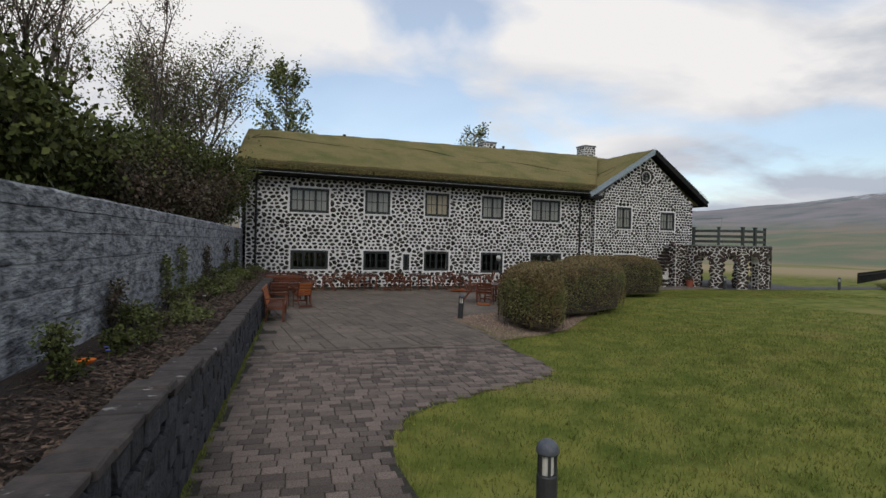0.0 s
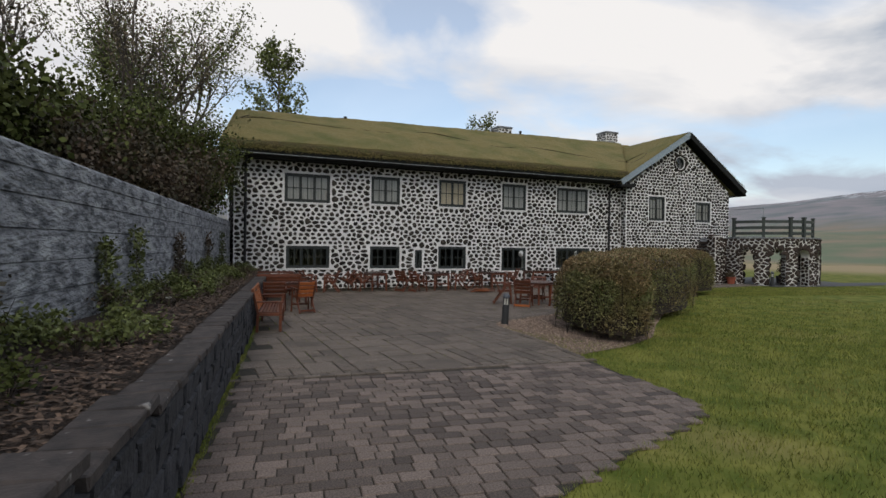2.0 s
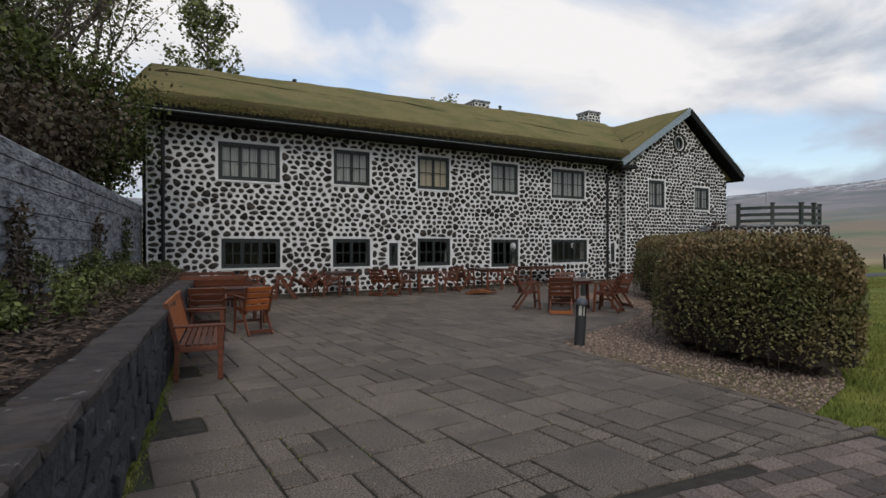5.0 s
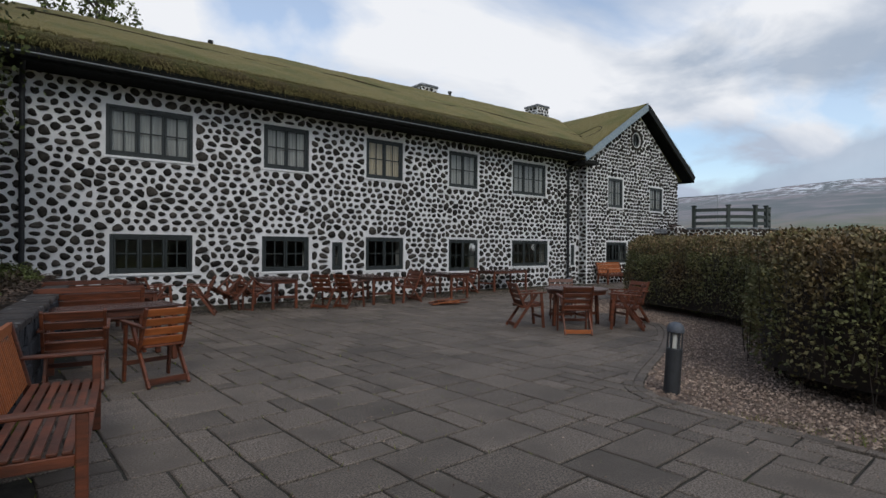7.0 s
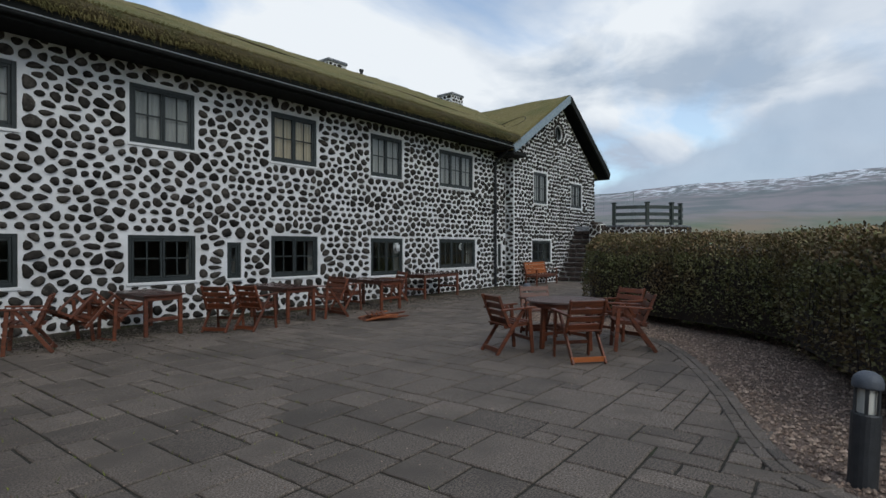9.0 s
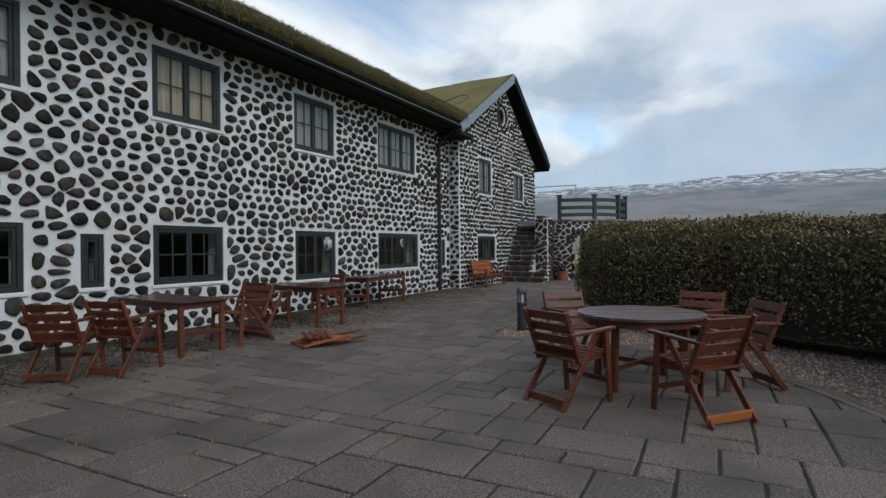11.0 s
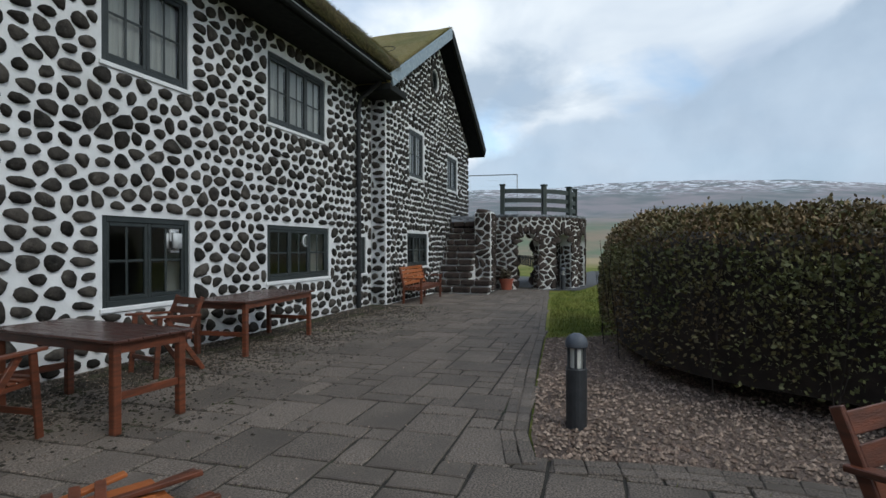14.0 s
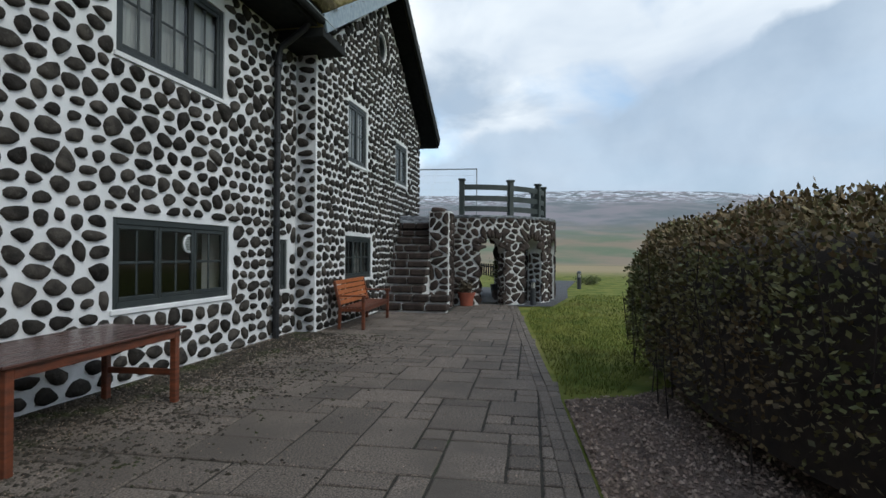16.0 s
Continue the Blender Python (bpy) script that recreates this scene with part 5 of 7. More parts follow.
def garden_table(x, y, L, Wd, a, label, group="rectangular tables"):
    t = thing("garden_table", label, "table", pose(x, y, 0, 0, 0, a), group)
    n = max(4, int(Wd / 0.12))
    for k in range(n):
        y0 = -Wd / 2 + Wd * k / n + 0.003
        part("top_plank", bbox(-L / 2, y0, 0.705, L / 2, y0 + Wd / n - 0.006, 0.73, 0.005), M_WOOD_TOP, t)
    for sx in (-1, 1):
        for sy in (-1, 1):
            part("leg", bbox(sx * (L / 2 - 0.09) - 0.032, sy * (Wd / 2 - 0.07) - 0.032, 0, sx * (L / 2 - 0.09) + 0.032, sy * (Wd / 2 - 0.07) + 0.032, 0.704, 0.006), M_WOOD, t)
        part("cross_rail", bbox(sx * (L / 2 - 0.09) - 0.016, -Wd / 2 + 0.1, 0.26, sx * (L / 2 - 0.09) + 0.016, Wd / 2 - 0.1, 0.32, 0.004), M_WOOD, t)
        part("apron_end", bbox(sx * (L / 2 - 0.075) - 0.014, -Wd / 2 + 0.1, 0.62, sx * (L / 2 - 0.075) + 0.014, Wd / 2 - 0.1, 0.704, 0.003), M_WOOD, t)
    for sy in (-1, 1):
        part("apron", bbox(-L / 2 + 0.12, sy * (Wd / 2 - 0.055) - 0.013, 0.625, L / 2 - 0.12, sy * (Wd / 2 - 0.055) + 0.013, 0.704, 0.003), M_WOOD, t)
    return t


LBL = "reddish-brown plank garden table, wet top, beside the cobbled wall"
garden_table(8.35, 22.36, 1.55, 0.72, 88, LBL)
garden_table(10.90, 21.90, 1.70, 0.74, 86, LBL)
garden_table(13.68, 22.02, 1.70, 0.72, 84, LBL)
garden_table(16.90, 22.70, 1.95, 0.86, 5, LBL)
garden_table(5.0, 22.3, 1.2, 0.7, 88, LBL)
garden_table(4.12, 17.15, 1.55, 0.75, 8, "brown plank garden table by the raised bed")
garden_table(4.33, 19.62, 1.55, 0.75, 8, "brown plank garden table by the raised bed")


def bench(x, y, a, L, label, slat_dir, wood=M_WOOD, bw=None):
    """Garden bench facing +y. slat_dir 'up': upright back slats; 'along': lying slats."""
    b = thing("garden_bench", label, "bench", pose(x, y, 0, 0, 0, a), "benches")
    h = L / 2
    for s in (-1, 1):
        xx = s * (h - 0.03)
        part("front_leg", bbox(xx - 0.028, 0.20, 0, xx + 0.028, 0.26, 0.62, 0.006), wood, b)
        part("back_leg", bar((xx, -0.24, 0.0), (xx, -0.22, 0.42), 0.055, 0.055), wood, b)
        part("back_post", bar((xx, -0.22, 0.40), (xx, -0.34, 0.90), 0.055, 0.05), wood, b)
        part("armrest", bbox(xx - 0.04, -0.27, 0.62, xx + 0.04, 0.29, 0.648, 0.008), wood, b)
        part("side_rail", bbox(xx - 0.016, -0.2, 0.34, xx + 0.016, 0.2, 0.40, 0.004), wood, b)
    for k in range(7):
        y0 = -0.2 + k * 0.068
        part("seat_slat", bbox(-h + 0.02, y0, 0.405, h - 0.02, y0 + 0.05, 0.425, 0.004), wood, b)
    part("front_rail", bbox(-h + 0.05, 0.21, 0.33, h - 0.05, 0.238, 0.40, 0.004), wood, b)
    part("top_rail", bar((-h + 0.03, -0.335, 0.88), (h - 0.03, -0.335, 0.88), 0.035, 0.075), bw or wood, b)
    if slat_dir == "up":
        n = int(L / 0.055)
        for k in range(1, n):
            x_ = -h + 0.03 + (L - 0.06) * k / n
            part("back_slat", bar((x_, -0.225, 0.43), (x_, -0.332, 0.86), 0.03, 0.014, 0.002), bw or wood, b)
    else:
        for k in range(4):
            t = (k + 0.6) / 4.6
            bms = bbox(-h + 0.04, -0.009, -0.042, h - 0.04, 0.009, 0.042, 0.003)
            bms.transform(pose(0, -0.225 - 0.11 * t, 0.44 + 0.44 * t, 14))
            part("back_slat", bms, bw or wood, b)
    return b


bench(3.33, 13.42, -98, 1.85, "orange-brown slatted garden bench along the block wall", "up", M_WOOD, M_WOOD_O)
bench(4.03, 18.56, 0, 1.35, "dark brown bench with lying back slats", "along")
bench(4.10, 20.45, 4, 1.25, "dark brown bench with lying back slats", "along")
bench(23.75, 22.60, 184, 2.0, "reddish-brown garden bench against the gable wall", "along", M_WOOD, M_WOOD_O)
# folded chair lying on the slabs
fold = thing("folded_chair", "folded orange-brown wooden chair lying flat on the slabs", "chair", pose(12.24, 20.15, 0.0, 0, 0, -28))
rf = random.Random(3)
for k in range(5):
    bms = bbox(-0.30, -0.045, 0, 0.30, 0.045, 0.018, 0.003)
    bms.transform(pose(rf.uniform(-0.06, 0.06), -0.22 + 0.105 * k, 0.05 + 0.02 * (k % 3), rf.uniform(-4, 4), rf.uniform(-4, 4), rf.uniform(-6, 6)))
    part("back_slat", bms, M_WOOD_O, fold)
for k in range(4):
    s = -1 if k % 2 else 1
    part("leg", bar((-0.5, -0.28 + 0.16 * k, 0.026), (0.52, -0.24 + 0.13 * k + s * 0.12, 0.06 + 0.025 * k), 0.045, 0.028), M_WOOD, fold)
for s in (-1, 1):
    part("armrest", bar((-0.45, s * 0.27, 0.03), (0.2, s * 0.33, 0.13), 0.06, 0.024), M_WOOD_O, fold)
for k in range(4):
    part("seat_slat", bar((-0.34 + 0.1 * k, -0.24, 0.12), (-0.30 + 0.12 * k, 0.26, 0.15), 0.055, 0.018), M_WOOD, fold)

# ---- bollard lamps ----


def bollard(x, y, a, label="dark bollard lamp with domed cap and opal panes, unlit", z=0.0):
    b = thing("bollard_lamp", label, "bollard", pose(x, y, z, 0, 0, a), "bollard lamps")
    part("shaft", lathe([(0, -0.02), (0.083, -0.02), (0.083, 0.46), (0.078, 0.47), (0, 0.47)], 20), M_BOLLARD, b)
    part("diffuser", lathe([(0.052, 0.47), (0.052, 0.635), (0, 0.635)], 16), M_OPAL, b, "pale opal glass")
    for k in range(6):
        t = radians(60 * k)
        bms = bbox(-0.007, -0.011, 0.465, 0.007, 0.011, 0.64, 0.002)
        bms.transform(pose(0.071 * math.cos(t), 0.071 * math.sin(t), 0, 0, 0, 60 * k))
        part("guard_bar", bms, M_BOLLARD, b)
    part("dome", lathe([(0.0, 0.632), (0.085, 0.632), (0.088, 0.645), (0.088, 0.672), (0.08, 0.70), (0.06, 0.725), (0.032, 0.74), (0, 0.745)], 22), M_DOME, b, "blue-grey domed cap", True)
    return b


b0 = bollard(4.21, 0.72, 10)
copy_thing(b0, pose(8.56, 11.94, 0, 2.4, 2.2, 0))  # this one leans
for x, y, a in ((14.60, 17.96, 0), (28.7, 19.35, 0), (36.3, 17.7, 20)):
    copy_thing(b0, pose(x, y, 0, 0, 0, a))

# ---- pots by the arcade ----


def leaf_cluster(rng, n, size, spread, squash=1.0, tri=False):
    V, F = [], []
    for k in range(n):
        d = Vector((rng.gauss(0, 1), rng.gauss(0, 1), rng.gauss(0, 1) * squash))
        p = d * spread * 0.5
        a = Vector((rng.uniform(-1, 1), rng.uniform(-1, 1), rng.uniform(-0.6, 0.8))).normalized()
        b = a.cross(Vector((rng.uniform(-1, 1), rng.uniform(-1, 1), rng.uniform(-1, 1)))).normalized()
        s = size * rng.uniform(0.6, 1.3)
        o = len(V)
        V += [tuple(p), tuple(p + a * s * 0.5 + b * s * 0.3), tuple(p + a * s), tuple(p + a * s * 0.5 - b * s * 0.3)]
        F.append((o, o + 1, o + 2, o + 3))
    return V, F


def moved(chunk, x, y, z):
    return [(a + x, b + y, c + z) for a, b, c in chunk[0]], chunk[1]


rl = random.Random(11)
pot = thing("flower_pot", "orange terracotta pot with straggly plants beside the arch", "plant pot", pose(27.95, 21.15, 0))
part("pot", lathe([(0, 0), (0.17, 0), (0.22, 0.30), (0.245, 0.30), (0.25, 0.37), (0.215, 0.37), (0.19, 0.31), (0, 0.31)], 24), M_TERRA, pot, smooth=False)
V, F = merge([moved(leaf_cluster(rl, 60, 0.09, 0.14), rl.uniform(-0.13, 0.13), rl.uniform(-0.13, 0.13), rl.uniform(0.4, 0.62)) for _ in range(7)])
part("foliage", raw(V, F, M_LEAF_P, "foliage"), None, pot)
topiary = thing("potted_shrub", "dark clipped shrub in a black pot under the arches", "potted plant", pose(31.2, 20.6, 0))
part("pot", lathe([(0, 0), (0.2, 0), (0.26, 0.42), (0.24, 0.42), (0.22, 0.36), (0, 0.36)], 20), M_IRON, topiary)
vs, fs = tube([(0, 0, 0.34), (0.02, 0, 0.8)], 0.03, 0.02)
part("stem", raw(vs, fs, M_BARK, "stem"), None, topiary)
V, F = merge([moved(leaf_cluster(rl, 260, 0.07, 0.26, 1.3), 0, 0, 0.85), moved(leaf_cluster(rl, 120, 0.06, 0.16), 0, 0, 1.2)])
part("foliage", raw(V, F, M_LEAF_D, "foliage"), None, topiary)

# ---- far paddock fence ----
pf = thing("paddock_fence", "low dark picket fence beyond the lawn", "fence", group="paddock")
for k in range(30):
    x, y = 45.0 + 17.0 * k / 29, 21.6 + 6.4 * k / 29
    z = ground_z(x, y)
    part("picket", bbox(x - 0.03, y - 0.05, z, x + 0.03, y + 0.05, z + 0.8, 0.01), M_TAR, pf)
part("rail", bar((45.0, 21.55, ground_z(45, 21.6) + 0.62), (62.0, 27.95, ground_z(62, 28) + 0.62), 0.04, 0.1), M_TAR, pf)

# ---- hedge ----
rh = random.Random(17)


def hedge():
    top = thing("hedge", "dense clipped beech-like hedge, dark green with bronze twiggy top", "hedge")
    pts = [Vector((x, y, 0)) for x, y in HEDGE_MID]
    n = len(pts)
    frames_ = []
    for i in range(n):
        d = (pts[min(i + 1, n - 1)] - pts[max(i - 1, 0)]).normalized()
        frames_.append((pts[i], d, Vector((-d.y, d.x, 0))))
    HH = 1.68

    def surf(s, a):
        """Point of the hedge face: s along it 0..1, a across it, from foot over the top to foot."""
        q = s * (n - 1)
        i = min(int(q), n - 2)
        f = q - i
        p = frames_[i][0].lerp(frames_[i + 1][0], f)
        nv = frames_[i][2].lerp(frames_[i + 1][2], f).normalized()
        e = 3.6
        c, sn = math.cos(a), math.sin(a)
        w = (0.66 + 0.30 * min(1.0, s * 2.2)) * math.copysign(abs(c) ** (2 / e), c)
        h = 0.1 + (HH - 0.1) * abs(sn) ** (2 / e)
        h *= 0.98 + 0.15 * s
        lump = 1 + 0.09 * noise.noise(Vector((p.x * 0.9, p.y * 0.9, a * 1.2))) + 0.05 * noise.noise(Vector((p.x * 2.5, p.y * 2.5, a * 3)))
        endf = min(1.0, min(s, 1 - s) * n / 4.4)
        endr = math.sqrt(max(0.0, 1 - (1 - endf) ** 2))
        w *= (0.06 + 0.94 * endr) * lump * (0.9 + 0.1 * min(1, h / 0.6))
        h *= (0.72 + 0.28 * endr) * (1 + (lump - 1) * 0.6)
        return p + nv * w + Vector((0, 0, h))

    # closed twig-brown shell, dark in place of the shade between the leaves
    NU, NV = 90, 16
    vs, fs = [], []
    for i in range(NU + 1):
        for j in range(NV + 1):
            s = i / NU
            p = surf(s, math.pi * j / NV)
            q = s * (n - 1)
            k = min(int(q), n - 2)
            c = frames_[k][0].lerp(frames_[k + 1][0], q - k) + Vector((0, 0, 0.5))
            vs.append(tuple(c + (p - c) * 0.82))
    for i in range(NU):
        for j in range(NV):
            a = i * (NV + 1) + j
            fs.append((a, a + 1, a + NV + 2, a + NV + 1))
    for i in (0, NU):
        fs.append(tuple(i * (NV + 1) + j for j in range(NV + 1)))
    part("core", raw(vs, fs, M_TWIG, "core", True), None, top, "solid twig-brown shell, dark for the shaded inside")
    sets = {"leaves": ([], []), "top_leaves": ([], [])}
    for k in range(125000):
        s = rh.random()
        a = math.pi * rh.random()
        if rh.random() < 0.16:
            e_ = 0.10 * rh.random() ** 2.5
            s = rh.choice((e_, e_, 1 - e_))
        p = surf(s, a)
        q = s * (n - 1)
        i = min(int(q), n - 2)
        c = frames_[i][0].lerp(frames_[i + 1][0], q - i) + Vector((0, 0, 0.6))
        out = (p - c).normalized()
        p = p - out * abs(rh.gauss(0, 0.085)) + Vector((rh.gauss(0, 0.02), rh.gauss(0, 0.02), rh.gauss(0, 0.02)))
        isup = a > 0.7 and a < math.pi - 0.7 and rh.random() < 0.75
        if rh.random() < 0.02 and isup:
            p += Vector((0, 0, rh.uniform(0.02, 0.1)))
        d = (out * 0.5 + Vector((rh.uniform(-1, 1), rh.uniform(-1, 1), rh.uniform(-0.5, 1.0)))).normalized()
        b = d.cross(Vector((rh.uniform(-1, 1), rh.uniform(-1, 1), rh.uniform(-1, 1)))).normalized()
        L = rh.uniform(0.03, 0.062)
        V, F = sets["top_leaves" if isup or rh.random() < 0.03 else "leaves"]
        o = len(V)
        V += [tuple(p), tuple(p + d * L * 0.5 + b * L * 0.33), tuple(p + d * L), tuple(p + d * L * 0.5 - b * L * 0.33)]
        F.append((o, o + 1, o + 2, o + 3))
    for nm, m in (("leaves", M_HEDGE), ("top_leaves", M_HEDGE_TOP)):
        tagged(part(nm, raw(*sets[nm], m, nm), None, top), kind="stuff")
    ch = []
    for k in range(160):
        s, a = rh.random(), rh.choice((rh.uniform(0.02, 0.5), math.pi - rh.uniform(0.02, 0.5)))
        p = surf(s, a)
        ch.append(tube([(p.x, p.y, max(0, p.z - 0.35)), (p.x + rh.uniform(-0.1, 0.1), p.y + rh.uniform(-0.1, 0.1), p.z + rh.uniform(0.1, 0.5))], 0.007, 0.003, 4))
    V, F = merge(ch)
    tagged(part("twig_layer", raw(V, F, M_TWIG, "twig_layer"), None, top), kind="stuff")


hedge()

# ---- trees and shrubs behind the concrete wall ----


def grow(rng, p, d, length, radius, depth, chunks, tips, spread, up):
    pts = [tuple(p)]
    q = Vector(p)
    dd = Vector(d)
    for k in range(4):
        dd = (dd + Vector((rng.gauss(0, 0.12), rng.gauss(0, 0.12), rng.gauss(0, 0.08) + up * 0.08))).normalized()
        q = q + dd * length / 4
        pts.append(tuple(q))
        if depth <= 1:
            tips.append(tuple(q))
    chunks.append(tube(pts, radius, radius * 0.55, 6 if depth > 1 else 4))
    if depth == 0:
        return
    n = rng.randint(3, 5)
    for k in range(n):
        t = rng.uniform(0.3, 1.0)
        i = min(3, int(t * 4))
        b = Vector(pts[i]).lerp(Vector(pts[i + 1]), t * 4 - i)
        nd = (dd + Vector((rng.uniform(-1, 1), rng.uniform(-1, 1), rng.uniform(-0.3, 0.6))) * spread).normalized()
        grow(rng, b, nd, length * rng.uniform(0.5, 0.72), radius * rng.uniform(0.42, 0.6), depth - 1, chunks, tips, spread, up)


def tree(name, label, x, y, z, h, seed, leafm, nleaf, leaf, spread=0.8, up=1.0, stems=1, clump=0.45, bark=M_BARK, depth=3, r0=0.12):
    rng = random.Random(seed)
    t = thing(name, label, "tree" if "tree" in name else "shrub", pose(x, y, z))
    ch, tips = [], []
    for s in range(stems):
        d = Vector((rng.uniform(-0.5, 0.5), rng.uniform(-0.5, 0.5), 1.0)).normalized() if stems > 1 else Vector((0, 0, 1))
        grow(rng, Vector((rng.uniform(-0.25, 0.25) * (stems > 1), rng.uniform(-0.25, 0.25) * (stems > 1), -0.2)), d, h * 0.52, r0, depth, ch, tips, spread, up)
    V, F = merge(ch)
    part("trunk", raw(V, F, bark, "trunk", True), None, t, "trunk with forking limbs")
    zmax = max(p[2] for p in tips)
    f = h / zmax
    V, F = [], []
    per = max(1, nleaf // len(tips))
    for p in tips:
        for k in range(per):
            c = Vector(p) + Vector((rng.gauss(0, clump), rng.gauss(0, clump), rng.gauss(0, clump * 0.8)))
            a = Vector((rng.uniform(-1, 1), rng.uniform(-1, 1), rng.uniform(-1, 0.6))).normalized()
            b = a.cross(Vector((rng.uniform(-1, 1), rng.uniform(-1, 1), rng.uniform(-1, 1)))).normalized()
            L = leaf * rng.uniform(0.6, 1.4)
            o = len(V)
            V += [tuple(c), tuple(c + a * L * 0.5 + b * L * 0.36), tuple(c + a * L), tuple(c + a * L * 0.5 - b * L * 0.36)]
            F.append((o, o + 1, o + 2, o + 3))
    tagged(part("crown", raw(V, F, leafm, "crown"), None, t), kind="stuff")
    t.scale = (1, 1, f)
    return t


def poplar(x, y, z, h, seed, nleaf, w=1.0, leafm=M_LEAF_L, leaf=0.22, name="poplar_tree", label="slender young poplar with light spring leaves"):
    rng = random.Random(seed)
    t = thing(name, label, "tree", pose(x, y, z))
    ch = [tube([(0, 0, -0.2), (0.05, 0.03, h * 0.35), (-0.05, 0, h * 0.7), (0, 0.02, h)], 0.14, 0.02, 7)]
    tips = []
    for k in range(70):
        zz = h * rng.uniform(0.12, 0.97)
        a = rng.uniform(0, 2 * math.pi)
        L = w * (0.35 + 1.1 * math.sin(math.pi * min(1, (1.02 - zz / h) * 1.15)) ** 0.8) * rng.uniform(0.6, 1.1)
        p1 = (math.cos(a) * L * 0.5, math.sin(a) * L * 0.5, zz + L * 0.55)
        p2 = (math.cos(a) * L, math.sin(a) * L, zz + L * 1.25)
        ch.append(tube([(0, 0, zz), p1, p2], 0.035, 0.008, 4))
        tips += [p1, p2, ((p1[0] + p2[0]) / 2, (p1[1] + p2[1]) / 2, (p1[2] + p2[2]) / 2)]
    V, F = merge(ch)
    part("trunk", raw(V, F, M_BARK, "trunk", True), None, t)
    V, F = [], []
    for k in range(nleaf):
        p = rng.choice(tips)
        c = Vector(p) + Vector((rng.gauss(0, 0.16), rng.gauss(0, 0.16), rng.gauss(0, 0.22)))
        a = Vector((rng.uniform(-1, 1), rng.uniform(-1, 1), rng.uniform(-1, 0.6))).normalized()
        b = a.cross(Vector((rng.uniform(-1, 1), rng.uniform(-1, 1), rng.uniform(-1, 1)))).normalized()
        L = leaf * rng.uniform(0.5, 1.2)
        o = len(V)
        V += [tuple(c), tuple(c + a * L * 0.5 + b * L * 0.36), tuple(c + a * L), tuple(c + a * L * 0.5 - b * L * 0.36)]
        F.append((o, o + 1, o + 2, o + 3))
    tagged(part("crown", raw(V, F, leafm, "crown"), None, t), kind="stuff")
    return t


SH_D = "tall dark green leafy shrub behind the concrete wall"
for x, y, h, sd in ((-2.8, 3.4, 3.6, 34), (-4.0, 7.2, 5.2, 31), (-2.3, 9.2, 3.2, 36), (-4.6, 10.8, 5.0, 32), (-2.2, 12.4, 4.0, 33), (-3.6, 14.4, 4.6, 37), (-6.5, 17.0, 5.2, 35), (-1.7, 15.8, 3.5, 38)):
    tree("shrub_tree", SH_D, x, y, 2.1, h, sd, M_LEAF_D, 9500, 0.13, 1.05, 0.8, 6, 0.38, depth=2, r0=0.06)
tree("birch_tree", "tall grey birch with bare branches and sparse buds", -3.5, 22.5, 2.2, 11.8, 41, M_LEAF_B, 3600, 0.10, 0.75, 1.2, 2, 0.30, depth=3, r0=0.13)
tree("birch_tree", "tall grey birch with bare branches and few leaves", -1.2, 23.5, 2.2, 12.2, 44, M_LEAF_B, 3600, 0.10, 0.7, 1.3, 1, 0.30, depth=3, r0=0.13)
tree("birch_tree", "tall grey birch with sparse spring leaves", 0.4, 26.0, 2.2, 11.2, 42, M_LEAF_L, 7000, 0.12, 0.7, 1.3, 2, 0.34, depth=3, r0=0.12)
tree("birch_tree", "grey birch with sparse spring leaves", 1.5, 30.5, 2.2, 11.2, 43, M_LEAF_L, 9000, 0.12, 0.7, 1.3, 2, 0.34, depth=3, r0=0.12)
SH_P = "purple-brown budding shrub at the end of the wall"
for x, y, h, sd in ((-0.9, 14.4, 2.6, 51), (0.0, 17.2, 3.0, 52), (0.6, 19.6, 3.2, 55)):
    tree("budding_shrub", SH_P, x, y, 2.1, h, sd, M_LEAF_P, 15000, 0.09, 1.0, 0.7, 7, 0.30, depth=2, r0=0.035)
for x, y, h, sd in ((1.5, 22.9, 3.9, 53), (0.8, 21.3, 3.9, 54), (-0.6, 18.8, 4.3, 56), (-1.0, 21.0, 4.4, 57)):
    tree("leafy_shrub", "green leafy shrub behind the concrete wall", x, y, 2.1, h, sd, M_LEAF_D, 16000, 0.10, 1.0, 0.7, 7, 0.32, depth=2, r0=0.035)
poplar(6.0, 37.0, 0.0, 14.5, 61, 7000, 1.45, leaf=0.22)
poplar(24.3, 44.0, 0.0, 13.2, 62, 2600, 1.3, leaf=0.24)
bush = thing("field_bush", "low yellow-green willow bush in the field", "shrub", pose(39.8, 17.1, ground_z(39.8, 17.1)))
r_bush = random.Random(71)
V, F = merge([moved(leaf_cluster(r_bush, 110, 0.07, 0.22, 0.7), r_bush.uniform(-0.7, 0.7), r_bush.uniform(-0.5, 0.5), r_bush.uniform(0.08, 0.3)) for _ in range(14)])
tagged(part("crown", raw(V, F, M_LEAF_L, "crown"), None, bush), kind="stuff")
V, F = merge([tube([(r_bush.uniform(-0.2, 0.2), r_bush.uniform(-0.2, 0.2), -0.05), (r_bush.uniform(-0.6, 0.6), r_bush.uniform(-0.4, 0.4), 0.3)], 0.012, 0.005, 4) for _ in range(9)])
part("trunk", raw(V, F, M_BARK, "trunk"), None, bush)

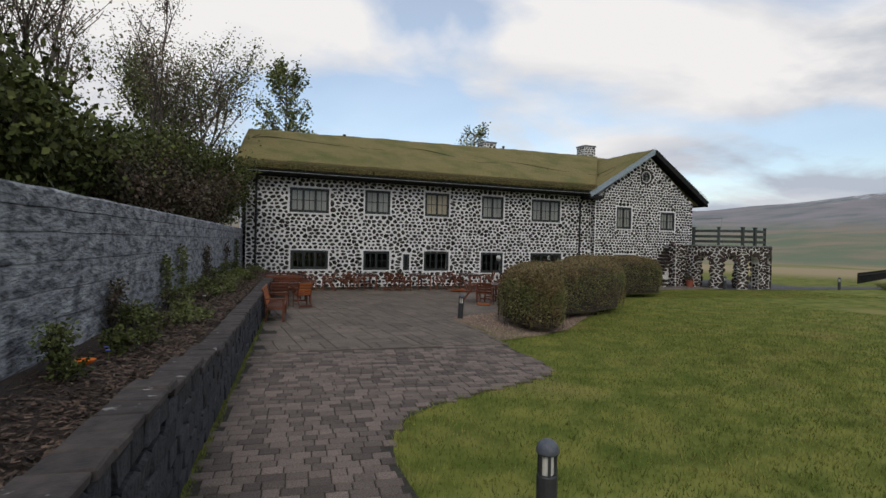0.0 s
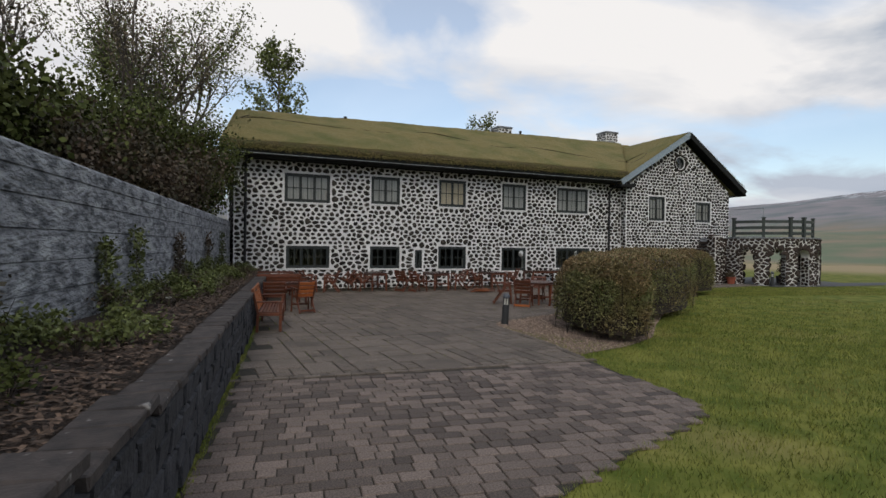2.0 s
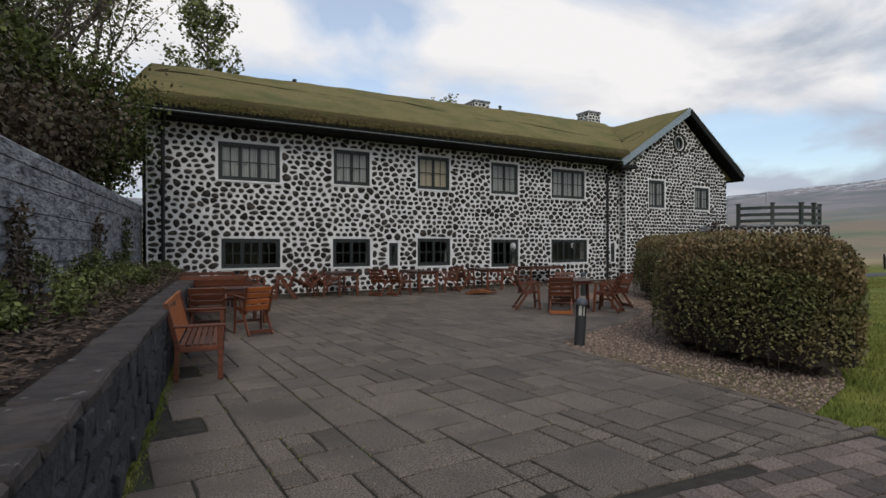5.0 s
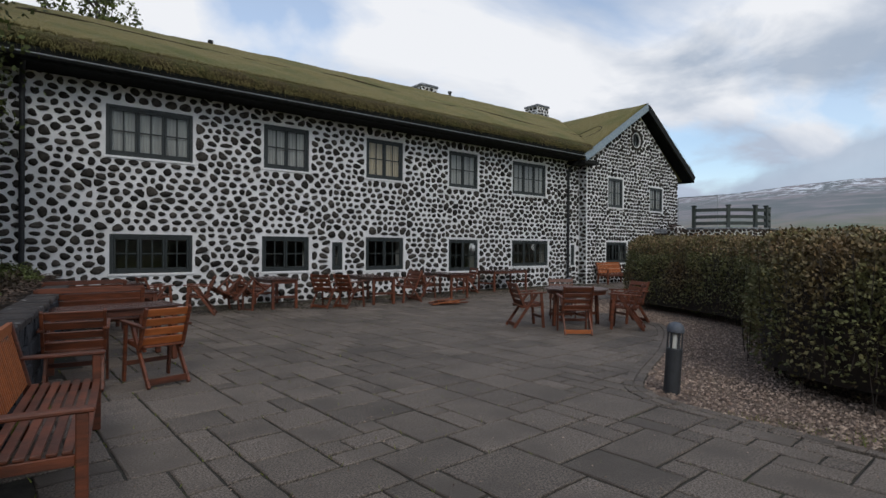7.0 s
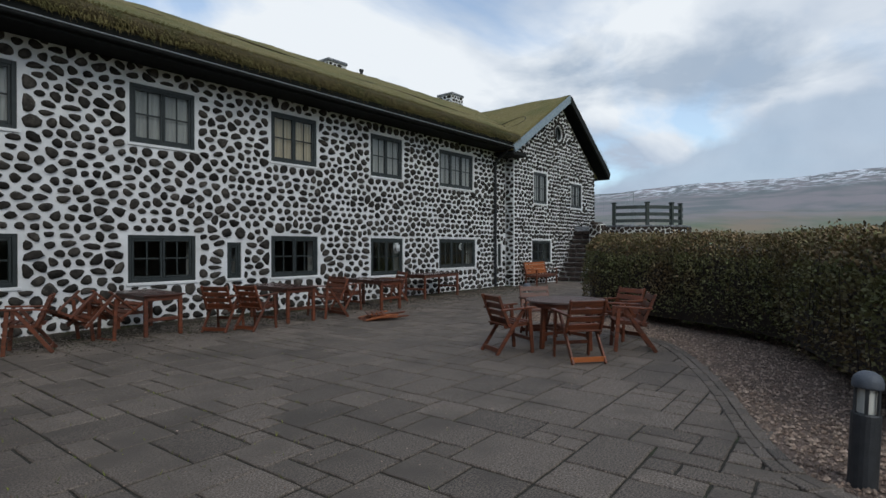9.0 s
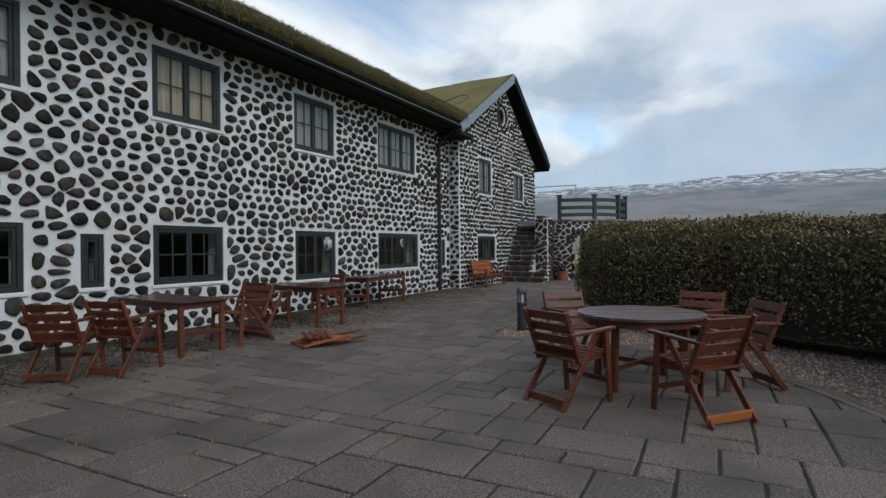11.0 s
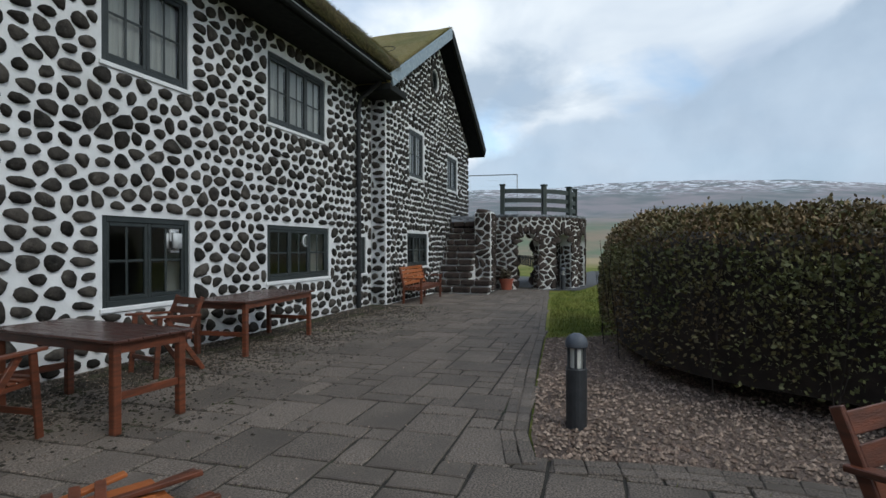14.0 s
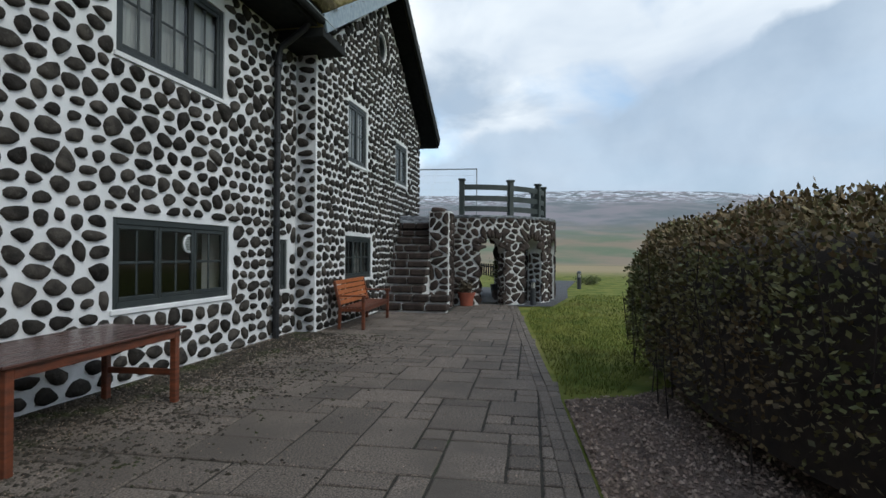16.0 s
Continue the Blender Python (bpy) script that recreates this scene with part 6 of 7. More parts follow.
# ---- planting in the raised bed ----
rb = random.Random(23)
bed = 0
for k in range(84):
    y = rb.uniform(3.0, 22.5)
    t = rb.choice((rb.uniform(0.55, 0.98), rb.uniform(0.2, 0.98)))
    x = foot_x(y) - 0.3 + (conc_x(y) + 0.12 - foot_x(y) + 0.3) * t
    hgt = rb.uniform(0.10, 0.34) * (1.6 if t > 0.8 else 1.0)
    kind = rb.choice(("g", "g", "p", "d"))
    p = thing("bed_plant", {"g": "small green leafy perennial in the mulch bed", "p": "brown dead-looking perennial stalks in the bed", "d": "low dark green plant in the bed"}[kind], "plant", pose(x, y, 0.80 + 0.12 * t), "bed plants")
    ch = []
    for s in range(rb.randint(6, 12)):
        a = rb.uniform(0, 6.28)
        r = rb.uniform(0.03, 0.18)
        ch.append(tube([(0, 0, 0), (math.cos(a) * r * 0.5, math.sin(a) * r * 0.5, hgt * 0.6), (math.cos(a) * r, math.sin(a) * r, hgt * rb.uniform(0.8, 1.15))], 0.004, 0.002, 3))
    V, F = merge(ch)
    part("stalk", raw(V, F, M_TWIG, "stalk"), None, p)
    V, F = merge([moved(leaf_cluster(rb, 90 if kind != "p" else 30, 0.055, 0.16, 0.8), rb.uniform(-0.06, 0.06), rb.uniform(-0.06, 0.06), hgt * rb.uniform(0.5, 0.9)) for _ in range(3)])
    part("foliage", raw(V, F, {"g": M_LEAF_L, "p": M_LEAF_P, "d": M_LEAF_D}[kind], "foliage"), None, p)
# climbers on the concrete wall
for y, hh, m in ((8.9, 1.0, M_LEAF_L), (10.3, 1.2, M_LEAF_L), (13.4, 1.1, M_LEAF_P), (5.9, 0.7, M_LEAF_P), (17.5, 1.2, M_LEAF_P), (20.5, 1.2, M_LEAF_D)):
    p = thing("climber", "thin climbing plant trained up the concrete wall", "plant", pose(conc_x(y) + 0.05, y, 0.85), "wall climbers")
    ch, lv = [], []
    for s in range(6):
        pts = [(0.02, rb.uniform(-0.1, 0.1), 0)]
        for q in range(5):
            pts.append((rb.uniform(0.01, 0.08), pts[-1][1] + rb.uniform(-0.14, 0.14), hh * (q + 1) / 5 * rb.uniform(0.85, 1.1)))
            lv.append(moved(leaf_cluster(rb, 16, 0.07, 0.10), *pts[-1]))
        ch.append(tube(pts, 0.006, 0.003, 4))
    V, F = merge(ch)
    tagged(part("stalk", raw(V, F, M_BARK, "stalk"), None, p), kind="stuff")
    V, F = merge(lv)
    part("foliage", raw(V, F, m, "foliage"), None, p)


def flower(x, y, z, m, r, label, h=0.14):
    p = thing("flower", label, "flower", pose(x, y, z), "bed flowers")
    vs, fs = tube([(0, 0, 0), (0.01, 0, h)], 0.004, 0.003, 4)
    part("stem", raw(vs, fs, M_LEAF_L, "stem"), None, p)
    part("bloom", lathe([(0.0, h), (r * 0.6, h + r * 0.1), (r, h + r * 0.5), (r * 0.7, h + r * 0.42), (0, h + r * 0.2)], 9), m, p)


def bed_xy(y, t):
    return foot_x(y) - 0.3 + (conc_x(y) + 0.12 - foot_x(y) + 0.3) * t


for y, t, m, r, lb in ((3.35, 0.62, M_POPPY, 0.10, "bright orange poppy bloom in the bed"), (13.2, 0.55, M_POPPY, 0.06, "bright orange poppy bloom in the bed"), (13.6, 0.7, M_POPPY, 0.05, "bright orange poppy bloom in the bed"), (3.3, 0.7, M_PALE, 0.05, "white flower in the bed"), (9.9, 0.6, M_PALE, 0.05, "white flower in the bed"), (4.0, 0.62, M_BLUE, 0.03, "small blue flower in the bed"), (4.2, 0.68, M_BLUE, 0.03, "small blue flower in the bed"), (9.6, 0.8, M_BLUE, 0.03, "small blue flower in the bed")):
    flower(bed_xy(y, t), y, 0.84, m, r, lb, 0.16)
V, F = [], []
for k in range(15000):
    y = rb.uniform(0, 23)
    x = bed_xy(y, rb.uniform(0.02, 1))
    a = rb.uniform(0, 6.28)
    L, w = rb.uniform(0.015, 0.05), rb.uniform(0.005, 0.014)
    z = 0.79 + 0.14 * rb.random() * 0.6 + 0.05
    ux, uy = math.cos(a), math.sin(a)
    o = len(V)
    V += [(x - ux * L - uy * w, y - uy * L + ux * w, z), (x - ux * L + uy * w, y - uy * L - ux * w, z + 0.004), (x + ux * L + uy * w, y + uy * L - ux * w, z + rb.uniform(0, 0.02)), (x + ux * L - uy * w, y + uy * L + ux * w, z + rb.uniform(0, 0.02))]
    F.append((o, o + 1, o + 2, o + 3))
tagged(new("bark_chips", raw(V, F, M_CHIP, "bark_chips")), "scattered bark chips and dry leaves on the bed", "bark mulch", kind="stuff")

# ---- loose gravel ----
V, F = [], []
rgv = random.Random(29)
cnt = 0
while cnt < 30000:
    x, y = rgv.uniform(7.8, 19.5), rgv.uniform(8.2, 18.8)
    if not inside(gravel_poly, x, y):
        continue
    cnt += 1
    s = rgv.uniform(0.007, 0.026)
    z = -0.008 + s * 0.3
    o = len(V)
    a = rgv.uniform(0, 6.28)
    c, sn = math.cos(a) * s, math.sin(a) * s
    V += [(x + c, y + sn, z), (x - sn * 0.8, y + c * 0.8, z), (x - c, y - sn, z), (x + sn * 0.8, y - c * 0.8, z), (x, y, z + s * 0.8), (x, y, z - s * 0.6)]
    F += [(o, o + 1, o + 4), (o + 1, o + 2, o + 4), (o + 2, o + 3, o + 4), (o + 3, o, o + 4)]
tagged(new("loose_gravel", raw(V, F, M_GRAVEL, "loose_gravel")), "loose pale pinkish gravel chips", "gravel", kind="stuff")

# ---- lawn blades, denser near the walk ----
V, F = [], []
rgs = random.Random(37)
LAWN = [(3.40, -6)] + LAWN_EDGE[1:] + [(9.2, 8.8), (10.6, 9.3), (14.6, 12.8), (16.0, 15.0), (18.5, 16.2), (20.6, 16.5), (24, 14), (26, 4), (20, -4), (10, -6)]
LAWN2 = [(18.9, 18.69), (23.1, 19.14), (28.0, 19.64), (28.2, 18.7), (34, 17.7), (34, 13), (20.9, 15.9), (20.7, 17.5), (19.2, 18.1)]


def blades(poly, x0, x1, y0, y1, n, hmin, hmax, near):
    k = 0
    while k < n:
        x, y = rgs.uniform(x0, x1), rgs.uniform(y0, y1)
        if not inside(poly, x, y):
            continue
        dd = min(math.hypot(x - a, y - b) for a, b in near)
        if rgs.random() > min(1.0, (5.0 / max(dd, 1.0)) ** 1.6):
            continue
        k += 1
        h = rgs.uniform(hmin, hmax)
        w = rgs.uniform(0.003, 0.006) * (1 + dd * 0.09)
        a = rgs.uniform(0, 6.28)
        lx, ly = rgs.uniform(-0.6, 0.6) * h, rgs.uniform(-0.6, 0.6) * h
        c, s = math.cos(a) * w, math.sin(a) * w
        o = len(V)
        V.extend([(x - c, y - s, -0.03), (x + c, y + s, -0.03), (x + lx, y + ly, -0.03 + h)])
        F.append((o, o + 1, o + 2))


blades(LAWN, 2.4, 24, -5, 16, 120000, 0.03, 0.075, ((3.5, 0), (5.5, 3.9), (8.6, 7.0)))
blades(LAWN2, 18.5, 33, 13, 19.4, 26000, 0.03, 0.075, ((18.5, 18),))
for e0, e1 in zip(LAWN_EDGE, LAWN_EDGE[1:]):
    for k in range(int(60 * math.hypot(e1[0] - e0[0], e1[1] - e0[1]))):
        t = rgs.random()
        x, y = e0[0] + (e1[0] - e0[0]) * t + rgs.uniform(-0.02, 0.08), e0[1] + (e1[1] - e0[1]) * t + rgs.uniform(-0.08, 0.02)
        h = rgs.uniform(0.05, 0.11)
        o = len(V)
        V += [(x - 0.004, y, -0.03), (x + 0.004, y + 0.004, -0.03), (x + rgs.uniform(-0.06, 0.03), y + rgs.uniform(-0.03, 0.06), h - 0.03)]
        F.append((o, o + 1, o + 2))
tagged(new("grass_blades", raw(V, F, M_GRASS, "grass_blades")), "short mown lawn grass, green with yellowed patches", "grass", kind="stuff")

# ---- wall cobbles ----
rw = random.Random(41)
front = cobbles(rw, HX0, HX1 - 0.02, 0.0, 5.42, 0.285, 0.172, 0.040, HOLES_F, margin=0.07, rounding=0.40, shrink=(0.76, 1.03), jit=0.15)
front.sort(key=lambda q: (q[0][0] - 17.0) ** 2 * 0.35 + (q[0][1] - 1.8) ** 2)


def front_out(u, v, w):
    return (u, WY - w, v)


def gable_out(u, v, w):
    return (u, GY - w, v)


rest = []
for k, (c, poly, ar) in enumerate(front):
    vs, fs = stone_solid(poly, c, min(0.075, 0.028 + 0.14 * math.sqrt(ar) * rw.uniform(0.7, 1.2)), front_out, rw)
    if k < 300:
        part("cobble", raw(vs, fs, M_STONE, "cobble", True), None, wall_front)
    else:
        rest.append((vs, fs))
V, F = merge(rest)
tagged(part("joined_cobbles", raw(V, F, M_STONE_J, "joined_cobbles", True), None, wall_front), kind="stuff")


def in_gable(u, v):
    if v < 5.2:
        return True
    half = (7.9 - v) / (7.9 - 5.2)
    return GAX - (GAX - HX1) * half + 0.12 < u < GAX + (GX1 - GAX) * half - 0.12 and math.hypot(u - OCU[0], v - OCU[1]) > OCU[2] + 0.2


ch = []
ng = 0
for c, poly, ar in cobbles(rw, HX1 + 0.02, GX1, 0.0, 7.9, 0.235, 0.160, 0.030, HOLES_G, in_gable, margin=0.07, rounding=0.35, shrink=(0.80, 1.0), jit=0.14):
    vs, fs = stone_solid(poly, c, rw.uniform(0.03, 0.055), gable_out, rw)
    if c[0] < 26.0 and c[1] < 4.2 and ng < 300:
        ng += 1
        part("cobble", raw(vs, fs, M_STONE, "cobble", True), None, wall_gable)
    else:
        ch.append((vs, fs))
for k in range(22):
    t0 = 2 * math.pi * k / 22
    cc = (OCU[0] + (OCU[2] + 0.11) * math.cos(t0), OCU[1] + (OCU[2] + 0.11) * math.sin(t0))
    poly = [(cc[0] + 0.075 * math.cos(q * 0.6), cc[1] + 0.075 * math.sin(q * 0.6)) for q in range(10)]
    ch.append(stone_solid(poly, cc, 0.05, gable_out, rw))
for c, poly, _ in cobbles(rw, GY - 0.02, WY - 0.02, 0.0, 5.2, 0.26, 0.17, 0.05):
    ch.append(stone_solid(poly, c, 0.05, lambda u, v, w: (HX1 - w, u, v), rw))
for c, poly, _ in cobbles(rw, WY + 0.1, WY + 5.0, 0.0, 5.2, 0.28, 0.21, 0.08):
    ch.append(stone_solid(poly, c, 0.05, lambda u, v, w: (HX0 - w, u, v), rw))
V, F = merge(ch)
tagged(part("joined_cobbles", raw(V, F, M_STONE_J, "joined_cobbles", True), None, wall_gable), kind="stuff")

# ---- block wall pieces ----
rk = random.Random(43)
blk = []
for q in range(5):
    bmk = bbox(-0.04, -0.155, -0.095, 0.05, 0.155, 0.095, 0.018)
    for v in bmk.verts:
        if v.co.x > 0:
            v.co += Vector((rk.uniform(-0.02, 0.012), rk.uniform(-0.012, 0.012), rk.uniform(-0.008, 0.008)))
    blk.append(mesh_of(bmk, M_BLOCK, "block"))
cop = []
for q in range(4):
    bmk = bbox(-0.16, -0.147, 0, 0.16, 0.147, 0.075, 0.012)
    for v in bmk.verts:
        v.co += Vector((rk.uniform(-0.008, 0.008), rk.uniform(-0.004, 0.004), rk.uniform(-0.005, 0.005)))
    cop.append(mesh_of(bmk, M_COPING, "coping"))
ang = math.degrees(math.atan2(0.1334, 1.0))
nb = 0
for course in range(4):
    y = -3.2 + (0.16 if course % 2 else 0)
    while y < 21.5:
        nb += 1
        ob = part("block", blk[rk.randrange(5)], None, block_wall)
        ob.matrix_basis = pose(foot_x(y) - 0.045 + rk.uniform(-0.012, 0.012), y, 0.095 + course * 0.195, rk.uniform(-2, 2), rk.uniform(-2, 2), -ang + rk.uniform(-2.5, 2.5))
        y += 0.33
for y_start, y_end, z_low in ((-3.2, 2.05, 0.23), (2.05, 3.2, 0.15), (3.2, 4.6, 0.05)):  # the wall steps up towards the start of the walk
    y = y_start
    while y < y_end - 0.1:
        ob = part("block", blk[rk.randrange(5)], None, block_wall)
        ob.matrix_basis = pose(foot_x(y) - 0.05 + rk.uniform(-0.012, 0.012), y, 0.70 + z_low, rk.uniform(-2, 2), rk.uniform(-2, 2), -ang + rk.uniform(-2.5, 2.5))
        ob = part("block", blk[rk.randrange(5)], None, block_wall)
        ob.matrix_basis = pose(foot_x(y) - 0.19, y, 0.70 + z_low, 0, 0, -ang)
        y += 0.33
y = -3.2
while y < 21.6:
    ob = part("coping_stone", cop[rk.randrange(4)], None, block_wall)
    ob.matrix_basis = pose(foot_x(y) - 0.145 + rk.uniform(-0.012, 0.012), y, 0.772 + (0.26 if y < 2.05 else 0.18 if y < 3.2 else 0.07 if y < 4.6 else 0.0) + rk.uniform(-0.004, 0.01), rk.uniform(-1, 1), rk.uniform(-1.5, 1.5), -ang + rk.uniform(-2, 2))
    y += 0.303

# ---- paving pieces ----
rv = random.Random(47)
SLAB_LINE = lambda x: 8.56 - 0.105 * (x - 2.3)


def brick_mesh(L, W_, material, name):
    bmk = bbox(-L / 2, -W_ / 2, -0.05, L / 2, W_ / 2, 0.0, 0.007)
    return mesh_of(bmk, material, name)


paver_area = [(foot_x(-6) + 0.02, -6.0)] + [(x - 0.03, y) for x, y in LAWN_EDGE if y < 7.95] + [(7.9, SLAB_LINE(7.9)), (2.3, SLAB_LINE(2.3))]
sizes = {(L, w): brick_mesh(L, w, M_PAVER, "paver") for L in (0.15, 0.20, 0.26) for w in (0.155,)}
join_v = []
singles = []
A = radians(-8)
ca, sa = math.cos(A), math.sin(A)
row = 0
for r in range(-70, 110):
    v = r * 0.166
    u = -6 + rv.random() * 0.2
    while u < 10:
        L = rv.choice((0.15, 0.20, 0.20, 0.26))
        uc = u + L / 2
        x, y = 2 + uc * ca - v * sa, uc * sa + v * ca
        u += L + 0.011
        if not inside(paver_area, x, y) or y > SLAB_LINE(x) - 0.2 or x < foot_x(y) + 0.06:
            continue
        singles.append((x, y, L))
singles.sort(key=lambda q: (q[0] - 4.2) ** 2 + (q[1] - 6.1) ** 2)
for k, (x, y, L) in enumerate(singles):
    z = rv.uniform(-0.004, 0.003)
    if k < 300:
        ob = part("paver", sizes[L, 0.155], None, pavement)
        ob.matrix_basis = pose(x, y, z, rv.uniform(-0.6, 0.6), rv.uniform(-0.6, 0.6), math.degrees(A) + rv.uniform(-0.8, 0.8))
    else:
        hx, hy = L / 2, 0.0775
        corners = []
        for (a, b, s) in ((-1, -1, 0), (1, -1, 0), (1, 1, 0), (-1, 1, 0)):
            corners.append((a, b))
        vs = []
        for inset, dz in ((0.0, -0.05), (0.0, -0.007), (0.007, 0.0)):
            for a, b in corners:
                px, py = a * (hx - inset), b * (hy - inset)
                vs.append((x + px * ca - py * sa, y + px * sa + py * ca, z + dz))
        fs = [(8, 9, 10, 11)]
        for q in range(2):
            for i in range(4):
                j = (i + 1) % 4
                fs.append((q * 4 + i, q * 4 + j, q * 4 + 4 + j, q * 4 + 4 + i))
        join_v.append((vs, fs))
V, F = merge(join_v)
tagged(part("joined_pavers", raw(V, F, M_PAVER_J, "joined_pavers"), None, pavement), kind="stuff")

# edging bricks along the lines and curves
edge_me = brick_mesh(0.205, 0.10, M_SLAB, "edging_brick")


def edging(line, off, step=0.213, limit=400):
    acc = 0.0
    for (ax, ay), (bx, by) in zip(line, line[1:]):
        L = math.hypot(bx - ax, by - ay)
        if L < 1e-6:
            continue
        dx, dy = (bx - ax) / L, (by - ay) / L
        while acc < L:
            x, y = ax + dx * acc - dy * off, ay + dy * acc + dx * off
            ob = part("edging_brick", edge_me, None, pavement)
            ob.matrix_basis = pose(x, y, 0.009 + rv.uniform(-0.003, 0.003), 0, 0, math.degrees(math.atan2(dy, dx)) + rv.uniform(-1.5, 1.5))
            acc += step
        acc -= L


edging([(2.35, SLAB_LINE(2.35) - 0.07), (7.88, SLAB_LINE(7.88) - 0.07)], 0.0)
edging([p for p in LAWN_EDGE if p[1] > 7.95], 0.06)
edging(PATIO_EDGE, 0.06)
edging(PATIO_EDGE, 0.17)
edging(PATH_EDGE, 0.06)
edging(PATH_EDGE, 0.17)

# big slabs in a random ashlar bond
slab_area = [(2.33, SLAB_LINE(2.33) + 0.03), (7.88, SLAB_LINE(7.88) + 0.03)] + [(x - 0.1, y) for x, y in LAWN_EDGE if y > 7.95] + [(x - 0.08, y + 0.09) for x, y in PATIO_EDGE] + [(x, y + 0.13) for x, y in PATH_EDGE] + [(28.7, 20.3), (28.2, 21.4), (27.0, 21.4), (25.9, 21.2), (25.85, 23.0), (22.3, 23.0), (22.3, 23.42), (2.9, 23.42), (4.1, 21.6), (foot_x(15) + 0.02, 15)]
U = 0.235
ca, sa = math.cos(radians(2.0)), math.sin(radians(2.0))
NI, NJ = 150, 110
used = np.zeros((NI, NJ), bool)
slabs = []
shapes = [(3, 2), (2, 2), (2, 1), (3, 3), (2, 3), (1, 1), (1, 2), (2, 2), (3, 2)]
for j in range(NJ):
    for i in range(NI):
        if used[i, j]:
            continue
        opts = [s for s in rv.sample(shapes, len(shapes)) if i + s[0] <= NI and j + s[1] <= NJ and not used[i:i + s[0], j:j + s[1]].any()]
        a, b = opts[0] if opts else (1, 1)
        used[i:i + a, j:j + b] = True
        uc, vc = (i + a / 2) * U - 1.5, (j + b / 2) * U - 2
        x, y = 1 + uc * ca - vc * sa, 6 + uc * sa + vc * ca
        if x > foot_x(y) + 0.1:
            hx, hy = a * U / 2, b * U / 2
            if all(inside(slab_area, x + sx * hx * 0.6, y + sy * hy * 0.6) for sx in (-1, 1) for sy in (-1, 1)):
                slabs.append((x, y, a, b))
            else:
                for p in range(a):
                    for q in range(b):
                        uu, vv_ = (i + p + 0.5) * U - 1.5, (j + q + 0.5) * U - 2
                        xx, yy = 1 + uu * ca - vv_ * sa, 6 + uu * sa + vv_ * ca
                        if any(inside(slab_area, xx + ex, yy + ey_) for ex, ey_ in ((0, 0), (0.07, 0), (-0.07, 0), (0, 0.07), (0, -0.07))):
                            slabs.append((xx, yy, 1, 1))
slab_me = {}


def worn_slab(L, W_, rng):
    """Paving slab with knocked, uneven edges and a slightly hollow top."""
    ring = []
    for i in range(16):
        s, t = i // 4, (i % 4) / 4
        ring.append(((-1 + 2 * t, -1), (1, -1 + 2 * t), (1 - 2 * t, 1), (-1, 1 - 2 * t))[s])
    vs = []
    jit = [(rng.uniform(-0.006, 0.002), rng.uniform(-0.006, 0.002)) for _ in ring]
    for inset, dz in ((0.0, -0.05), (0.0, -0.008), (0.009, 0.0)):
        for (a, b), (ja, jb) in zip(ring, jit):
            k = 1.7 if abs(a) == 1 and abs(b) == 1 else 1.0
            vs.append((a * (L / 2 - inset * k + ja), b * (W_ / 2 - inset * k + jb), dz + (rng.uniform(-0.003, 0.001) if dz == 0 else 0)))
    fs = [tuple(range(32, 48))]
    for q in range(2):
        for i in range(16):
            j = (i + 1) % 16
            fs.append((q * 16 + i, q * 16 + j, q * 16 + 16 + j, q * 16 + 16 + i))
    return vs, fs

slabs.sort(key=lambda q: min(math.hypot(q[0] - 5.4, q[1] - 12.3), math.hypot(q[0] - 13.0, q[1] - 19.8)))
rest = []
for k, (x, y, a, b) in enumerate(slabs):
    z = rv.uniform(-0.0025, 0.002)
    if k < 300:
        key = (a, b, rv.randrange(4))
        if key not in slab_me:
            slab_me[key] = raw(*worn_slab(a * U - 0.018, b * U - 0.018, rv), M_SLAB, "slab")
        ob = part("slab", slab_me[key], None, pavement)
        ob.matrix_basis = pose(x, y, z, rv.uniform(-0.3, 0.3), rv.uniform(-0.3, 0.3), 2.0 + rv.uniform(-0.7, 0.7))
    else:
        tx, ty = rv.uniform(-0.005, 0.005), rv.uniform(-0.005, 0.005)
        vs, fs = worn_slab(a * U - 0.018, b * U - 0.018, rv)
        rest.append(([(x + px * ca - py * sa, y + px * sa + py * ca, z + pz + px * tx + py * ty) for px, py, pz in vs], fs))
V, F = merge(rest)
tagged(part("joined_slabs", raw(V, F, M_SLAB_J, "joined_slabs"), None, pavement), kind="stuff")

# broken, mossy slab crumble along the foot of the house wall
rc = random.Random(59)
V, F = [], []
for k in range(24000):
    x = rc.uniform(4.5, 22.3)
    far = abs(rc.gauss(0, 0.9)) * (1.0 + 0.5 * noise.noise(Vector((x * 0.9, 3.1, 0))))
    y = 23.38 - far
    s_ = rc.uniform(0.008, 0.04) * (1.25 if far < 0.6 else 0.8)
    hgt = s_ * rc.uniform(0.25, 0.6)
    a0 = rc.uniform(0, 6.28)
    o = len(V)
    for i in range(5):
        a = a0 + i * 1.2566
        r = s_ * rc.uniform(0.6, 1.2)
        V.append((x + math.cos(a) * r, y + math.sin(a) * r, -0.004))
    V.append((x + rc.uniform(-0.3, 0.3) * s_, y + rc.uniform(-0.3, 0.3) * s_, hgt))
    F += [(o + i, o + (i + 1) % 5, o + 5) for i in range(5)]
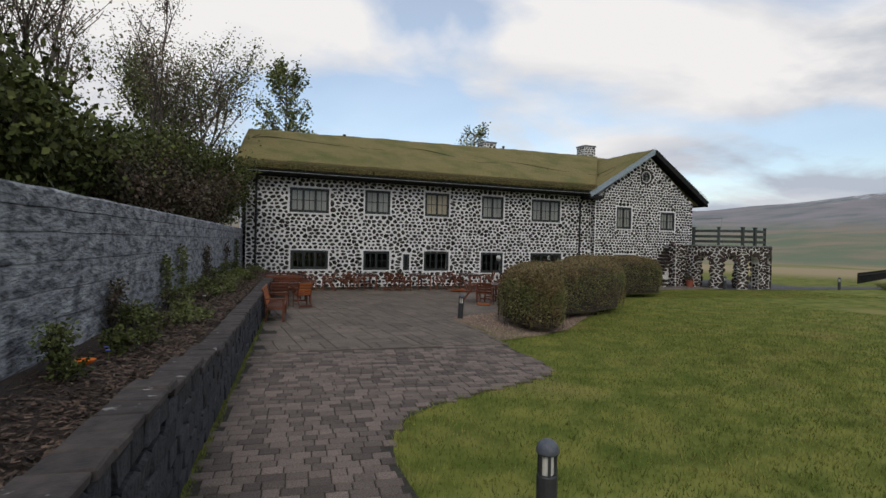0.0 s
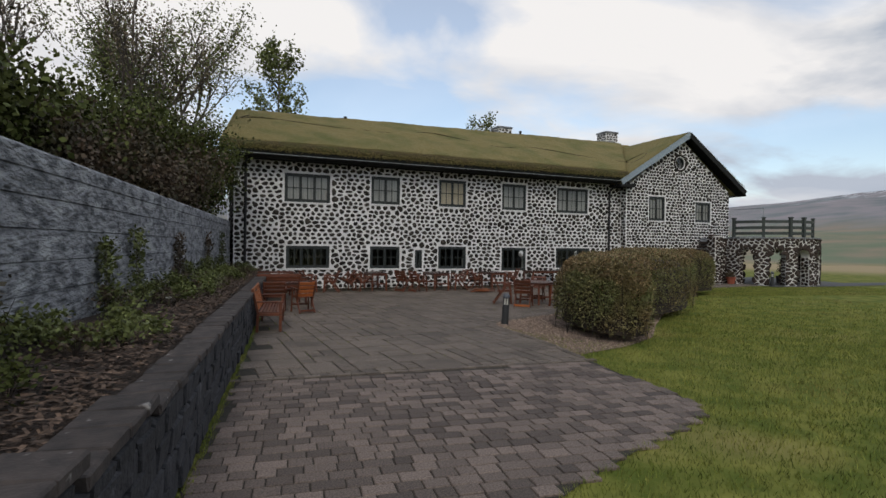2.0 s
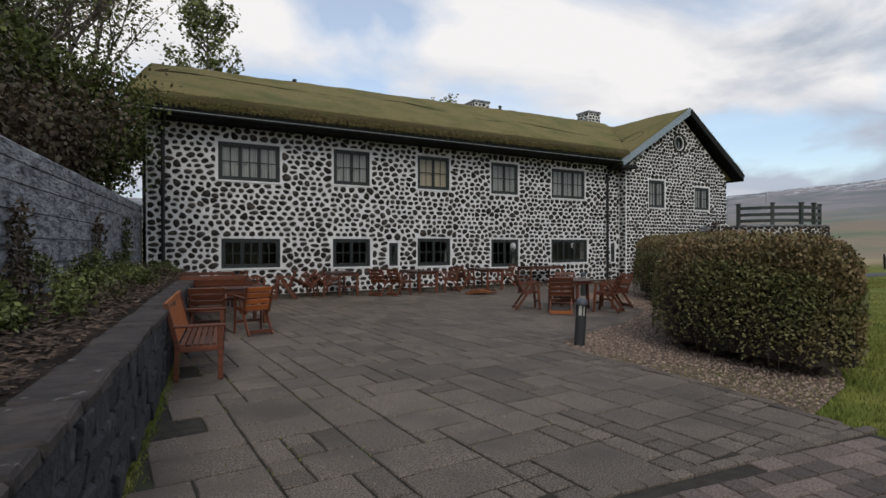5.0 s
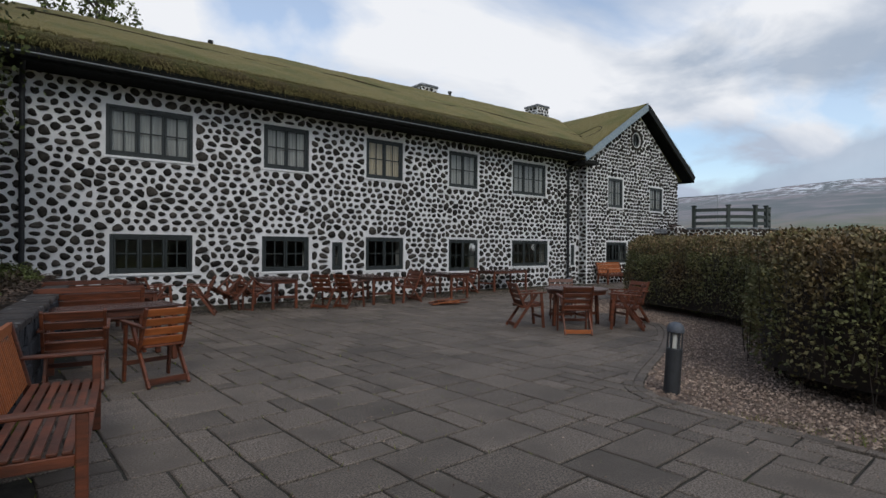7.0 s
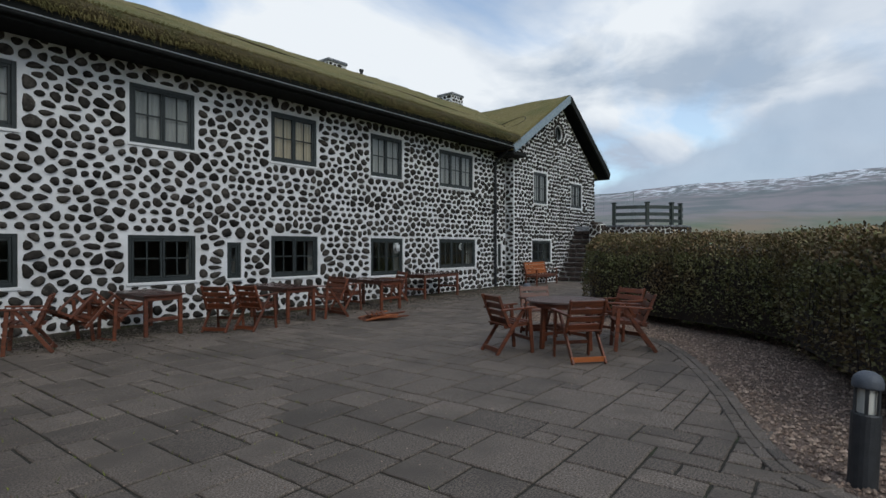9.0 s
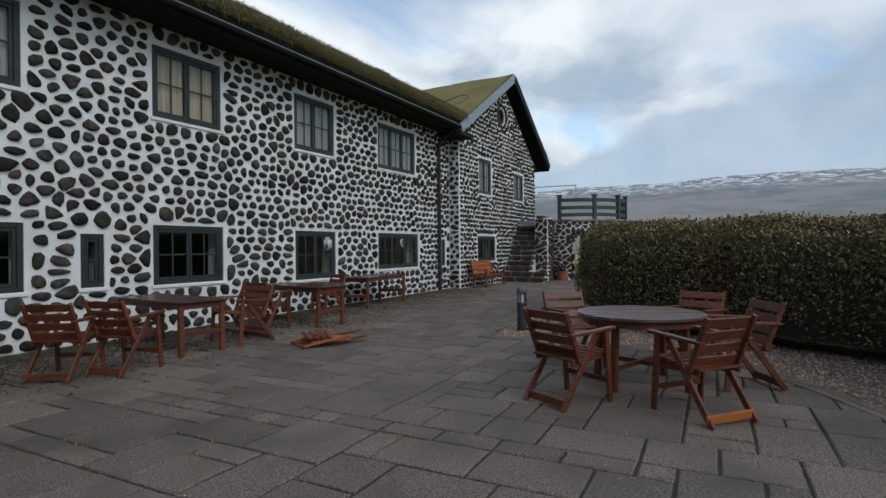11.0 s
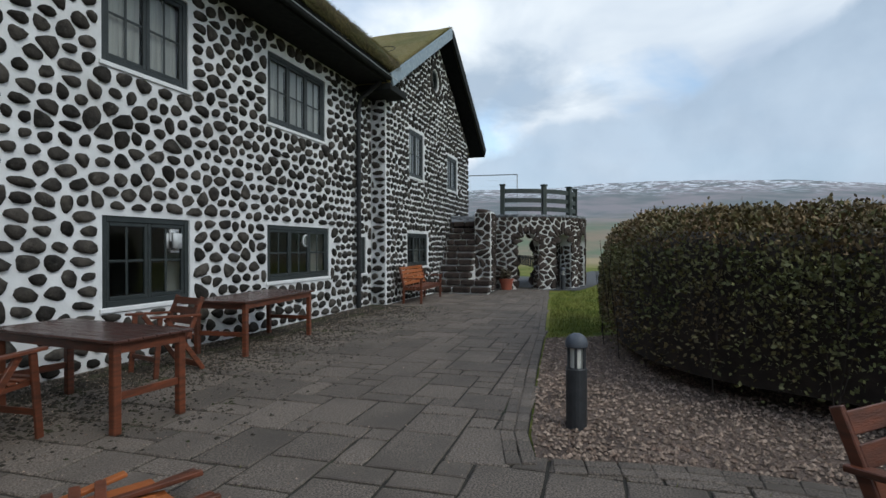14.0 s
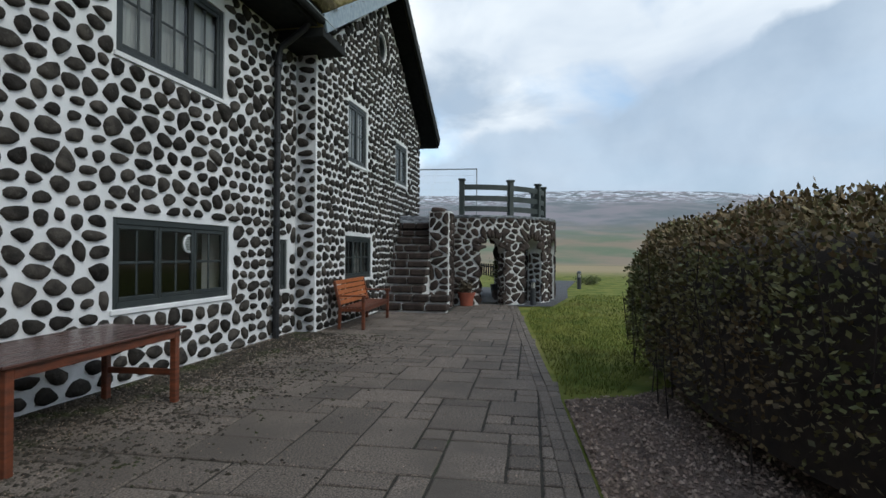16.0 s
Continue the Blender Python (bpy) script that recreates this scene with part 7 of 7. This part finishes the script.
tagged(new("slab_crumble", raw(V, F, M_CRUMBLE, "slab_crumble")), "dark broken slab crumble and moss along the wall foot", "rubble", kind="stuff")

# ---- crumbs and dry leaves lying on the paving ----
rz = random.Random(53)
V, F = [], []
for k in range(16000):
    x, y = rz.uniform(1.5, 27), rz.uniform(8, 23.4)
    if rz.random() < 0.4:
        x, y = rz.uniform(12, 22), 23.4 - abs(rz.gauss(0, 0.8))
    if not inside(slab_area, x, y):
        continue
    s_ = rz.uniform(0.003, 0.011)
    a = rz.uniform(0, 6.28)
    c, sn = math.cos(a) * s_, math.sin(a) * s_
    o = len(V)
    V += [(x + c, y + sn, 0.004), (x - sn * 0.7, y + c * 0.7, 0.004), (x - c, y - sn, 0.004), (x + sn * 0.7, y - c * 0.7, 0.004), (x, y, 0.004 + s_ * 0.8)]
    F += [(o, o + 1, o + 4), (o + 1, o + 2, o + 4), (o + 2, o + 3, o + 4), (o + 3, o, o + 4)]
tagged(new("paving_crumbs", raw(V, F, M_GRAVEL, "paving_crumbs")), "pale grit and crumbs scattered over the slabs", "grit", kind="stuff")
# moss and weeds in the joint along the block wall and slab joints
V, F = [], []
for k in range(5200):
    if k < 3400:
        y = rz.uniform(-2, 15)
        x = foot_x(y) + abs(rz.gauss(0.02, 0.03))
    else:
        x, y = rz.uniform(3, 14), rz.uniform(9, 20)
        if not inside(slab_area, x, y):
            continue
        # snap to the nearest joint line
        uu = (x - 1) * ca + (y - 6) * sa
        vv_ = -(x - 1) * sa + (y - 6) * ca
        uu = round((uu + 1.5) / U) * U - 1.5
        x, y = 1 + uu * ca - vv_ * sa, 6 + uu * sa + vv_ * ca
    h = rz.uniform(0.01, 0.035)
    o = len(V)
    V += [(x - 0.005, y, -0.01), (x + 0.005, y + 0.003, -0.01), (x + rz.uniform(-0.03, 0.03), y + rz.uniform(-0.03, 0.03), h)]
    F.append((o, o + 1, o + 2))
tagged(new("joint_weeds", raw(V, F, M_GRASS, "joint_weeds")), "small weeds and moss in the paving joints", "weeds", kind="stuff")
